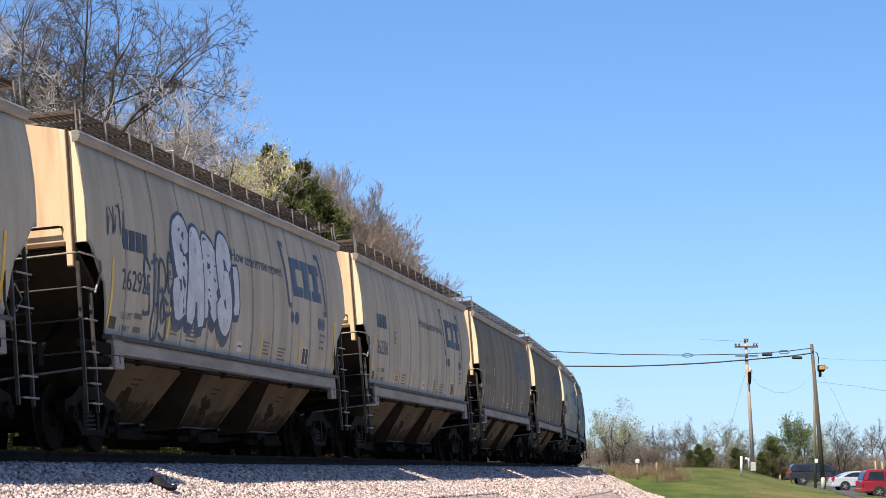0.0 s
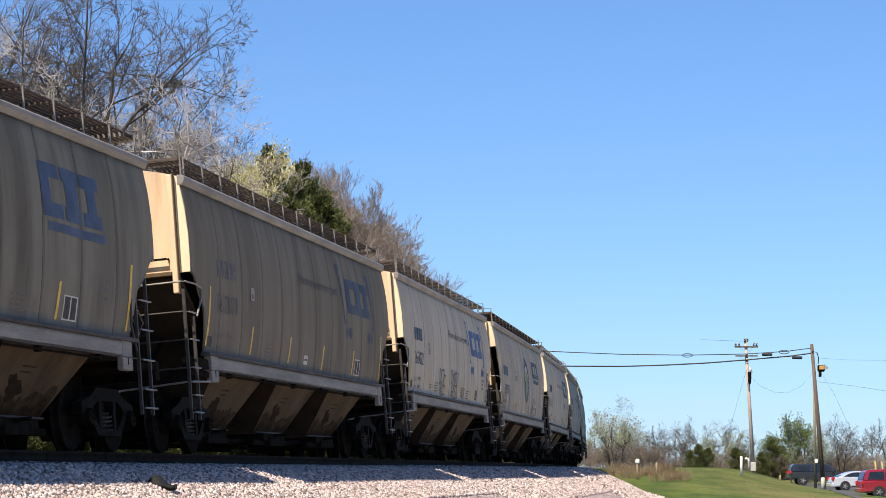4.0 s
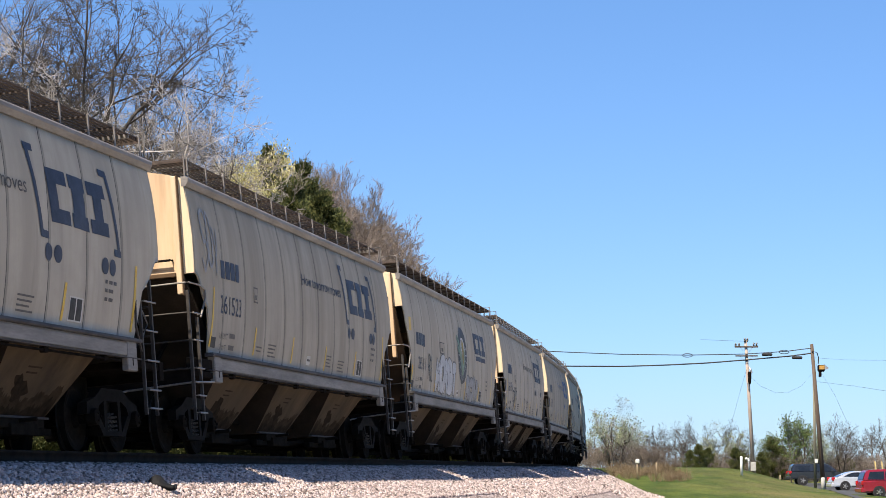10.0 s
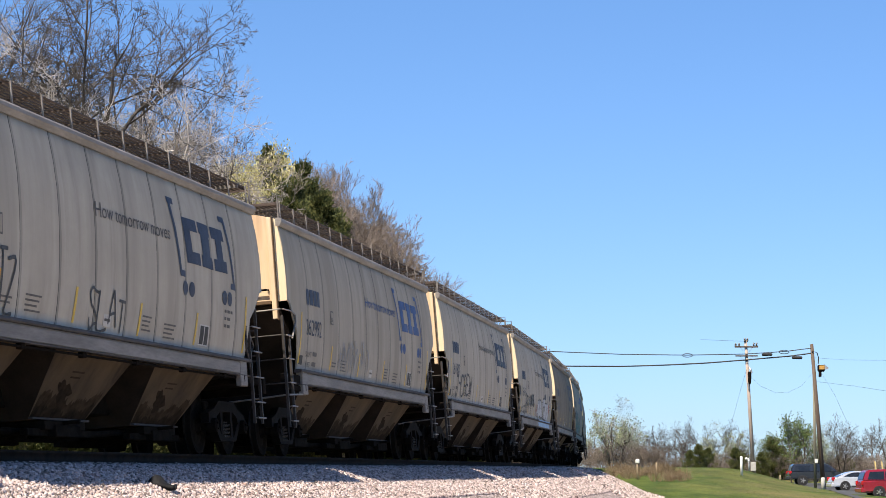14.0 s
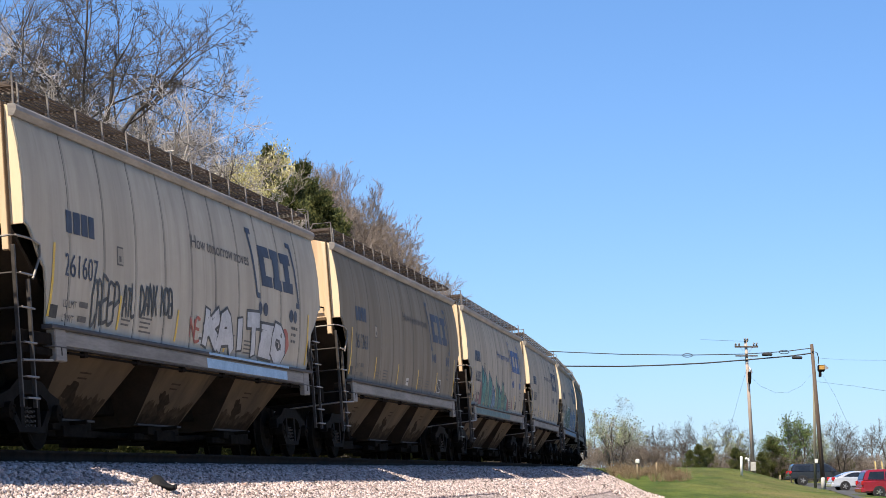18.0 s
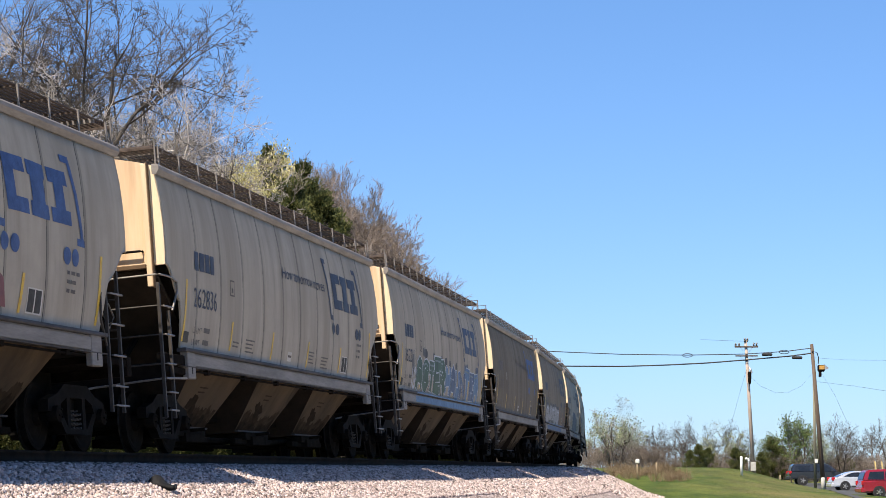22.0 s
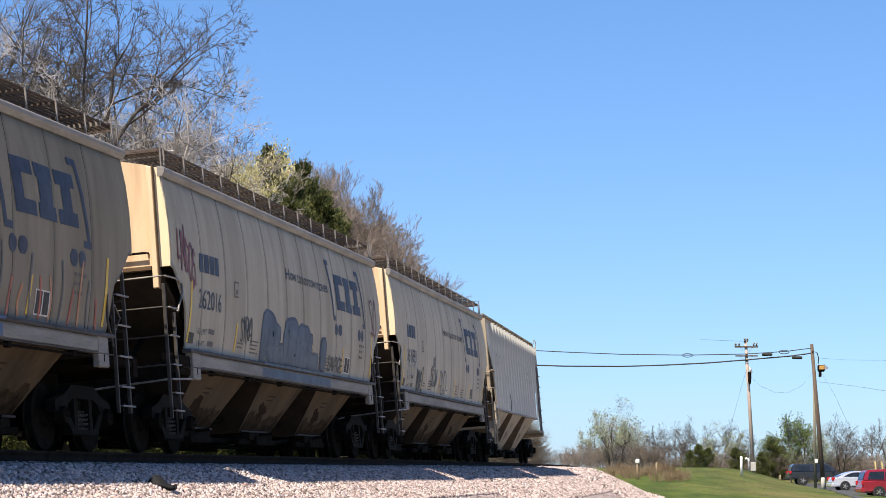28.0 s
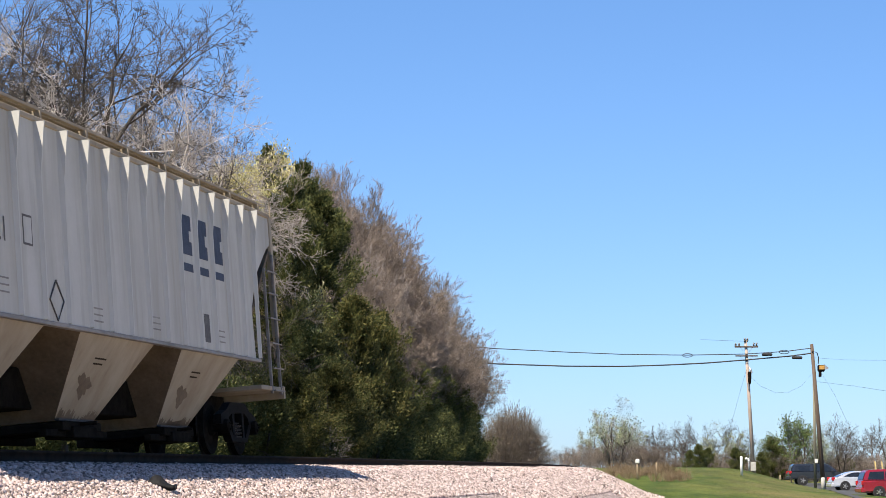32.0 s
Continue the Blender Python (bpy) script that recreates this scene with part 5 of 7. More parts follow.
def graffiti():
    by = {c[0]: car for c, car in zip(CARS, TRAIN)}
    a = by["262925"]
    lettered_piece(a, "SARS", 4.2, 0.85, 1.95, 3.62, G_WHITE, G_NAVY, 1, "white bubble graffiti with dark navy outline", 0.21, 0.06, True, 0.04, 0.3, 0.13)
    lettered_piece(a, "I", 0.85, 0.1, 2.2, 3.2, G_WHITE, G_NAVY, 2, "small white bubble letter with navy outline", 0.17, 0.06, True, 0.04, 0.1, 0.08)
    tag_line(a, "STRS", 5.7, 4.15, 1.95, 0.85, G_NAVY, 3, 0.032, "dark navy looping tag")
    tag_line(a, "OS", 5.2, 4.4, 1.65, 0.6, G_NAVY, 4, 0.03, "dark navy looping tag")
    scribble(a, 7.5, 2.9, 1.0, 0.6, 5, G_BLACK, 4)
    a = by["263022"]
    tag_line(a, "RAZE", 2.6, 1.5, 1.7, 0.5, G_BLACK, 5, 0.022)
    tag_line(a, "SOBEK", 0.5, -0.9, 1.65, 0.6, G_BLACK, 6, 0.022)
    tag_line(a, "ZB", -6.75, -7.1, 1.75, 0.34, G_BLACK, 7, 0.022)
    tag_line(a, "XS", -6.75, -7.1, 2.15, 0.4, G_BLACK, 8, 0.022)
    scribble(a, -1.6, 1.66, 0.7, 0.35, 4, G_MAROON, 8)
    a = by["265037"]
    tag_line(a, "OZEH", 7.5, 6.3, 1.7, 0.4, STEEL_GREY, 9, 0.022, "faded grey tag")
    tag_line(a, "TL", 5.7, 4.9, 1.65, 0.75, G_GREYFILL, 10, 0.06, "faded grey block tag", 0.03)
    tag_line(a, "SNES", -2.6, -4.4, 1.68, 0.5, STEEL_GREY, 11, 0.022, "faded grey tag")
    tag_line(by["261523"], "SOY", 7.75, 6.75, 2.9, 0.8, G_GREYFILL, 36, 0.03, "faded grey looping tag", 0.14)
    a = by["265111"]
    lettered_piece(a, "MORBT", 4.25, 0.5, 1.62, 2.6, G_SILVER, STEEL_GREY, 10, "silver graffiti with thin dark outline", 0.15, 0.035, True, 0.05, 0.25)
    lettered_piece(a, "RON", -1.45, -3.8, 1.62, 2.35, G_GREYFILL, STEEL_GREY, 11, "faded grey graffiti with dark outline", 0.12, 0.04, True, 0.05, 0.2)
    tag_line(a, "ROL", 5.6, 4.75, 2.0, 0.5, G_BLACK, 12, 0.026)
    a = by["261796"]
    tag_line(a, "SKTZ", 5.0, 3.7, 1.68, 0.65, G_BLACK, 13, 0.026)
    tag_line(a, "SLAT", 0.9, -0.7, 1.68, 0.5, G_BLACK, 14, 0.022)
    scribble(by["262992"], 3.8, 1.65, 3.4, 0.75, 18, G_GREYFILL, 15)
    tag_line(by["261807"], "J-CREW", 6.05, 2.7, 1.7, 0.55, G_BLACK, 16, 0.034, "large black spray-painted capitals", 0.03, 0.03)
    a = by["261607"]
    tag_line(a, "CREEP", 5.55, 4.35, 1.68, 0.55, G_BLACK, 17, 0.028, "black spray-painted tag", 0.06, 0.02)
    tag_line(a, "ATL DANK MOB", 4.2, 1.75, 1.9, 0.4, G_BLACK, 18, 0.028, "black spray-painted capitals", 0.05, 0.012)
    lettered_piece(a, "KAITEO", 0.0, -5.3, 1.6, 2.42, G_SILVER, G_BLACK, 19, "silver lettered graffiti with black outline", 0.13, 0.05, False, 0.06, 0.2)
    sill_band(a, -0.1, -5.4, G_SKY, "sill sprayed pale blue under the graffiti")
    on_side("graffiti_splash", lobe(-5.3, 1.75, 2.25, 0.5, random.Random(20)), G_RED, a, 0.008)
    tag_line(a, "NE", 0.75, 0.2, 1.75, 0.3, G_RED, 20, 0.025, "small red tag")
    a = by["262835"]
    blade_piece(a, 4.95, -2.1, 1.61, (2.7, 2.46, 2.6, 2.3, 2.56, 2.28, 2.5, 2.1), [G_TEAL, G_GREEN_PALE, G_TEAL, G_BLUE, G_GREEN_PALE], G_NAVY, 21, "tall angular teal and green graffiti with dark navy outline")
    sill_band(a, 6.6, -2.6, G_TEAL_DIM, "sill sprayed teal under the graffiti")
    for k, (x, z, w, h) in enumerate(((5.35, 1.61, 0.75, 0.75), (6.2, 1.65, 0.3, 0.35), (-2.2, 1.61, 0.7, 0.4), (-3.5, 1.7, 0.4, 0.4))):
        on_side("graffiti_splash", [[(x + w / 2, z), (x + w / 6, z + h), (x - w / 6, z + h * 0.9), (x - w / 2, z)]], G_MAROON, a, 0.003)
    a = by["262211"]
    lettered_piece(a, "ASTER", 5.0, 0.3, 1.6, 2.55, G_GREEN, G_WHITE, 24, "dark green graffiti with white outline", 0.16, 0.035, False, 0.05, 0.18, 0, G_LINE)
    lettered_piece(a, "HAUNTER", 0.25, -6.2, 1.6, 2.48, [G_BLUE, G_SLATE], G_WHITE, 25, "slate blue graffiti with white outline", 0.15, 0.03, False, 0.05, 0.15, 0, G_LINE)
    sill_band(a, 5.2, -6.3, G_BLUE, "sill sprayed blue under the graffiti")
    for k, x in enumerate((3.9, 3.5, 2.2, 0.9, 0.2, -0.6, -1.7, -3.6, -5.9)):
        on_side("graffiti_spot", disc(x, 2.58 - 0.02 * k, 0.2, 0.12), G_BLACK, a, 0.003)
    on_side("graffiti_spot", disc(5.55, 2.2, 0.2, 0.26), STEEL_GREY, a, 0.003)
    tag_line(a, "IS", 5.75, 5.05, 1.64, 0.5, G_WHITE, 26, 0.04, "white tag beside the green graffiti")
    a = by["261590"]
    lettered_piece(a, "CARDS", 6.2, -2.2, 1.6, 2.3, G_GREYFILL, G_BLACK, 26, "grey block graffiti with heavy black outline", 0.17, 0.11, True, 0.03, 0.1, 0, G_WHITE)
    rng = random.Random(27)
    for k in range(13):
        x = -2.4 - 0.36 * k
        h = rng.uniform(0.35, 0.9)
        spray("painted_flame", [[(x, 1.63), (x - 0.06 * math.sin(k), 1.62 + h * 0.5), (x + 0.08 * math.cos(k), 1.62 + h)]], 0.028, (G_RED, G_FLAME, STEEL_GREY)[k % 3], a, 0.008)
    sill_band(a, 6.0, -3.2, G_SLATE, "sill sprayed slate blue under the graffiti")
    a = by["262016"]
    lettered_piece(a, "RUSEL!", 2.5, -2.85, 1.6, 2.42, G_BLUEGREY, G_NAVY, 28, "dusty blue block graffiti with navy outline", 0.17, 0.06, True, 0.04, 0.15, 0.05)
    sill_band(a, 2.6, -2.9, G_BLUEGREY, "sill sprayed dusty blue under the graffiti")
    tag_line(a, "SAVAGE", -2.85, -4.2, 1.68, 0.26, G_BLACK, 29, 0.02)
    tag_line(a, "SYRA", 4.05, 3.25, 1.86, 0.4, G_BLACK, 30, 0.022)
    tag_line(a, "UNDOS", 7.85, 6.9, 2.95, 0.5, G_MAROON, 31, 0.026, "maroon looping tag", 0.15, -0.09)
    tag_line(a, "SO", -6.9, -7.6, 2.6, 0.8, G_MAROON, 32, 0.026, "maroon looping tag", 0.15)
    a = by["261893"]
    tag_line(a, "JSEM", 6.7, 5.3, 1.98, 0.34, G_GREYFILL, 31, 0.02, "faded grey tag")
    tag_line(a, "BONEZ", 5.15, 4.25, 1.63, 0.5, G_BLACK, 32, 0.032)
    tag_line(a, "SLOW", 3.0, 1.9, 1.85, 0.4, STEEL_GREY, 33, 0.026)
    tag_line(a, "IONA", 2.75, 2.1, 2.3, 0.22, STEEL_GREY, 34, 0.02)
    tag_line(a, "ADO", 1.5, 0.3, 1.68, 0.5, STEEL_GREY, 35, 0.022)
    scribble(by["263029"], 3.6, 1.9, 0.1, 0.7, 2, G_BLACK, 35)


TONE_WORDS = {0: "weathered light grey", 1: "pale grey", 2: "sooty dark grey", 3: "dusty mid grey", 4: "brownish grey"}
for seed, (car, (number, tone, kind, marks)) in enumerate(zip(TRAIN, CARS)):
    mark_car(car, number, tone, kind, marks, seed)
    if kind == "ribbed":
        tagged(car, "white covered hopper car with upright ribs, last on the track", "railway car", "cars of the train")
    else:
        extra = {"slogan": "with curved sides, lettered", "bar": "with curved sides", "disc": "with a round dark emblem"}[marks]
        tagged(car, f"{TONE_WORDS[tone]} hopper car {extra}, on rails", "railway car", "cars of the train")
graffiti()

# ---------------------------------------------------------------- trees and brush
BARK = simple("bark", (0.045, 0.036, 0.03), (0.11, 0.092, 0.078), 3, 0.95, bmp=0.5, dist=0.02, stretch=(2, 2, 0.5))
TWIG = simple("twig_bark", (0.06, 0.05, 0.043), (0.14, 0.12, 0.104), 1.2, 0.9, bmp=0, rnd=0.15)
TWIG_RED = simple("reddish_twigs", (0.12, 0.096, 0.08), (0.26, 0.212, 0.182), 0.8, 0.9, bmp=0, rnd=0.15)
TWIG_GREY = simple("grey_brown_twigs", (0.13, 0.104, 0.082), (0.23, 0.19, 0.155), 0.8, 0.9, bmp=0, rnd=0.1)
# pale twigs, raised further to paint in how brightly they are lit
TWIG_WHITE = simple("lit_pale_twigs", (0.27, 0.24, 0.222), (0.47, 0.425, 0.4), 0.9, 0.9, bmp=0, rnd=0.12)
TWIG_PALE = simple("pale_twigs", (0.18, 0.155, 0.14), (0.32, 0.28, 0.26), 0.9, 0.9, bmp=0, rnd=0.12)


def leaf_mat(name, c1, c2, c3, through=0.25):
    m, n, l, b = mat(name, 0.75, 0, 0.2)
    g = n.new("ShaderNodeNewGeometry")
    col = ramp(n, l, g.outputs["Random Per Island"], [(0.0, c1), (0.5, c2), (1.0, c3)])
    big = noise_tex(n, l, 0.9, 3)
    col = mix(n, l, col, ramp(n, l, big, [(0.35, (0.65, 0.65, 0.6)), (0.65, (1.2, 1.2, 1.1))]), 0.8, "MULTIPLY")
    l.new(col, b.inputs["Base Color"])
    b.inputs["Subsurface Weight"].default_value = 0.0
    tr = n.new("ShaderNodeBsdfTranslucent")
    l.new(col, tr.inputs["Color"])
    ms = n.new("ShaderNodeMixShader")
    ms.inputs["Fac"].default_value = through
    out = n["Material Output"]
    l.new(b.outputs["BSDF"], ms.inputs[1])
    l.new(tr.outputs["BSDF"], ms.inputs[2])
    l.new(ms.outputs["Shader"], out.inputs["Surface"])
    return m


CEDAR = leaf_mat("cedar_sprays", (0.028, 0.038, 0.014), (0.075, 0.082, 0.026), (0.165, 0.145, 0.052), 0.25)
CEDAR_DARK = leaf_mat("dark_cedar_sprays", (0.036, 0.052, 0.019), (0.086, 0.1, 0.037), (0.175, 0.172, 0.064), 0.25)
LEAF_YELLOW = leaf_mat("yellow_blossom", (0.3, 0.26, 0.1), (0.55, 0.5, 0.24), (0.78, 0.73, 0.45), 0.35)
LEAF_GREEN = leaf_mat("young_green_leaves", (0.075, 0.11, 0.03), (0.13, 0.175, 0.055), (0.21, 0.25, 0.09), 0.35)
LEAF_PALE = leaf_mat("pale_buds", (0.2, 0.23, 0.12), (0.3, 0.33, 0.2), (0.42, 0.44, 0.32), 0.35)
DRY_STALK = simple("dry_weeds", (0.16, 0.115, 0.07), (0.27, 0.2, 0.13), 0.8, 0.9, bmp=0, rnd=0.2)


def unit(v):
    return v / np.maximum(np.linalg.norm(v, axis=-1, keepdims=True), 1e-9)


def branching(rng, trunks, plan):
    """Grows limbs level by level. trunks: start, direction, length, radius arrays. plan: per level
    (children, length ratio, angle low, angle high, upward pull, bends, wobble). Returns segments of each level."""
    P, D, L, R = trunks
    out = []
    for level, (kids, ratio, lo, hi, pull, bends, wob) in enumerate(plan):
        n = len(L)
        pts, d = [P], D.copy()
        rad = [R]
        for k in range(bends):
            d = unit(d + rng.normal(0, wob, (n, 3)) + np.array([0, 0, pull]))
            pts.append(pts[-1] + d * (L / bends)[:, None])
            rad.append(R * (1 - 0.62 * (k + 1) / bends))
        pts, rad = np.stack(pts, 1), np.stack(rad, 1)
        out.append((pts[:, :-1].reshape(-1, 3), pts[:, 1:].reshape(-1, 3), rad[:, :-1].ravel(), rad[:, 1:].ravel(), pts[:, -1]))
        if not kids:
            break
        t = rng.uniform(0.28, 1.0, (n, kids))
        t[:, 0] = 1.0
        f = t * bends
        i = np.minimum(f.astype(int), bends - 1)
        a = (f - i)[..., None]
        rows = np.arange(n)[:, None]
        p = pts[rows, i] * (1 - a) + pts[rows, i + 1] * a
        dd = unit(pts[rows, i + 1] - pts[rows, i])
        side = unit(np.cross(dd, rng.normal(size=dd.shape)))
        ang = np.radians(rng.uniform(lo, hi, (n, kids)))[..., None]
        ang[:, 0] *= 0.5
        nd = unit(dd * np.cos(ang) + side * np.sin(ang))
        nl = L[:, None] * ratio * rng.uniform(0.6, 1.2, (n, kids)) * (1.25 - 0.5 * t)
        nr = np.minimum((rad[rows, i] * 0.72), R[:, None] * 0.6)
        P, D, L, R = p.reshape(-1, 3), nd.reshape(-1, 3), nl.ravel(), nr.ravel()
    return out


def tubes(segs, sides, least=0.0):
    a, b, r0, r1 = (np.concatenate([s[k] for s in segs]) for k in range(4))
    r0, r1 = np.maximum(r0, least), np.maximum(r1, least)
    d = unit(b - a)
    ref = np.where(np.abs(d[:, 2:3]) < 0.9, np.array([[0, 0, 1.0]]), np.array([[1.0, 0, 0]]))
    u = unit(np.cross(d, ref))
    w = np.cross(d, u)
    t = np.arange(sides) * 2 * math.pi / sides
    ring = u[:, None] * np.cos(t)[None, :, None] + w[:, None] * np.sin(t)[None, :, None]
    V = np.concatenate([a[:, None] + ring * r0[:, None, None], b[:, None] + ring * r1[:, None, None]], 1).reshape(-1, 3)
    n = len(a)
    k = np.arange(sides)
    f = np.stack([k, (k + 1) % sides, (k + 1) % sides + sides, k + sides], 1)
    F = (f[None] + (2 * sides * np.arange(n))[:, None, None]).reshape(-1, 4)
    return V, F


def leaves(rng, pts, size, per, spread):
    """Small leaf quads scattered round the given points."""
    c = np.repeat(pts, per, 0) + rng.normal(0, spread, (len(pts) * per, 3))
    n = len(c)
    u, w = unit(rng.normal(size=(n, 3))), unit(rng.normal(size=(n, 3)))
    w = unit(np.cross(u, w))
    s = size * rng.uniform(0.6, 1.3, (n, 1))
    V = np.stack([c - u * s, c + w * s * 0.55, c + u * s, c - w * s * 0.55], 1).reshape(-1, 3)
    return V, np.arange(4 * n).reshape(-1, 4)


def tree(kind_name, label, category, trunk_data, crown_data, bark, crown_mat, group=""):
    root = new(kind_name)
    if trunk_data:
        tr = new("trunk", numpy_mesh("trunk", *trunk_data, bark, True))
        tr.parent = root
    for name, data, m in crown_data:
        if len(data[0]):
            o = new(name, numpy_mesh(name, *data, m, False))
            o.parent = root
    return tagged(root, label, category, group)


def bare_tree(seed, height, stems, plan, twig, label, lean=0.12, leaf=None, least=0.006, name="bare_tree", r0=0.16, group="bare trees by the track"):
    rng = np.random.default_rng(seed)
    a = rng.uniform(0, 2 * math.pi, stems)
    P = np.stack([0.25 * np.cos(a), 0.25 * np.sin(a), np.full(stems, -0.15)], 1) * (stems > 1) + np.array([0, 0, -0.1])
    D = unit(np.stack([lean * np.cos(a), lean * np.sin(a), np.ones(stems)], 1) + rng.normal(0, 0.06, (stems, 3)))
    L = height * 0.55 * rng.uniform(0.8, 1.1, stems)
    R = np.full(stems, r0) * rng.uniform(0.7, 1.1, stems)
    lv = branching(rng, (P, D, L, R), plan)
    k = height / max(float(g[1][:, 2].max()) for g in lv)
    lv = [(g[0] * k, g[1] * k, g[2], g[3], g[4] * k) for g in lv]
    crown = [("twig_crown", tubes(lv[2:], 3, least * 0.8), twig)]
    if leaf:
        crown.append(("leafage", leaves(rng, lv[-1][4][:: leaf[3]], leaf[1], leaf[2], 0.2), leaf[0]))
    return tree(name, label, "tree", tubes(lv[:2], 7), crown, BARK, twig, group)


BROAD = [(7, 0.72, 25, 65, 0.03, 6, 0.10), (7, 0.62, 25, 65, 0.02, 5, 0.16), (7, 0.52, 25, 70, 0.02, 4, 0.2), (6, 0.5, 25, 65, 0.02, 3, 0.25), (5, 0.55, 20, 60, 0.02, 3, 0.2), (0, 0, 0, 0, 0.0, 2, 0.16)]
SLIM = [(7, 0.6, 20, 48, 0.03, 6, 0.10), (7, 0.6, 20, 50, 0.05, 5, 0.12), (7, 0.55, 20, 50, 0.05, 4, 0.13), (6, 0.55, 18, 48, 0.05, 3, 0.13), (4, 0.6, 15, 45, 0.04, 3, 0.12), (0, 0, 0, 0, 0.03, 2, 0.1)]
BLOOM = [(8, 0.55, 25, 55, 0.08, 5, 0.10), (7, 0.55, 25, 60, 0.05, 4, 0.16), (7, 0.55, 25, 60, 0.04, 3, 0.2), (0, 0, 0, 0, 0.02, 3, 0.25)]
LIGHT = [(8, 0.55, 25, 55, 0.08, 5, 0.10), (7, 0.55, 25, 60, 0.05, 4, 0.16), (6, 0.55, 25, 60, 0.04, 3, 0.2), (0, 0, 0, 0, 0.02, 3, 0.25)]


def cedar(seed, height, radius, material, label, n=5200, name="cedar_tree"):
    """A dense evergreen: an uneven cone of many small upswept sprays round a trunk."""
    rng = np.random.default_rng(seed)
    boughs = max(46, int(n / 150))
    bt = rng.uniform(0.03, 1.0, boughs) ** 0.85
    ba = rng.uniform(0, 2 * math.pi, boughs)
    bl = radius * ((1 - bt) ** 0.7 * rng.uniform(0.4, 1.45, boughs) * np.clip(bt * 7, 0.55, 1) + 0.07)
    rise = rng.uniform(0.1, 0.75, boughs)
    i = rng.integers(0, boughs, n)
    along = rng.uniform(0.15, 1.0, n) ** 0.6
    r = bl[i] * along
    jit = 0.04 + 0.07 * r[:, None]
    c = np.stack([r * np.cos(ba[i]), r * np.sin(ba[i]), bt[i] * height * 0.93 + r * rise[i] + 0.22 * r * along * along], 1) + rng.normal(0, 1, (n, 3)) * jit
    c[:, 2] = np.abs(c[:, 2])
    out = unit(np.stack([np.cos(ba[i]), np.sin(ba[i]), rise[i] + 0.35], 1) + rng.normal(0, 0.35, (n, 3)))
    V, F = [], []
    k = 0
    for j in range(4):
        d = unit(out + rng.normal(0, 0.5, (n, 3)))
        w = unit(np.cross(d, rng.normal(size=(n, 3))))
        ln = rng.uniform(0.06, 0.19, (n, 1)) * (radius / 2.2) ** 0.5
        wd = ln * rng.uniform(0.1, 0.2, (n, 1))
        p = c + rng.normal(0, 0.08, (n, 3))
        V.append(np.stack([p, p + d * ln * 0.5 + w * wd, p + d * ln, p + d * ln * 0.5 - w * wd], 1).reshape(-1, 3))
        F.append(np.arange(4 * n).reshape(-1, 4) + k)
        k += 4 * n
    lv = branching(rng, (np.array([[0, 0, -0.1]]), np.array([[0, 0, 1.0]]), np.array([height * 0.86]), np.array([0.1])), [(14, 0.1, 50, 85, 0.0, 8, 0.02), (0, 0, 0, 0, 0.05, 3, 0.1)])
    return tree(name, label, "tree", tubes(lv, 5), [("foliage", (np.concatenate(V), np.concatenate(F)), material)], BARK, material, "cedars by the track")


def shrub(seed, height, radius, n, twig, label, name="shrub", leaf=None):
    rng = np.random.default_rng(seed)
    a, rr = rng.uniform(0, 2 * math.pi, n), radius * 0.6 * np.sqrt(rng.uniform(0, 1, n))
    P = np.stack([rr * np.cos(a), rr * np.sin(a), np.full(n, -0.1)], 1)
    D = unit(np.stack([0.5 * rr / radius * np.cos(a), 0.5 * rr / radius * np.sin(a), np.ones(n)], 1) + rng.normal(0, 0.22, (n, 3)))
    lv = branching(rng, (P, D, height * rng.uniform(0.45, 0.8, n), np.full(n, 0.022)), [(6, 0.55, 15, 50, 0.03, 4, 0.14), (5, 0.55, 15, 55, 0.02, 3, 0.2), (0, 0, 0, 0, 0.0, 2, 0.25)])
    k = height / max(float(g[1][:, 2].max()) for g in lv)
    lv = [(g[0] * k, g[1] * k, g[2], g[3], g[4] * k) for g in lv]
    crown = [("twig_mass", tubes(lv, 3, 0.006), twig)]
    if leaf:
        crown.append(("leafage", leaves(rng, lv[-1][4][::leaf[3]], leaf[1], leaf[2], 0.1), leaf[0]))
    return tree(name, label, "shrub", None, crown, twig, twig, "shrubs")


def dome_bush(seed, height, radius, n, twig, label, name):
    """A bush whose stems fan out from the foot to an even round shell of fine twigs."""
    rng = np.random.default_rng(seed)

    def fan(k, low):
        up, a = rng.uniform(low, 1.0, k), rng.uniform(0, 2 * math.pi, k)
        flat = np.sqrt(1 - up ** 2)
        return np.stack([flat * np.cos(a) * radius, flat * np.sin(a) * radius, up * height], 1)
    stem = fan(n, 0.08)
    foot = stem * np.array([0.12, 0.12, 0.0])
    segs = [(foot, stem * 0.72, np.full(n, 0.05), np.full(n, 0.02))]
    for k, lo, hi, wild, r in ((n * 10, 0.45, 0.78, 0.3, 0.013), (n * 30, 0.72, 0.96, 0.2, 0.009)):
        d = fan(k, 0.0) * rng.uniform(0.86, 1.06, (k, 1))
        tip = d * hi + rng.normal(0, wild * radius * 0.5, (k, 3))
        tip[:, 2] = np.maximum(tip[:, 2], 0.05)
        segs.append((d * lo + rng.normal(0, wild * radius * 0.4, (k, 3)), tip, np.full(k, r), np.full(k, r * 0.7)))
    V, F = tubes(segs, 3)
    V[:, 2] = np.maximum(V[:, 2], -0.1)
    return tree(name, label, "shrub", None, [("twig_mass", (V, F), twig)], twig, twig, "shrubs")


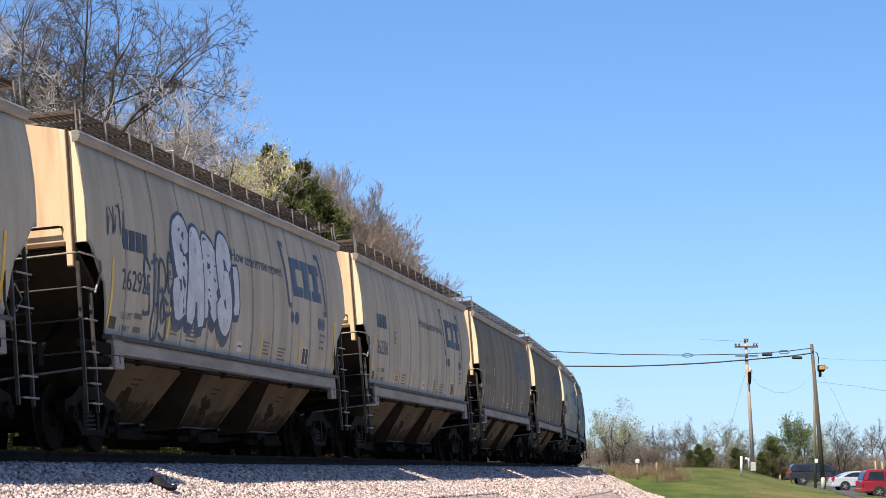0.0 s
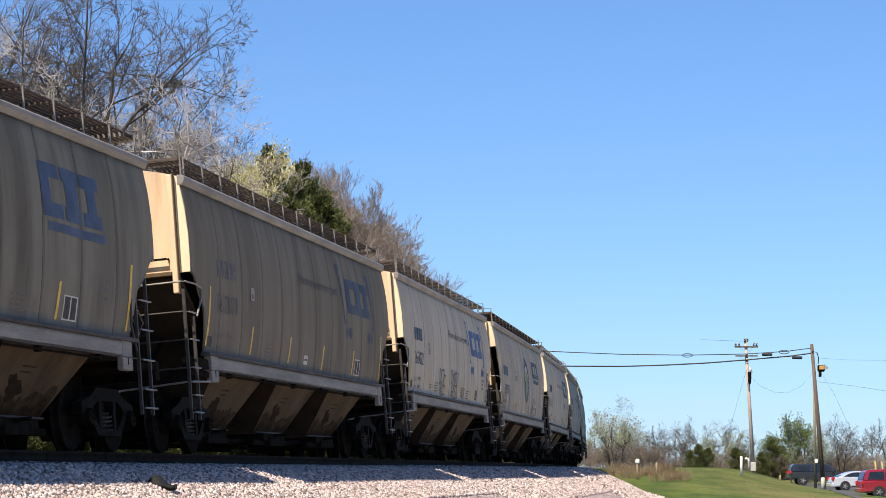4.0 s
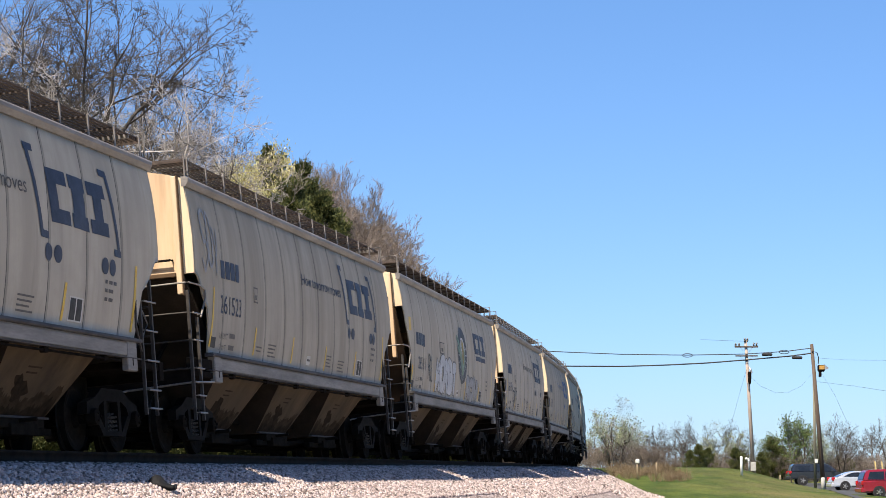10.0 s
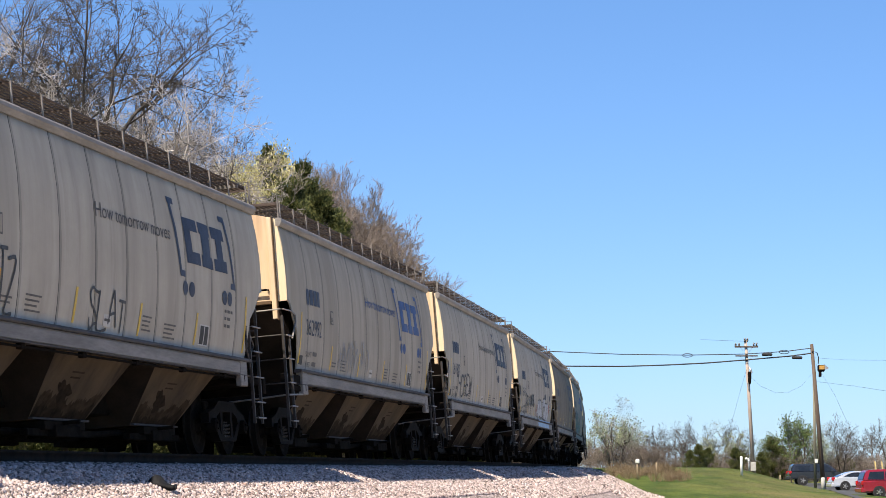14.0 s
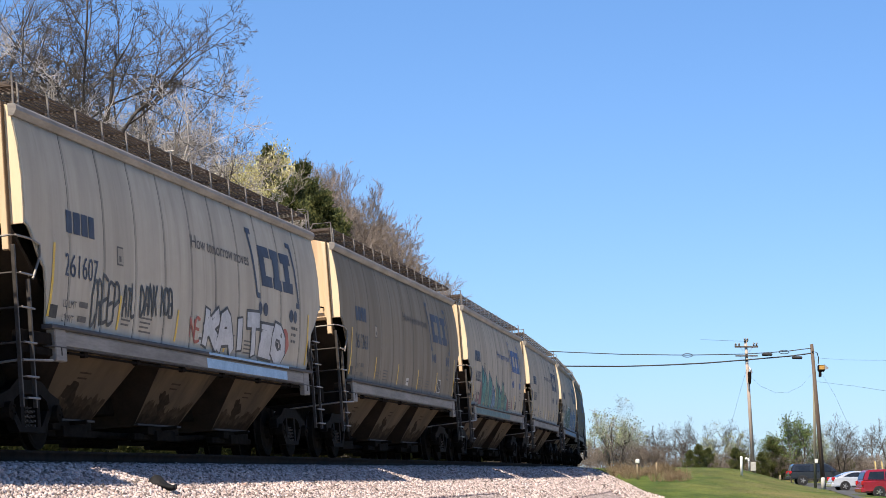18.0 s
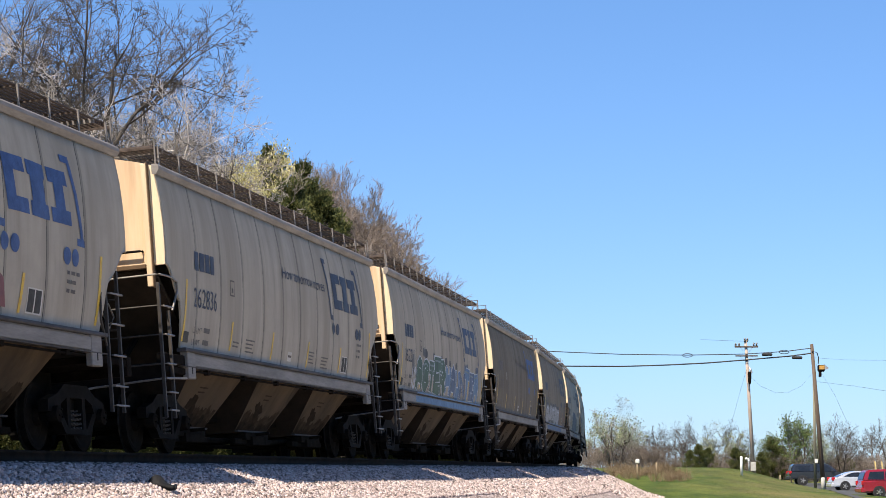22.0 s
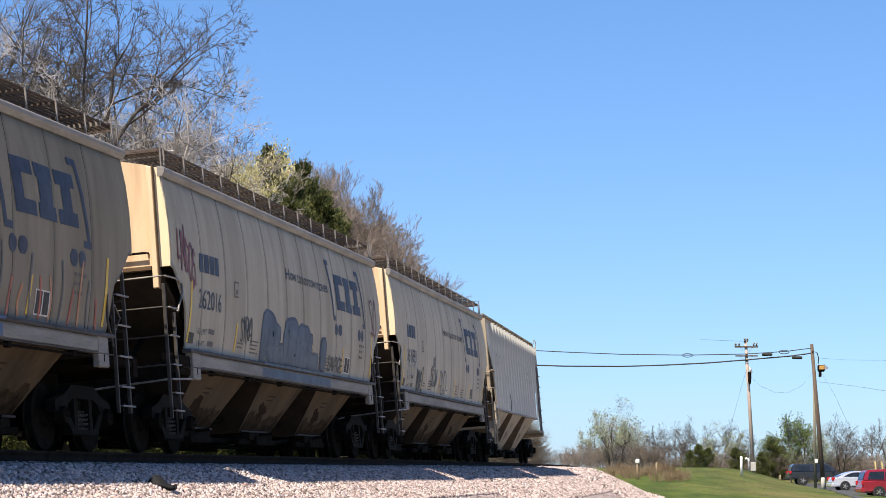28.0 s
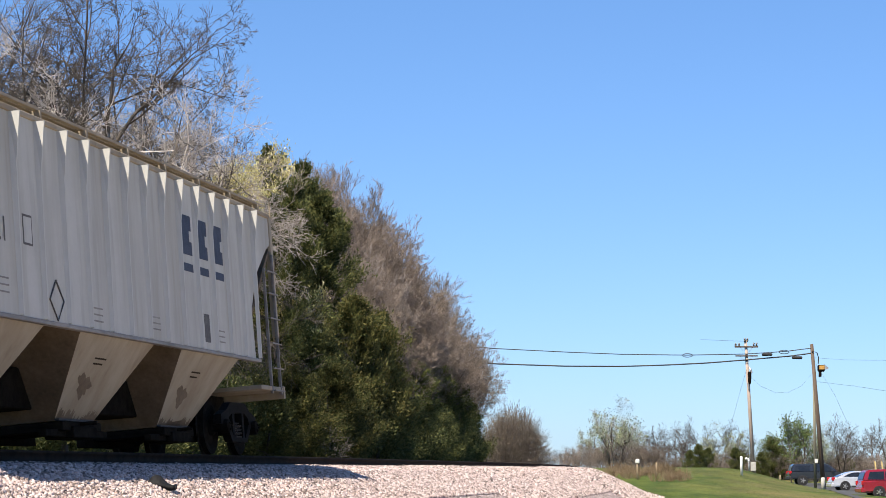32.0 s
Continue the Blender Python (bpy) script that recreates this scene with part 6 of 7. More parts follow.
def stand(proto, spots, first=True):
    """Puts the first of a kind at the first spot and copies at the rest: x, y, size, turn."""
    for i, (x, y, size, turn) in enumerate(spots):
        z = float(ground_z(np.array(x), np.array(y)))
        m = pose(x, y, z - 0.05, 0, 0, turn)
        if i == 0 and first:
            proto.matrix_basis = m @ Matrix.Diagonal((size, size, size, 1))
            proto_size = size
        else:
            o = copy_thing(proto, m)
            o.scale = (size, size, size)


def at_angle(px, d):
    """A spot d metres ahead, on the bearing of that column of the view."""
    return (px - 784) / 4115 * d, d


def spots(*rows):
    return [(*at_angle(px, d), size, turn) for px, d, size, turn in rows]


def grove(proto, rows, q_top=98.0):
    """Stands trees where their tops and widths are known: bearing column, top row, distance, width in the view, turn."""
    co = []
    for c in proto.children:
        v = np.empty(len(c.data.vertices) * 3, "f")
        c.data.vertices.foreach_get("co", v)
        co.append(v.reshape(-1, 3))
    co = np.concatenate(co)
    tall = float(np.percentile(co[:, 2], q_top))
    head = co[co[:, 2] > 0.4 * tall]
    mid = head.mean(0)
    wide = float(np.percentile(np.hypot(head[:, 0] - mid[0], head[:, 1] - mid[1]), 92)) * 2
    for i, (px, top, d, w, turn) in enumerate(rows):
        x, y = at_angle(px, d)
        z = float(ground_z(np.array(x), np.array(y))) - 0.05
        up = (EYE_Z + (833 - top) / 4115 * d - z) / tall
        out = min(max(w / 4115 * d / wide, 0.55 * up), 1.5 * up)
        o = proto if i == 0 else copy_thing(proto, Matrix())
        a = math.radians(turn)
        x -= out * (mid[0] * math.cos(a) - mid[1] * math.sin(a))
        y -= out * (mid[0] * math.sin(a) + mid[1] * math.cos(a))
        o.matrix_basis = pose(x, y, z, 0, 0, turn) @ Matrix.Diagonal((out, out, up, 1))


def verge(proto, rows):
    """Trees of the wood's edge: bearing column of the crown's open side, top row, distance, turn."""
    co = []
    for c in proto.children:
        v = np.empty(len(c.data.vertices) * 3, "f")
        c.data.vertices.foreach_get("co", v)
        co.append(v.reshape(-1, 3))
    co = np.concatenate(co)
    tall = float(np.percentile(co[:, 2], 99.9))
    for i, (px, top, d, turn) in enumerate(rows):
        x, y = at_angle(px, d)
        a = math.radians(turn)
        side = co[:, 0] * math.cos(a) - co[:, 1] * math.sin(a)
        z = float(ground_z(np.array(x - 3), np.array(y))) - 0.05
        up = (EYE_Z + (833 - top) / 4115 * d - z) / tall
        out = 0.8 * up
        x -= out * float(np.percentile(side, 97.5))
        o = proto if i == 0 else copy_thing(proto, Matrix())
        o.matrix_basis = pose(x, y, z, 0, 0, turn) @ Matrix.Diagonal((out, out, up, 1))


def build_trees():
    big = bare_tree(11, 15.5, 2, BROAD, TWIG, "tall bare tree with dense fine twigs", 0.25, r0=0.2)
    stand(big, spots((20, 60, 1.0, 20), (215, 82, 0.85, 140), (-90, 66, 1.05, 250), (120, 98, 1.05, 80), (70, 76, 1.0, 330), (270, 100, 0.84, 10), (235, 90, 0.95, 300), (310, 96, 0.8, 200)))
    big2 = bare_tree(12, 14.5, 1, BROAD, TWIG_WHITE, "bare tree with pale twigs coloured as lit, behind the track", 0.3, r0=0.22)
    stand(big2, spots((110, 64, 1.0, 200), (270, 92, 0.86, 30), (-20, 84, 1.1, 300), (180, 72, 0.9, 330), (40, 102, 1.2, 120), (310, 104, 0.8, 250), (150, 88, 1.1, 10), (165, 122, 1.35, 200), (20, 118, 1.5, 40), (70, 92, 1.25, 90), (225, 112, 1.2, 150), (110, 110, 1.4, 260), (-30, 100, 1.4, 170), (250, 96, 1.0, 100)))
    gold = bare_tree(13, 11.6, 3, BLOOM, TWIG_PALE, "flowering tree with pale yellow blossom", 0.2, (LEAF_YELLOW, 0.078, 56, 1), name="blossom_tree", r0=0.09)
    grove(gold, [(418, 268, 80, 84, 0), (440, 284, 80, 80, 120), (398, 278, 81, 70, 60), (462, 305, 80, 60, 200), (425, 310, 79, 80, 300)], 99.9)
    c1 = cedar(21, 12.2, 2.5, CEDAR_DARK, "dark green cedar tree beside the track", 15000)
    grove(c1, [(478, 262, 88, 125, 0), (534, 290, 92, 130, 70), (512, 318, 77, 125, 200), (486, 350, 76, 110, 40), (566, 345, 90, 140, 120), (600, 390, 100, 120, 300), (448, 345, 86, 100, 20), (420, 370, 88, 90, 260)], 99.7)
    c2 = cedar(22, 6.6, 2.5, CEDAR, "olive green cedar with yellowish tips", 14000)
    grove(c2, [(622, 535, 84, 150, 10), (560, 600, 78, 150, 120), (515, 640, 72, 130, 240), (668, 560, 94, 120, 40), (590, 655, 76, 120, 300), (530, 500, 82, 130, 180), (470, 690, 68, 120, 60)])
    c3 = cedar(23, 7.4, 2.2, CEDAR_DARK, "dark cedar at the edge of the wood", 11000)
    grove(c3, [(812, 685, 134, 66, 0), (780, 655, 124, 84, 100), (738, 645, 112, 90, 220), (700, 650, 104, 90, 50), (828, 716, 142, 50, 310), (700, 560, 122, 90, 90), (664, 660, 100, 90, 10), (765, 700, 120, 80, 60)])
    br = bare_tree(31, 12.2, 3, SLIM, TWIG_RED, "bare reddish brown tree with a round crown of fine twigs", 0.3, least=0.008, r0=0.13)
    verge(br, [(712, 290, 114, 0), (736, 304, 118, 90), (752, 328, 122, 200), (766, 362, 128, 300), (786, 405, 134, 40), (814, 446, 140, 150), (840, 486, 148, 260), (864, 528, 154, 10), (866, 556, 158, 120),
               (704, 395, 100, 30), (744, 440, 106, 310), (694, 470, 96, 70), (784, 470, 118, 220), (834, 525, 132, 60), (864, 585, 144, 330), (734, 400, 126, 280), (814, 490, 144, 190), (706, 306, 122, 140), (852, 560, 150, 80), (664, 300, 124, 240), (640, 296, 112, 60), (672, 304, 116, 200), (700, 322, 118, 20), (728, 346, 120, 100), (750, 372, 124, 10)])
    br2 = bare_tree(32, 9.6, 2, SLIM, TWIG_PALE, "bare tree with pale twigs spreading low", 0.3, least=0.009, r0=0.1)
    verge(br2, [(720, 420, 104, 0), (780, 520, 120, 120), (830, 600, 140, 200), (752, 560, 118, 330)])
    ball = dome_bush(41, 5.0, 2.75, 150, TWIG_GREY, "round leafless bush of dense brown twigs", "round_bush")
    grove(ball, [(905, 722, 200, 124, 0)], 99.5)
    low = shrub(42, 2.6, 1.6, 34, TWIG_RED, "leafless brown undergrowth by the track")
    rows = []
    rng = random.Random(4)
    for s in np.arange(-2, 125, 3.2):
        x, y, _ = track(float(s), -7.4 - rng.uniform(0, 1.4))
        if x > y * 0.0115:
            continue
        rows.append((float(x), float(y), rng.uniform(0.7, 1.15), rng.uniform(0, 360)))
    stand(low, rows)
    ev = cedar(24, 2.6, 1.5, CEDAR_DARK, "low dark evergreen thicket beside the track", 4200, "evergreen_bush")
    rows = []
    for s in np.arange(-8, 128, 2.4):
        x, y, _ = track(float(s), -5.7 - rng.uniform(0, 0.9))
        if x > y * 0.012:
            continue
        rows.append((float(x), float(y), rng.uniform(0.8, 1.25), rng.uniform(0, 360)))
    stand(ev, rows)
    # far field edge
    f1 = bare_tree(51, 8.0, 3, LIGHT, TWIG_PALE, "budding tree with pale green haze of leaves", 0.3, (LEAF_PALE, 0.09, 3, 1), 0.012, r0=0.1, group="trees at the field's edge")
    stand(f1, spots((1085, 262, 1.02, 0), (1112, 268, 0.8, 100), (1275, 262, 0.82, 200), (1440, 250, 0.8, 300), (1060, 275, 0.7, 50)))
    f2 = bare_tree(52, 7.4, 2, LIGHT, TWIG, "slender bare tree at the field's edge", 0.22, None, 0.011, r0=0.08, group="trees at the field's edge")
    stand(f2, spots((1175, 265, 0.75, 0), (1205, 270, 0.78, 60), (1244, 268, 0.84, 140), (1136, 272, 0.7, 220), (1330, 268, 0.62, 300), (1490, 250, 1.02, 20), (1555, 245, 1.06, 80), (1160, 280, 0.7, 30), (1225, 276, 0.66, 10), (1345, 276, 0.7, 90), (1522, 262, 0.8, 200), (1580, 250, 0.95, 0), (1460, 262, 0.8, 130), (1150, 285, 0.85, 70), (1190, 288, 0.9, 170), (1218, 290, 0.95, 250), (1260, 284, 1.0, 330), (1290, 282, 0.95, 40), (1120, 288, 0.8, 10), (1320, 286, 0.8, 210), (1475, 280, 0.9, 60), (1535, 284, 1.0, 160)))
    f3 = bare_tree(53, 7.6, 2, LIGHT, TWIG, "young tree in bright green leaf", 0.3, (LEAF_GREEN, 0.1, 4, 1), 0.011, name="leafing_tree", r0=0.1, group="trees at the field's edge")
    stand(f3, spots((1398, 246, 0.98, 0), (1420, 256, 0.85, 120), (1360, 262, 0.7, 220)))
    f4 = cedar(54, 4.6, 1.5, CEDAR_DARK, "dark cedar at the field's edge", 8000)
    stand(f4, spots((1235, 250, 0.82, 0), (1252, 255, 0.8, 100), (1300, 255, 0.8, 30), (1312, 262, 0.7, 200), (1365, 258, 1.05, 0), (1345, 255, 0.7, 10), (1382, 262, 0.85, 70), (1480, 262, 0.6, 0), (1500, 258, 0.55, 40), (1220, 258, 0.7, 140), (1410, 268, 0.7, 10)))
    hedge = shrub(55, 2.4, 2.2, 40, TWIG_RED, "leafless brown brush along the field")
    stand(hedge, spots(*[(990 + 17 * i + rng.uniform(-6, 6), 262 + rng.uniform(-10, 14), rng.uniform(0.9, 1.6), rng.uniform(0, 360)) for i in range(36)]))
    dry = shrub(56, 1.0, 1.3, 22, DRY_STALK, "tuft of dry brown weeds")
    stand(dry, spots(*[(1085 + 6 * i + rng.uniform(-4, 4), 158 + rng.uniform(-12, 12), rng.uniform(0.6, 1.0), rng.uniform(0, 360)) for i in range(20)]))
    stick = bare_tree(57, 3.4, 4, LIGHT[:3] + [(0, 0, 0, 0, 0, 2, 0.2)], TWIG_PALE, "small pale leafless sapling", 0.5, None, 0.008, r0=0.035)
    x, y, _ = track(27.0, -4.9)
    stand(stick, [(float(x), float(y), 0.8, 0)])


build_trees()

# ---------------------------------------------------------------- ground patches
BOUNCE_GRAVEL = simple("bounce_gravel", (0.42, 0.35, 0.26), (0.54, 0.45, 0.34), 1.2, 0.95, bmp=0.6, dist=0.03)
ASPHALT = simple("asphalt", (0.045, 0.045, 0.047), (0.075, 0.074, 0.073), 2, 0.9, bmp=0.4)


def bounce_ground():
    """Unseen road-side ground round the camera, added to bounce light onto the cars."""
    S, O = np.meshgrid(np.linspace(-68, 62, 40), np.linspace(4.4, 42, 24), indexing="ij")
    x, y, _ = track(S, O)
    i = (np.arange(39)[:, None] * 24 + np.arange(23)[None]).ravel()
    me = numpy_mesh("pavement", np.stack([x, y, ground_z(x, y) + 0.03], -1).reshape(-1, 3), np.stack([i, i + 1, i + 25, i + 24], 1), BOUNCE_GRAVEL, True)
    tagged(new("pavement", me), "unseen pale gravel added to bounce light onto the train", "gravel", kind="structure")


bounce_ground()


def grass_tufts():
    """Standing blades over the bank and its edge."""
    rng = np.random.default_rng(77)
    n = 12000
    y = rng.uniform(118, 232, n)
    edge = 30.0 - np.clip(185 - y, 0, 90) * 0.137
    lo = np.interp(y, _ty, _tx) + 4.6
    x = lo + (edge - lo) * rng.uniform(0, 1, n)
    clump = 0.5 + 0.5 * np.sin(x * 0.9 + 2 * np.sin(y * 0.11)) * np.sin(y * 0.23 + 1.5 * np.sin(x * 0.5))
    h = (0.012 + 0.026 * clump * rng.uniform(0.3, 1, n)) * np.where(rng.uniform(0, 1, n) > 0.99, 1.6, 1.0)
    p = np.stack([x, y, ground_z(x, y) - 0.01], -1)
    a = rng.uniform(0, 2 * math.pi, n)
    u = np.stack([np.cos(a), np.sin(a), np.zeros(n)], -1) * (0.02 + 0.1 * h)[:, None]
    tip = p + np.stack([rng.normal(0, 0.3, n) * h, rng.normal(0, 0.3, n) * h, h], -1)
    V = np.stack([p - u, p + u, tip + u * 0.15, tip - u * 0.15], 1).reshape(-1, 3)
    me = numpy_mesh("grass_tufts", V, np.arange(4 * n).reshape(-1, 4), leaf_mat("grass_blades", (0.06, 0.09, 0.016), (0.09, 0.115, 0.026), (0.16, 0.15, 0.055), 0.4))
    tagged(new("grass_tufts", me), "short mown grass blades on the bank", "grass", kind="stuff")


grass_tufts()


def car_park():
    Y, U = np.meshgrid(np.linspace(90, 240, 40), np.linspace(0, 1, 14), indexing="ij")
    X0 = 30.2 - np.clip(185 - Y, 0, 95) * 0.137
    X = X0 + U * (78 - X0)
    i = (np.arange(39)[:, None] * 14 + np.arange(13)[None]).ravel()
    me = numpy_mesh("road", np.stack([X, Y, ground_z(X, Y) + 0.04], -1).reshape(-1, 3), np.stack([i, i + 1, i + 15, i + 14], 1), ASPHALT, True)
    tagged(new("road", me), "dark asphalt of the car park", "car park", kind="structure")


car_park()

# ---------------------------------------------------------------- poles, wires and posts
POLE_WOOD = simple("weathered_pole", (0.07, 0.05, 0.038), (0.13, 0.096, 0.072), 2, 0.9, bmp=0.4, stretch=(3, 3, 0.3))
POLE_GREY = simple("grey_pole", (0.15, 0.145, 0.11), (0.24, 0.23, 0.18), 2, 0.9, bmp=0.4, stretch=(3, 3, 0.3))
POLE_PALE = simple("pale_pole", (0.3, 0.24, 0.2), (0.42, 0.34, 0.29), 2, 0.9, bmp=0.4, stretch=(3, 3, 0.3))
CABLE = simple("black_cable", (0.012, 0.012, 0.013), (0.03, 0.03, 0.032), 5, 0.6)
CERAMIC = simple("insulator_glaze", (0.05, 0.04, 0.035), (0.1, 0.08, 0.07), 5, 0.35)
GALV = simple("galvanised_steel", (0.25, 0.26, 0.27), (0.4, 0.41, 0.42), 6, 0.5, 0.4)
WHITE_PVC = simple("white_plastic", (0.68, 0.68, 0.66), (0.8, 0.8, 0.78), 3, 0.5, bmp=0.05)
CONCRETE = simple("concrete", (0.36, 0.35, 0.33), (0.5, 0.48, 0.45), 4, 0.9)
GLINT_YELLOW = simple("glint_lens", (0.4, 0.2, 0.04), (0.55, 0.33, 0.1), 6, 0.3)
YELLOW_WOOD = simple("yellow_pole_paint", (0.3, 0.22, 0.09), (0.42, 0.33, 0.15), 4, 0.8)
WOOD = simple("stake_wood", (0.28, 0.21, 0.14), (0.42, 0.33, 0.23), 4, 0.9)


def spot(px, py, d):
    """A point d metres ahead on the bearing and height of a place in the view."""
    return Vector(((px - 784) / 4115 * d, d, EYE_Z + (833 - py) / 4115 * d))


def build_poles():
    d = 187.15
    top, foot = spot(1320, 603, d), spot(1332, 846, d)
    foot.z = min(foot.z, float(ground_z(np.array(foot.x), np.array(foot.y)))) - 0.1
    pole = link_bm("utility_pole", tube(bmesh.new(), [foot, top], [0.17, 0.12], 10), POLE_PALE, True)
    tagged(pole, "pale wooden utility pole with two crossarms", "utility pole")
    for y, r, w in ((615, 0.06, 0.95), (631, 0.05, 0.9)):
        c = spot(1321, y, d)
        part("crossarm", bevelled((c.x - w, c.x + w, d - 0.2, d - 0.1, c.z - r, c.z + r), w=0.01), POLE_WOOD, pole)
        part("arm_brace", bars([(c.x - 0.55, d - 0.16, c.z), (c.x, d - 0.16, c.z - 0.6), (c.x + 0.55, d - 0.16, c.z)], r=0.02), GALV, pole)
    for px, py in ((1302, 612), (1308, 612), (1334, 611), (1339, 611), (1318, 603), (1323, 603)):
        c = spot(px, py, d)
        part("insulator", lathe(bmesh.new(), [(0.02, -0.16), (0.09, -0.05), (0.05, 0.0), (0.09, 0.06), (0.04, 0.16)], 8, "z", (c.x, d - 0.15, c.z)), CERAMIC, pole)
    c = spot(1325, 668, d)
    part("transformer", lathe(bmesh.new(), [(0.07, -0.6), (0.12, -0.45), (0.15, -0.1), (0.16, 0.3), (0.09, 0.42)], 12, "z", (c.x + 0.02, d - 0.3, c.z)), STEEL, pole, "dark equipment can hung on the pole")
    part("cable_head", bars([(c.x, d - 0.2, c.z + 0.8), (c.x + 0.12, d - 0.35, c.z + 0.55), (c.x + 0.2, d - 0.35, c.z + 0.3)], [(c.x - 0.1, d - 0.25, c.z - 0.5), (c.x - 0.02, d - 0.2, c.z - 1.0)], r=0.07), GALV, pole)
    m = spot(1330, 826, d)
    part("meter_box", bevelled((m.x - 0.2, m.x + 0.2, d - 0.4, d - 0.17, m.z - 0.35, m.z + 0.35), w=0.02), CONCRETE, pole, "pale meter box")
    # second pole with its prop
    d2 = 187.05
    top, foot = spot(1437, 610, d2), spot(1455, 862, d2)
    foot.z = float(ground_z(np.array(foot.x), np.array(foot.y))) - 0.2
    pole2 = tagged(link_bm("utility_pole", tube(bmesh.new(), [foot, top], [0.2, 0.14], 10), POLE_WOOD, True), "brown wooden utility pole leaning with a floodlight", "utility pole")
    lamp = spot(1452, 653, d2)
    part("floodlight", bevelled((lamp.x - 0.28, lamp.x + 0.3, d2 - 0.45, d2 - 0.1, lamp.z - 0.28, lamp.z + 0.26), w=0.08), STEEL, pole2, "dark floodlight, its lens coloured as a yellow glint")
    # yellow lens colour stands in for a glint on the lamp
    part("lens", bevelled((lamp.x - 0.16, lamp.x + 0.26, d2 - 0.5, d2 - 0.42, lamp.z - 0.12, lamp.z + 0.2), w=0.03), GLINT_YELLOW, pole2)
    part("floodlight_hood", prism(bmesh.new(), [(lamp.x + 0.26, lamp.z + 0.3), (lamp.x + 0.62, lamp.z), (lamp.x + 0.26, lamp.z - 0.16)], d2 - 0.5, d2 - 0.1), GALV, pole2)
    part("lamp_ballast", bevelled((lamp.x - 0.2, lamp.x + 0.02, d2 - 0.4, d2 - 0.2, lamp.z - 0.7, lamp.z - 0.26), w=0.03), STEEL, pole2)
    part("cable_loop", bars([spot(1437, 622, d2 - 0.2), spot(1446, 625, d2 - 0.2), spot(1449, 634, d2 - 0.2), spot(1448, 645, d2 - 0.2)], r=0.04), CABLE, pole2)
    top, foot = spot(1440, 655, d2 + 0.6), spot(1440, 862, d2 + 0.6)
    foot.z = float(ground_z(np.array(foot.x), np.array(foot.y))) - 0.2
    prop = tagged(link_bm("prop_pole", tube(bmesh.new(), [foot, top], [0.13, 0.11], 10), POLE_GREY, True), "thin grey wooden prop pole beside the leaning pole", "pole")
    tag = spot(1442, 816, d2 + 0.4)
    part("pole_tag", bevelled((tag.x - 0.12, tag.x + 0.12, d2 + 0.38, d2 + 0.44, tag.z - 0.15, tag.z + 0.15), w=0.01), WHITE_PVC, prop)
    top, foot = spot(770, 598, 192), spot(770, 840, 192)
    tagged(link_bm("utility_pole", tube(bmesh.new(), [foot, top], [0.17, 0.12], 10), POLE_WOOD, True), "wooden utility pole behind the trees", "utility pole")

    def wire(label, pts, r, depth=187.0, name="overhead_cable"):
        return tagged(link_bm(name, bars([spot(x, y, depth) for x, y in pts], r=r, sides=5), CABLE), label, "cable", "overhead cables")
    w1 = wire("thin black overhead cable", [(770, 610), (880, 618), (1000, 624), (1100, 628), (1216, 629.5), (1320, 627.5), (1390, 623), (1437, 617)], 0.035)
    w2 = wire("thick black overhead cable", [(770, 637), (880, 645), (1000, 649), (1100, 649.5), (1180, 647), (1250, 643.5), (1320, 638), (1400, 631), (1437, 626)], 0.055)
    for px, py, par in ((1358, 628.5, w1), (1411, 634, w2)):
        c = spot(px, py, 186.8)
        part("splice_case", lathe(bmesh.new(), [(0.05, -0.42), (0.12, -0.36), (0.12, 0.36), (0.05, 0.42)], 8, "x", (c.x, c.y, c.z)), CABLE, par, "black splice case")
    for px, py in ((1217, 630), (1388, 624)):
        part("slack_loop", bars([spot(px + 9 * math.cos(a), py + 3.2 * math.sin(a), 186.9) for a in np.linspace(0, 2 * math.pi, 15)], r=0.03, sides=5), CABLE, w1)
    wire("slack service cable between the poles", [(1329, 668), (1345, 684), (1372, 696), (1395, 695), (1418, 684), (1437, 662)], 0.007)
    wire("thin steel guy wire of the pole", [(1321, 655), (1306, 705), (1266, 846)], 0.008, name="guy_wire")
    wire("thin steel guy wire of the pole", [(1441, 640), (1475, 697), (1556, 880)], 0.008, name="guy_wire")
    wire("thin service cable from the pole", [(1439, 634), (1500, 638), (1575, 639)], 0.008)
    wire("thin service cable from the pole", [(1441, 676), (1510, 684), (1575, 694)], 0.01)
    wire("thin service cable on the pole", [(1240, 602), (1290, 604), (1321, 605)], 0.01)


build_poles()


def stood(px, d, sink=0.1):
    x, y = at_angle(px, d)
    return x, y, float(ground_z(np.array(x), np.array(y))) - sink


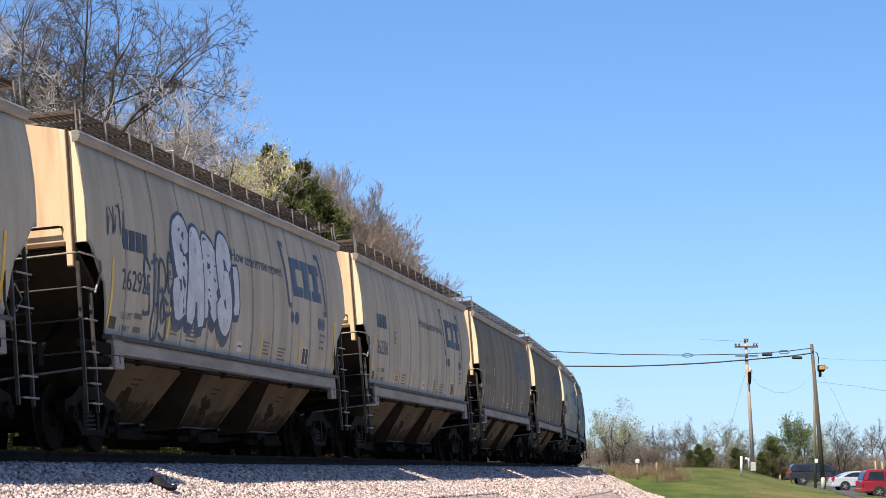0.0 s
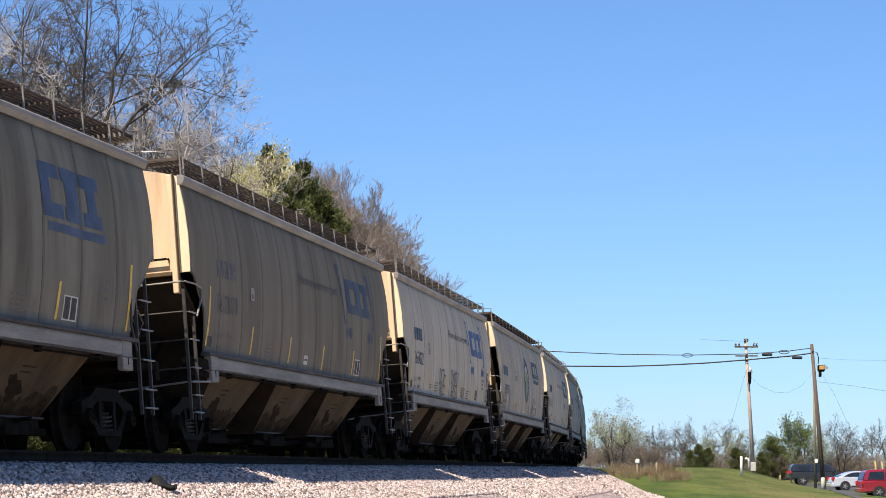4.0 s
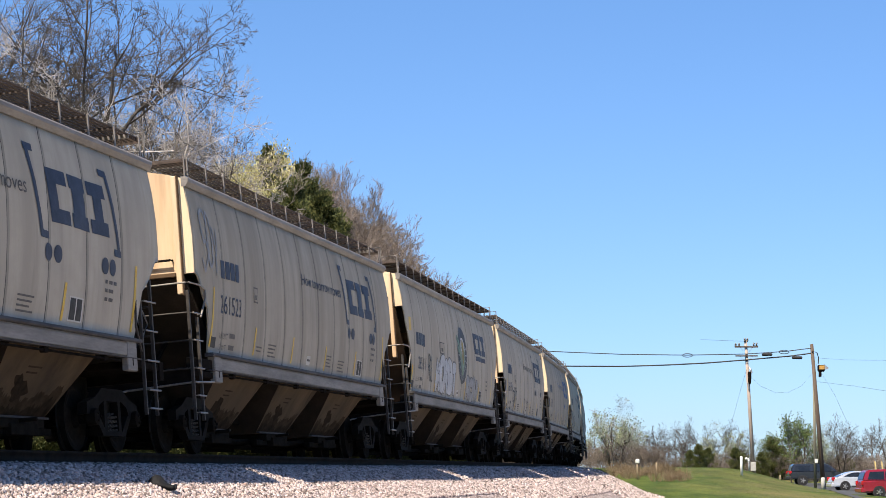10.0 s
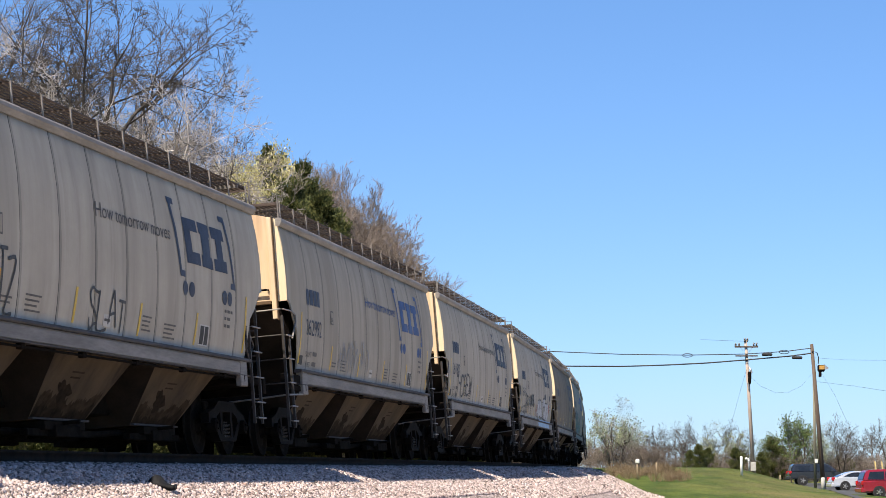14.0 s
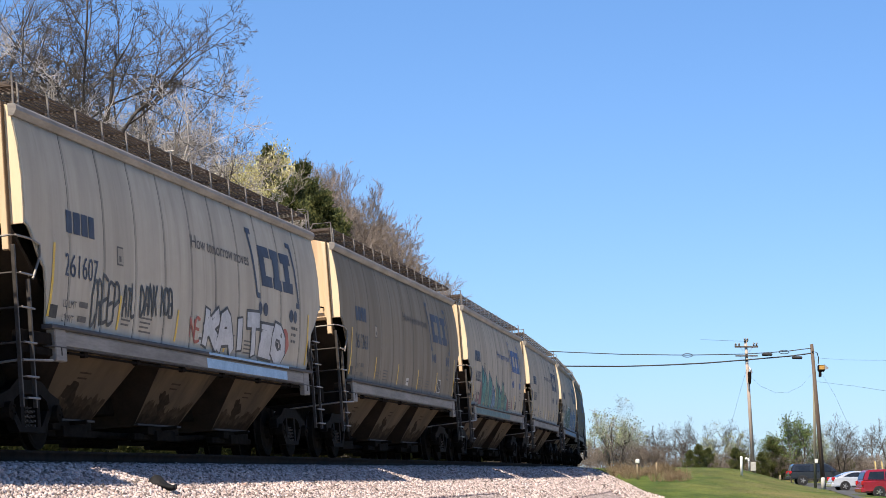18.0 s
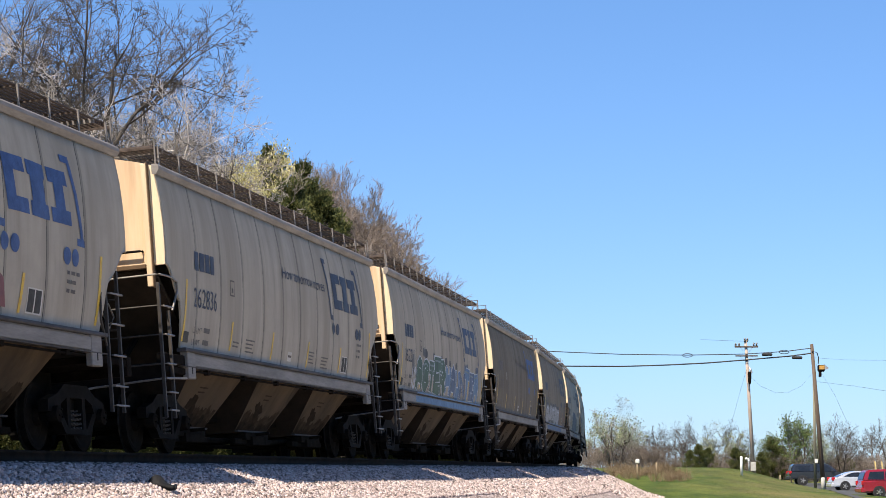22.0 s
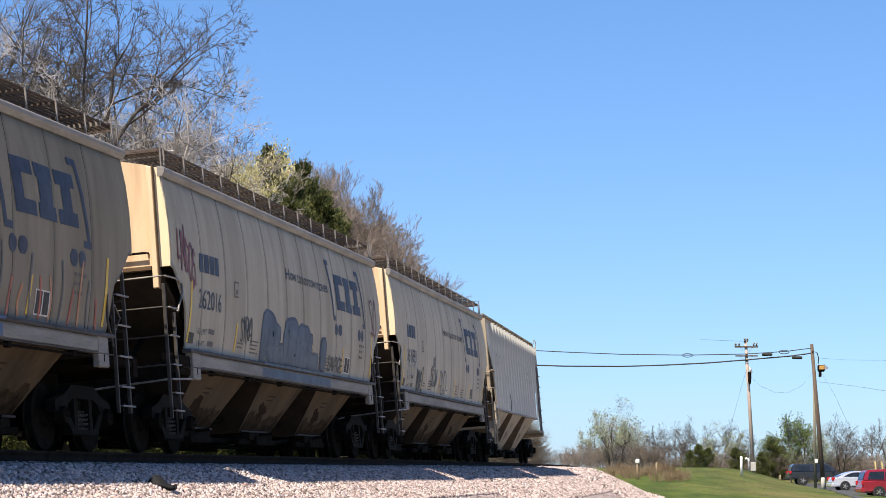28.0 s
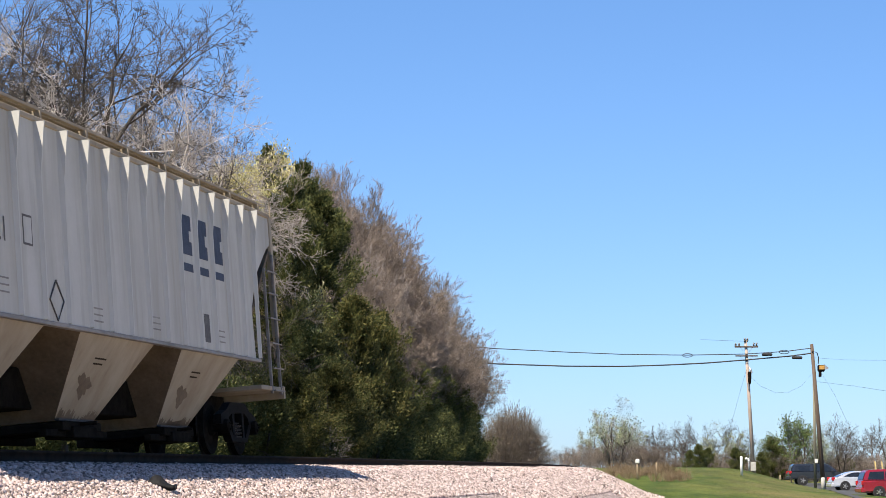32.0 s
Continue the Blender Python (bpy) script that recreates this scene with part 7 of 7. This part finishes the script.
def build_posts():
    def post(name, px, d, h, r, material, label, cat="post"):
        x, y, z = stood(px, d)
        return tagged(link_bm(name, lathe(bmesh.new(), [(r, 0), (r, h + 0.1 - r * 0.3), (r * 0.6, h + 0.1)], 10, "z", (x, y, z)), material, True), label, cat), x, y, z
    post("marker_post", 1310, 165, 1.3, 0.09, WHITE_PVC, "white plastic marker post in the grass")
    ob, x, y, z = post("vent_pipe", 1323, 186, 0.9, 0.07, GALV, "bent grey vent pipe by the pole", "pipe")
    part("elbow", bars([(x, y, z + 0.95), (x - 0.03, y, z + 1.1), (x - 0.15, y, z + 1.18), (x - 0.28, y, z + 1.1)], r=0.08, sides=8), WHITE_PVC, ob)
    post("bollard", 1453.5, 178, 0.95, 0.16, CONCRETE, "pale concrete bollard beside the poles", "bollard")
    post("wooden_stake", 1378, 190, 0.55, 0.06, WOOD, "short wooden stake in the grass", "stake")
    ob, x, y, z = post("wooden_stake", 1126.5, 150, 1.15, 0.055, WOOD, "wooden stake with a white cap", "stake")
    part("white_cap", bevelled((x - 0.12, x + 0.14, y - 0.12, y + 0.1, z + 1.15, z + 1.4), w=0.04), WHITE_PVC, ob)
    post("wooden_stake", 1160, 152, 1.05, 0.05, WOOD, "wooden stake in dry grass", "stake")
    for px in (1549, 1561):
        x, y, z = stood(px, 160)
        tagged(link_bm("marker_pole", bars([(x + 0.15, y, z), (x - 0.15, y, z + 2.3)], r=0.05, sides=8), YELLOW_WOOD, True), "slanting yellowish pole behind the parked cars", "pole")


build_posts()


def build_tarp():
    """A crumpled dark sheet half buried on the ballast slope."""
    x0, y0 = at_angle(286, 31.0)
    bm = bmesh.new()
    rng = np.random.default_rng(8)
    n, mrows = 12, 6
    grid = [[None] * mrows for _ in range(n)]
    for i in range(n):
        for j in range(mrows):
            u, v = i / (n - 1) - 0.5, j / (mrows - 1) - 0.5
            h = 0.16 * math.exp(-8 * v * v) * (0.55 + 0.45 * math.cos(6 * u + 0.8)) * (1.1 - abs(u)) + rng.uniform(-0.012, 0.012)
            grid[i][j] = bm.verts.new((x0 + u * 0.42, y0 + v * 0.3, 1.3 + h))
    for i in range(n - 1):
        for j in range(mrows - 1):
            bm.faces.new((grid[i][j], grid[i + 1][j], grid[i + 1][j + 1], grid[i][j + 1]))
    g = bmesh.ops.extrude_face_region(bm, geom=bm.faces[:])
    for v in [e for e in g["geom"] if isinstance(e, bmesh.types.BMVert)]:
        v.co.z -= 0.05
    tagged(link_bm("rubber_scrap", bm, simple("black_rubber", (0.006, 0.006, 0.007), (0.02, 0.02, 0.022), 10, 0.7, spec=0.12), True), "crumpled black rubber scrap on the ballast", "debris")


build_tarp()

# ---------------------------------------------------------------- parked vehicles
def car_lack(name, c, flake=0.0):
    m, n, l, b = mat(name, 0.25, flake, 0.5)
    f = noise_tex(n, l, 3, 4)
    l.new(ramp(n, l, f, [(0.3, tuple(v * 0.9 for v in c)), (0.7, tuple(min(v * 1.08, 1) for v in c))]), b.inputs["Base Color"])
    b.inputs["Coat Weight"].default_value = 0.6
    return m


GLASS_DARK = simple("dark_car_glass", (0.01, 0.012, 0.014), (0.02, 0.022, 0.025), 2, 0.06, 0, 0, spec=0.6)
TYRE = simple("tyre_rubber", (0.015, 0.015, 0.016), (0.03, 0.03, 0.032), 8, 0.85)
RIM = simple("alloy_rim", (0.35, 0.35, 0.36), (0.55, 0.55, 0.56), 5, 0.3, 0.8)
TAIL = simple("red_tail_lamp", (0.3, 0.01, 0.012), (0.45, 0.02, 0.02), 5, 0.2)
CHROME = simple("bright_trim", (0.6, 0.6, 0.6), (0.75, 0.75, 0.75), 5, 0.2, 1.0, 0)
TRIM = simple("black_trim", (0.02, 0.02, 0.02), (0.035, 0.035, 0.036), 5, 0.6)


def vehicle(name, label, category, paint_mat, low, high, width, wheels, tyre_r, panes, sill, m):
    """low: side outline of the body up to the belt; high: outline of the cabin above it; x forward."""
    root = new(name)
    bm = bmesh.new()
    prism(bm, low, -width / 2, width / 2)
    bmesh.ops.bevel(bm, geom=[e for e in bm.edges if abs(e.verts[0].co.y - e.verts[1].co.y) < 0.01], offset=0.1, segments=3, affect='EDGES')
    part("body", bm, paint_mat, root, smooth=False)
    bm = bmesh.new()
    prism(bm, high, -width / 2 + 0.06, width / 2 - 0.06)
    zb, zt = min(p[1] for p in high), max(p[1] for p in high)
    for v in bm.verts:
        v.co.y *= 1 - 0.16 * (v.co.z - zb) / (zt - zb)
    bmesh.ops.bevel(bm, geom=[e for e in bm.edges if abs(e.verts[0].co.y - e.verts[1].co.y) < 0.01], offset=0.06, segments=3, affect='EDGES')
    part("cabin", bm, paint_mat, root)
    for outline in panes:
        for sg in (1, -1):
            bm = bmesh.new()
            prism(bm, outline, 0, 0.012)
            for v in bm.verts:
                base = (width / 2 - 0.06) * (1 - 0.16 * (v.co.z - zb) / (zt - zb))
                v.co.y = sg * (base + 0.002 + v.co.y)
            part("side_window", bm, GLASS_DARK, root)
    # rear and front glass follow the cabin's slopes
    (xa, za), (xb, zb2) = high[0], high[1]
    (xc, zc), (xd, zd) = high[-2], high[-1]
    for nm, (x0, z0), (x1, z1), off in (("rear_window", (xa, za), (xb, zb2), -0.015), ("windscreen", (xd, zd), (xc, zc), 0.015)):
        bm = bmesh.new()
        p = [(x0 + (x1 - x0) * t + off, z0 + (z1 - z0) * t + 0.008) for t in (0.12, 0.9)]
        hw = [width / 2 * (0.8 - 0.12 * t) for t in (0.12, 0.9)]
        vs = [bm.verts.new((p[0][0], -hw[0], p[0][1])), bm.verts.new((p[0][0], hw[0], p[0][1])), bm.verts.new((p[1][0], hw[1], p[1][1])), bm.verts.new((p[1][0], -hw[1], p[1][1]))]
        bm.faces.new(vs)
        g = bmesh.ops.extrude_face_region(bm, geom=bm.faces[:])
        for v in [e for e in g["geom"] if isinstance(e, bmesh.types.BMVert)]:
            v.co.x += off
        part(nm, bm, GLASS_DARK, root)
    x_rear, x_front = min(p[0] for p in low), max(p[0] for p in low)
    for sg in (1, -1):
        part("tail_lamp", bevelled((x_rear - 0.02, x_rear + 0.22, *sorted((sg * (width / 2 - 0.2), sg * (width / 2 - 0.02))), sill + 0.46, sill + 0.72), w=0.03), TAIL, root)
        part("headlamp", bevelled((x_front - 0.25, x_front + 0.015, *sorted((sg * (width / 2 - 0.35), sg * (width / 2 + 0.01))), sill + 0.32, sill + 0.48), w=0.02), CHROME, root)
        part("mirror", bevelled((0.75, 0.95, *sorted((sg * (width / 2), sg * (width / 2 + 0.18))), zb + 0.02, zb + 0.2), w=0.03), paint_mat, root)
        part("sill_trim", bevelled((wheels[1] + 0.5, wheels[0] - 0.5, *sorted((sg * (width / 2 - 0.05), sg * (width / 2 + 0.012))), sill - 0.02, sill + 0.1), w=0.01), TRIM, root)
        part("door_handle", bevelled((0.0, 0.2, *sorted((sg * width / 2, sg * (width / 2 + 0.03))), zb - 0.16, zb - 0.12), w=0.008), CHROME, root)
    part("rear_bumper", bevelled((x_rear - 0.07, x_rear + 0.3, -width / 2 + 0.02, width / 2 - 0.02, sill + 0.0, sill + 0.26), w=0.04), TRIM if name == "pickup_truck" else paint_mat, root)
    for wx in wheels:
        for sg in (1, -1):
            arch = part("wheel_arch", lathe(bmesh.new(), [(tyre_r + 0.06, sg * (width / 2 - 0.3)), (tyre_r + 0.06, sg * (width / 2 + 0.006))], 24, "y", (wx, 0, tyre_r)), TRIM, root)
            w = part("wheel", lathe(bmesh.new(), [(tyre_r * 0.7, sg * (width / 2 - 0.24)), (tyre_r * 0.97, sg * (width / 2 - 0.24)), (tyre_r, sg * (width / 2 - 0.18)), (tyre_r, sg * (width / 2 - 0.04)), (tyre_r * 0.95, sg * (width / 2 + 0.012)), (tyre_r * 0.66, sg * (width / 2 + 0.012))], 24, "y", (wx, 0, tyre_r)), TYRE, root)
            rim_bm = lathe(bmesh.new(), [(tyre_r * 0.64, sg * (width / 2 + 0.0)), (tyre_r * 0.64, sg * (width / 2 + 0.016)), (tyre_r * 0.56, sg * (width / 2 + 0.018))], 24, "y", (wx, 0, tyre_r))
            part("rim_back", rim_bm, TRIM, w)
            for k in range(5):
                a = k * 2 * math.pi / 5
                c, s2 = math.cos(a), math.sin(a)
                part("spoke", bars([(wx, sg * (width / 2 + 0.025), tyre_r), (wx + c * tyre_r * 0.6, sg * (width / 2 + 0.025), tyre_r + s2 * tyre_r * 0.6)], r=0.035, sides=5), RIM, w)
    root.matrix_basis = m
    return tagged(root, label, category, "parked vehicles")


def parked(px, d, turn, off=0.0):
    x, y = at_angle(px, d)
    return pose(x + off, y, float(ground_z(np.array(x + off), np.array(y))) + 0.045, 0, 0, turn)


def build_vehicles():
    vehicle("minivan", "red minivan with dark glass, parked in the car park", "van", car_lack("red_paint", (0.22, 0.008, 0.018)),
            [(-2.46, 0.3), (-2.55, 0.42), (-2.57, 0.62), (-2.52, 0.95), (-2.48, 1.08), (-1.0, 1.06), (0.9, 1.04), (1.5, 0.99), (2.1, 0.88), (2.38, 0.74), (2.5, 0.55), (2.45, 0.3)],
            [(-2.5, 1.05), (-2.28, 1.62), (-2.1, 1.72), (-1.2, 1.77), (-0.2, 1.76), (0.35, 1.7), (0.85, 1.42), (1.45, 1.02)], 1.95, (1.55, -1.5), 0.34,
            [[(-2.2, 1.14), (-2.05, 1.6), (-1.15, 1.64), (-1.15, 1.13)], [(-1.08, 1.13), (-1.08, 1.64), (-0.15, 1.64), (-0.15, 1.11)], [(-0.08, 1.11), (-0.08, 1.64), (0.32, 1.6), (0.75, 1.38), (1.1, 1.1)]], 0.32, parked(1588, 147, 2))
    vehicle("sedan", "silver sedan with a sloping roof, parked", "car", car_lack("silver_paint", (0.55, 0.56, 0.6), 0.3),
            [(-2.2, 0.28), (-2.32, 0.4), (-2.36, 0.62), (-2.3, 0.86), (-2.18, 0.99), (-1.5, 1.0), (0.0, 0.96), (1.05, 0.92), (1.7, 0.84), (2.15, 0.72), (2.32, 0.5), (2.28, 0.25)],
            [(-2.0, 0.98), (-1.5, 1.2), (-1.0, 1.38), (-0.5, 1.45), (0.05, 1.46), (0.4, 1.38), (0.8, 1.16), (1.2, 0.91)], 1.82, (1.4, -1.38), 0.335,
            [[(-1.5, 1.04), (-1.15, 1.22), (-0.75, 1.35), (-0.25, 1.38), (-0.25, 1.02)], [(-0.18, 1.02), (-0.18, 1.38), (0.1, 1.38), (0.42, 1.28), (0.92, 0.99)]], 0.28, parked(1520, 175, 3))
    vehicle("pickup_truck", "dark grey pickup truck with a covered bed, parked", "truck", car_lack("charcoal_paint", (0.018, 0.02, 0.026)),
            [(-2.82, 0.55), (-2.9, 0.7), (-2.9, 0.95), (-2.85, 1.17), (-1.0, 1.18), (1.3, 1.16), (2.1, 1.12), (2.7, 1.02), (2.88, 0.8), (2.85, 0.5)],
            [(-2.74, 1.15), (-2.62, 1.7), (-2.45, 1.82), (-1.0, 1.86), (0.2, 1.87), (0.6, 1.78), (1.0, 1.46), (1.35, 1.14)], 1.98, (1.85, -1.75), 0.4,
            [[(-2.45, 1.25), (-2.36, 1.68), (-1.1, 1.72), (-1.1, 1.25)], [(-0.85, 1.25), (-0.85, 1.73), (-0.05, 1.74), (-0.05, 1.25)], [(0.05, 1.25), (0.05, 1.74), (0.45, 1.7), (0.85, 1.4), (1.0, 1.25)]], 0.5, parked(1450, 205, 0))


build_vehicles()


# ---------------------------------------------------------------- movement
def motions():
    """The train rolls past towards the camera's left; the wheels turn with it."""
    times = np.arange(0.0, 32.01, 0.8)
    for car, (number, tone, kind, marks), back in zip(TRAIN, CARS, FOLLOW):
        half = HALF[kind]
        walk(car, [(float(t), car_pose(lead(float(t)) + back + half, half - {"plain": 1.15, "boarded": 1.5, "ribbed": 1.9}[kind])) for t in times])
    # all the wheels turn alike: key one on each side of a truck and share its turning
    shared = {}
    for car in TRAIN:
        for truck in [o for o in car.children if o.name.startswith("truck")]:
            for wheels in [o for o in truck.children if o.name.startswith("wheelset")]:
                x = round(wheels.location.x, 2)
                if x not in shared:
                    roll, rows = wheels.location.copy(), []
                    for t in np.arange(0.0, 32.01, 0.05):
                        a = math.degrees((lead(0.0) - lead(float(t))) / 0.457)
                        rows.append((float(t), pose(roll.x, roll.y, roll.z, 0, a, 0)))
                    walk(wheels, rows)
                    shared[x] = wheels.animation_data
                else:
                    wheels.rotation_mode = "QUATERNION"
                    keys = wheels.animation_data_create()
                    keys.action = shared[x].action
                    keys.action_slot = shared[x].action_slot


motions()
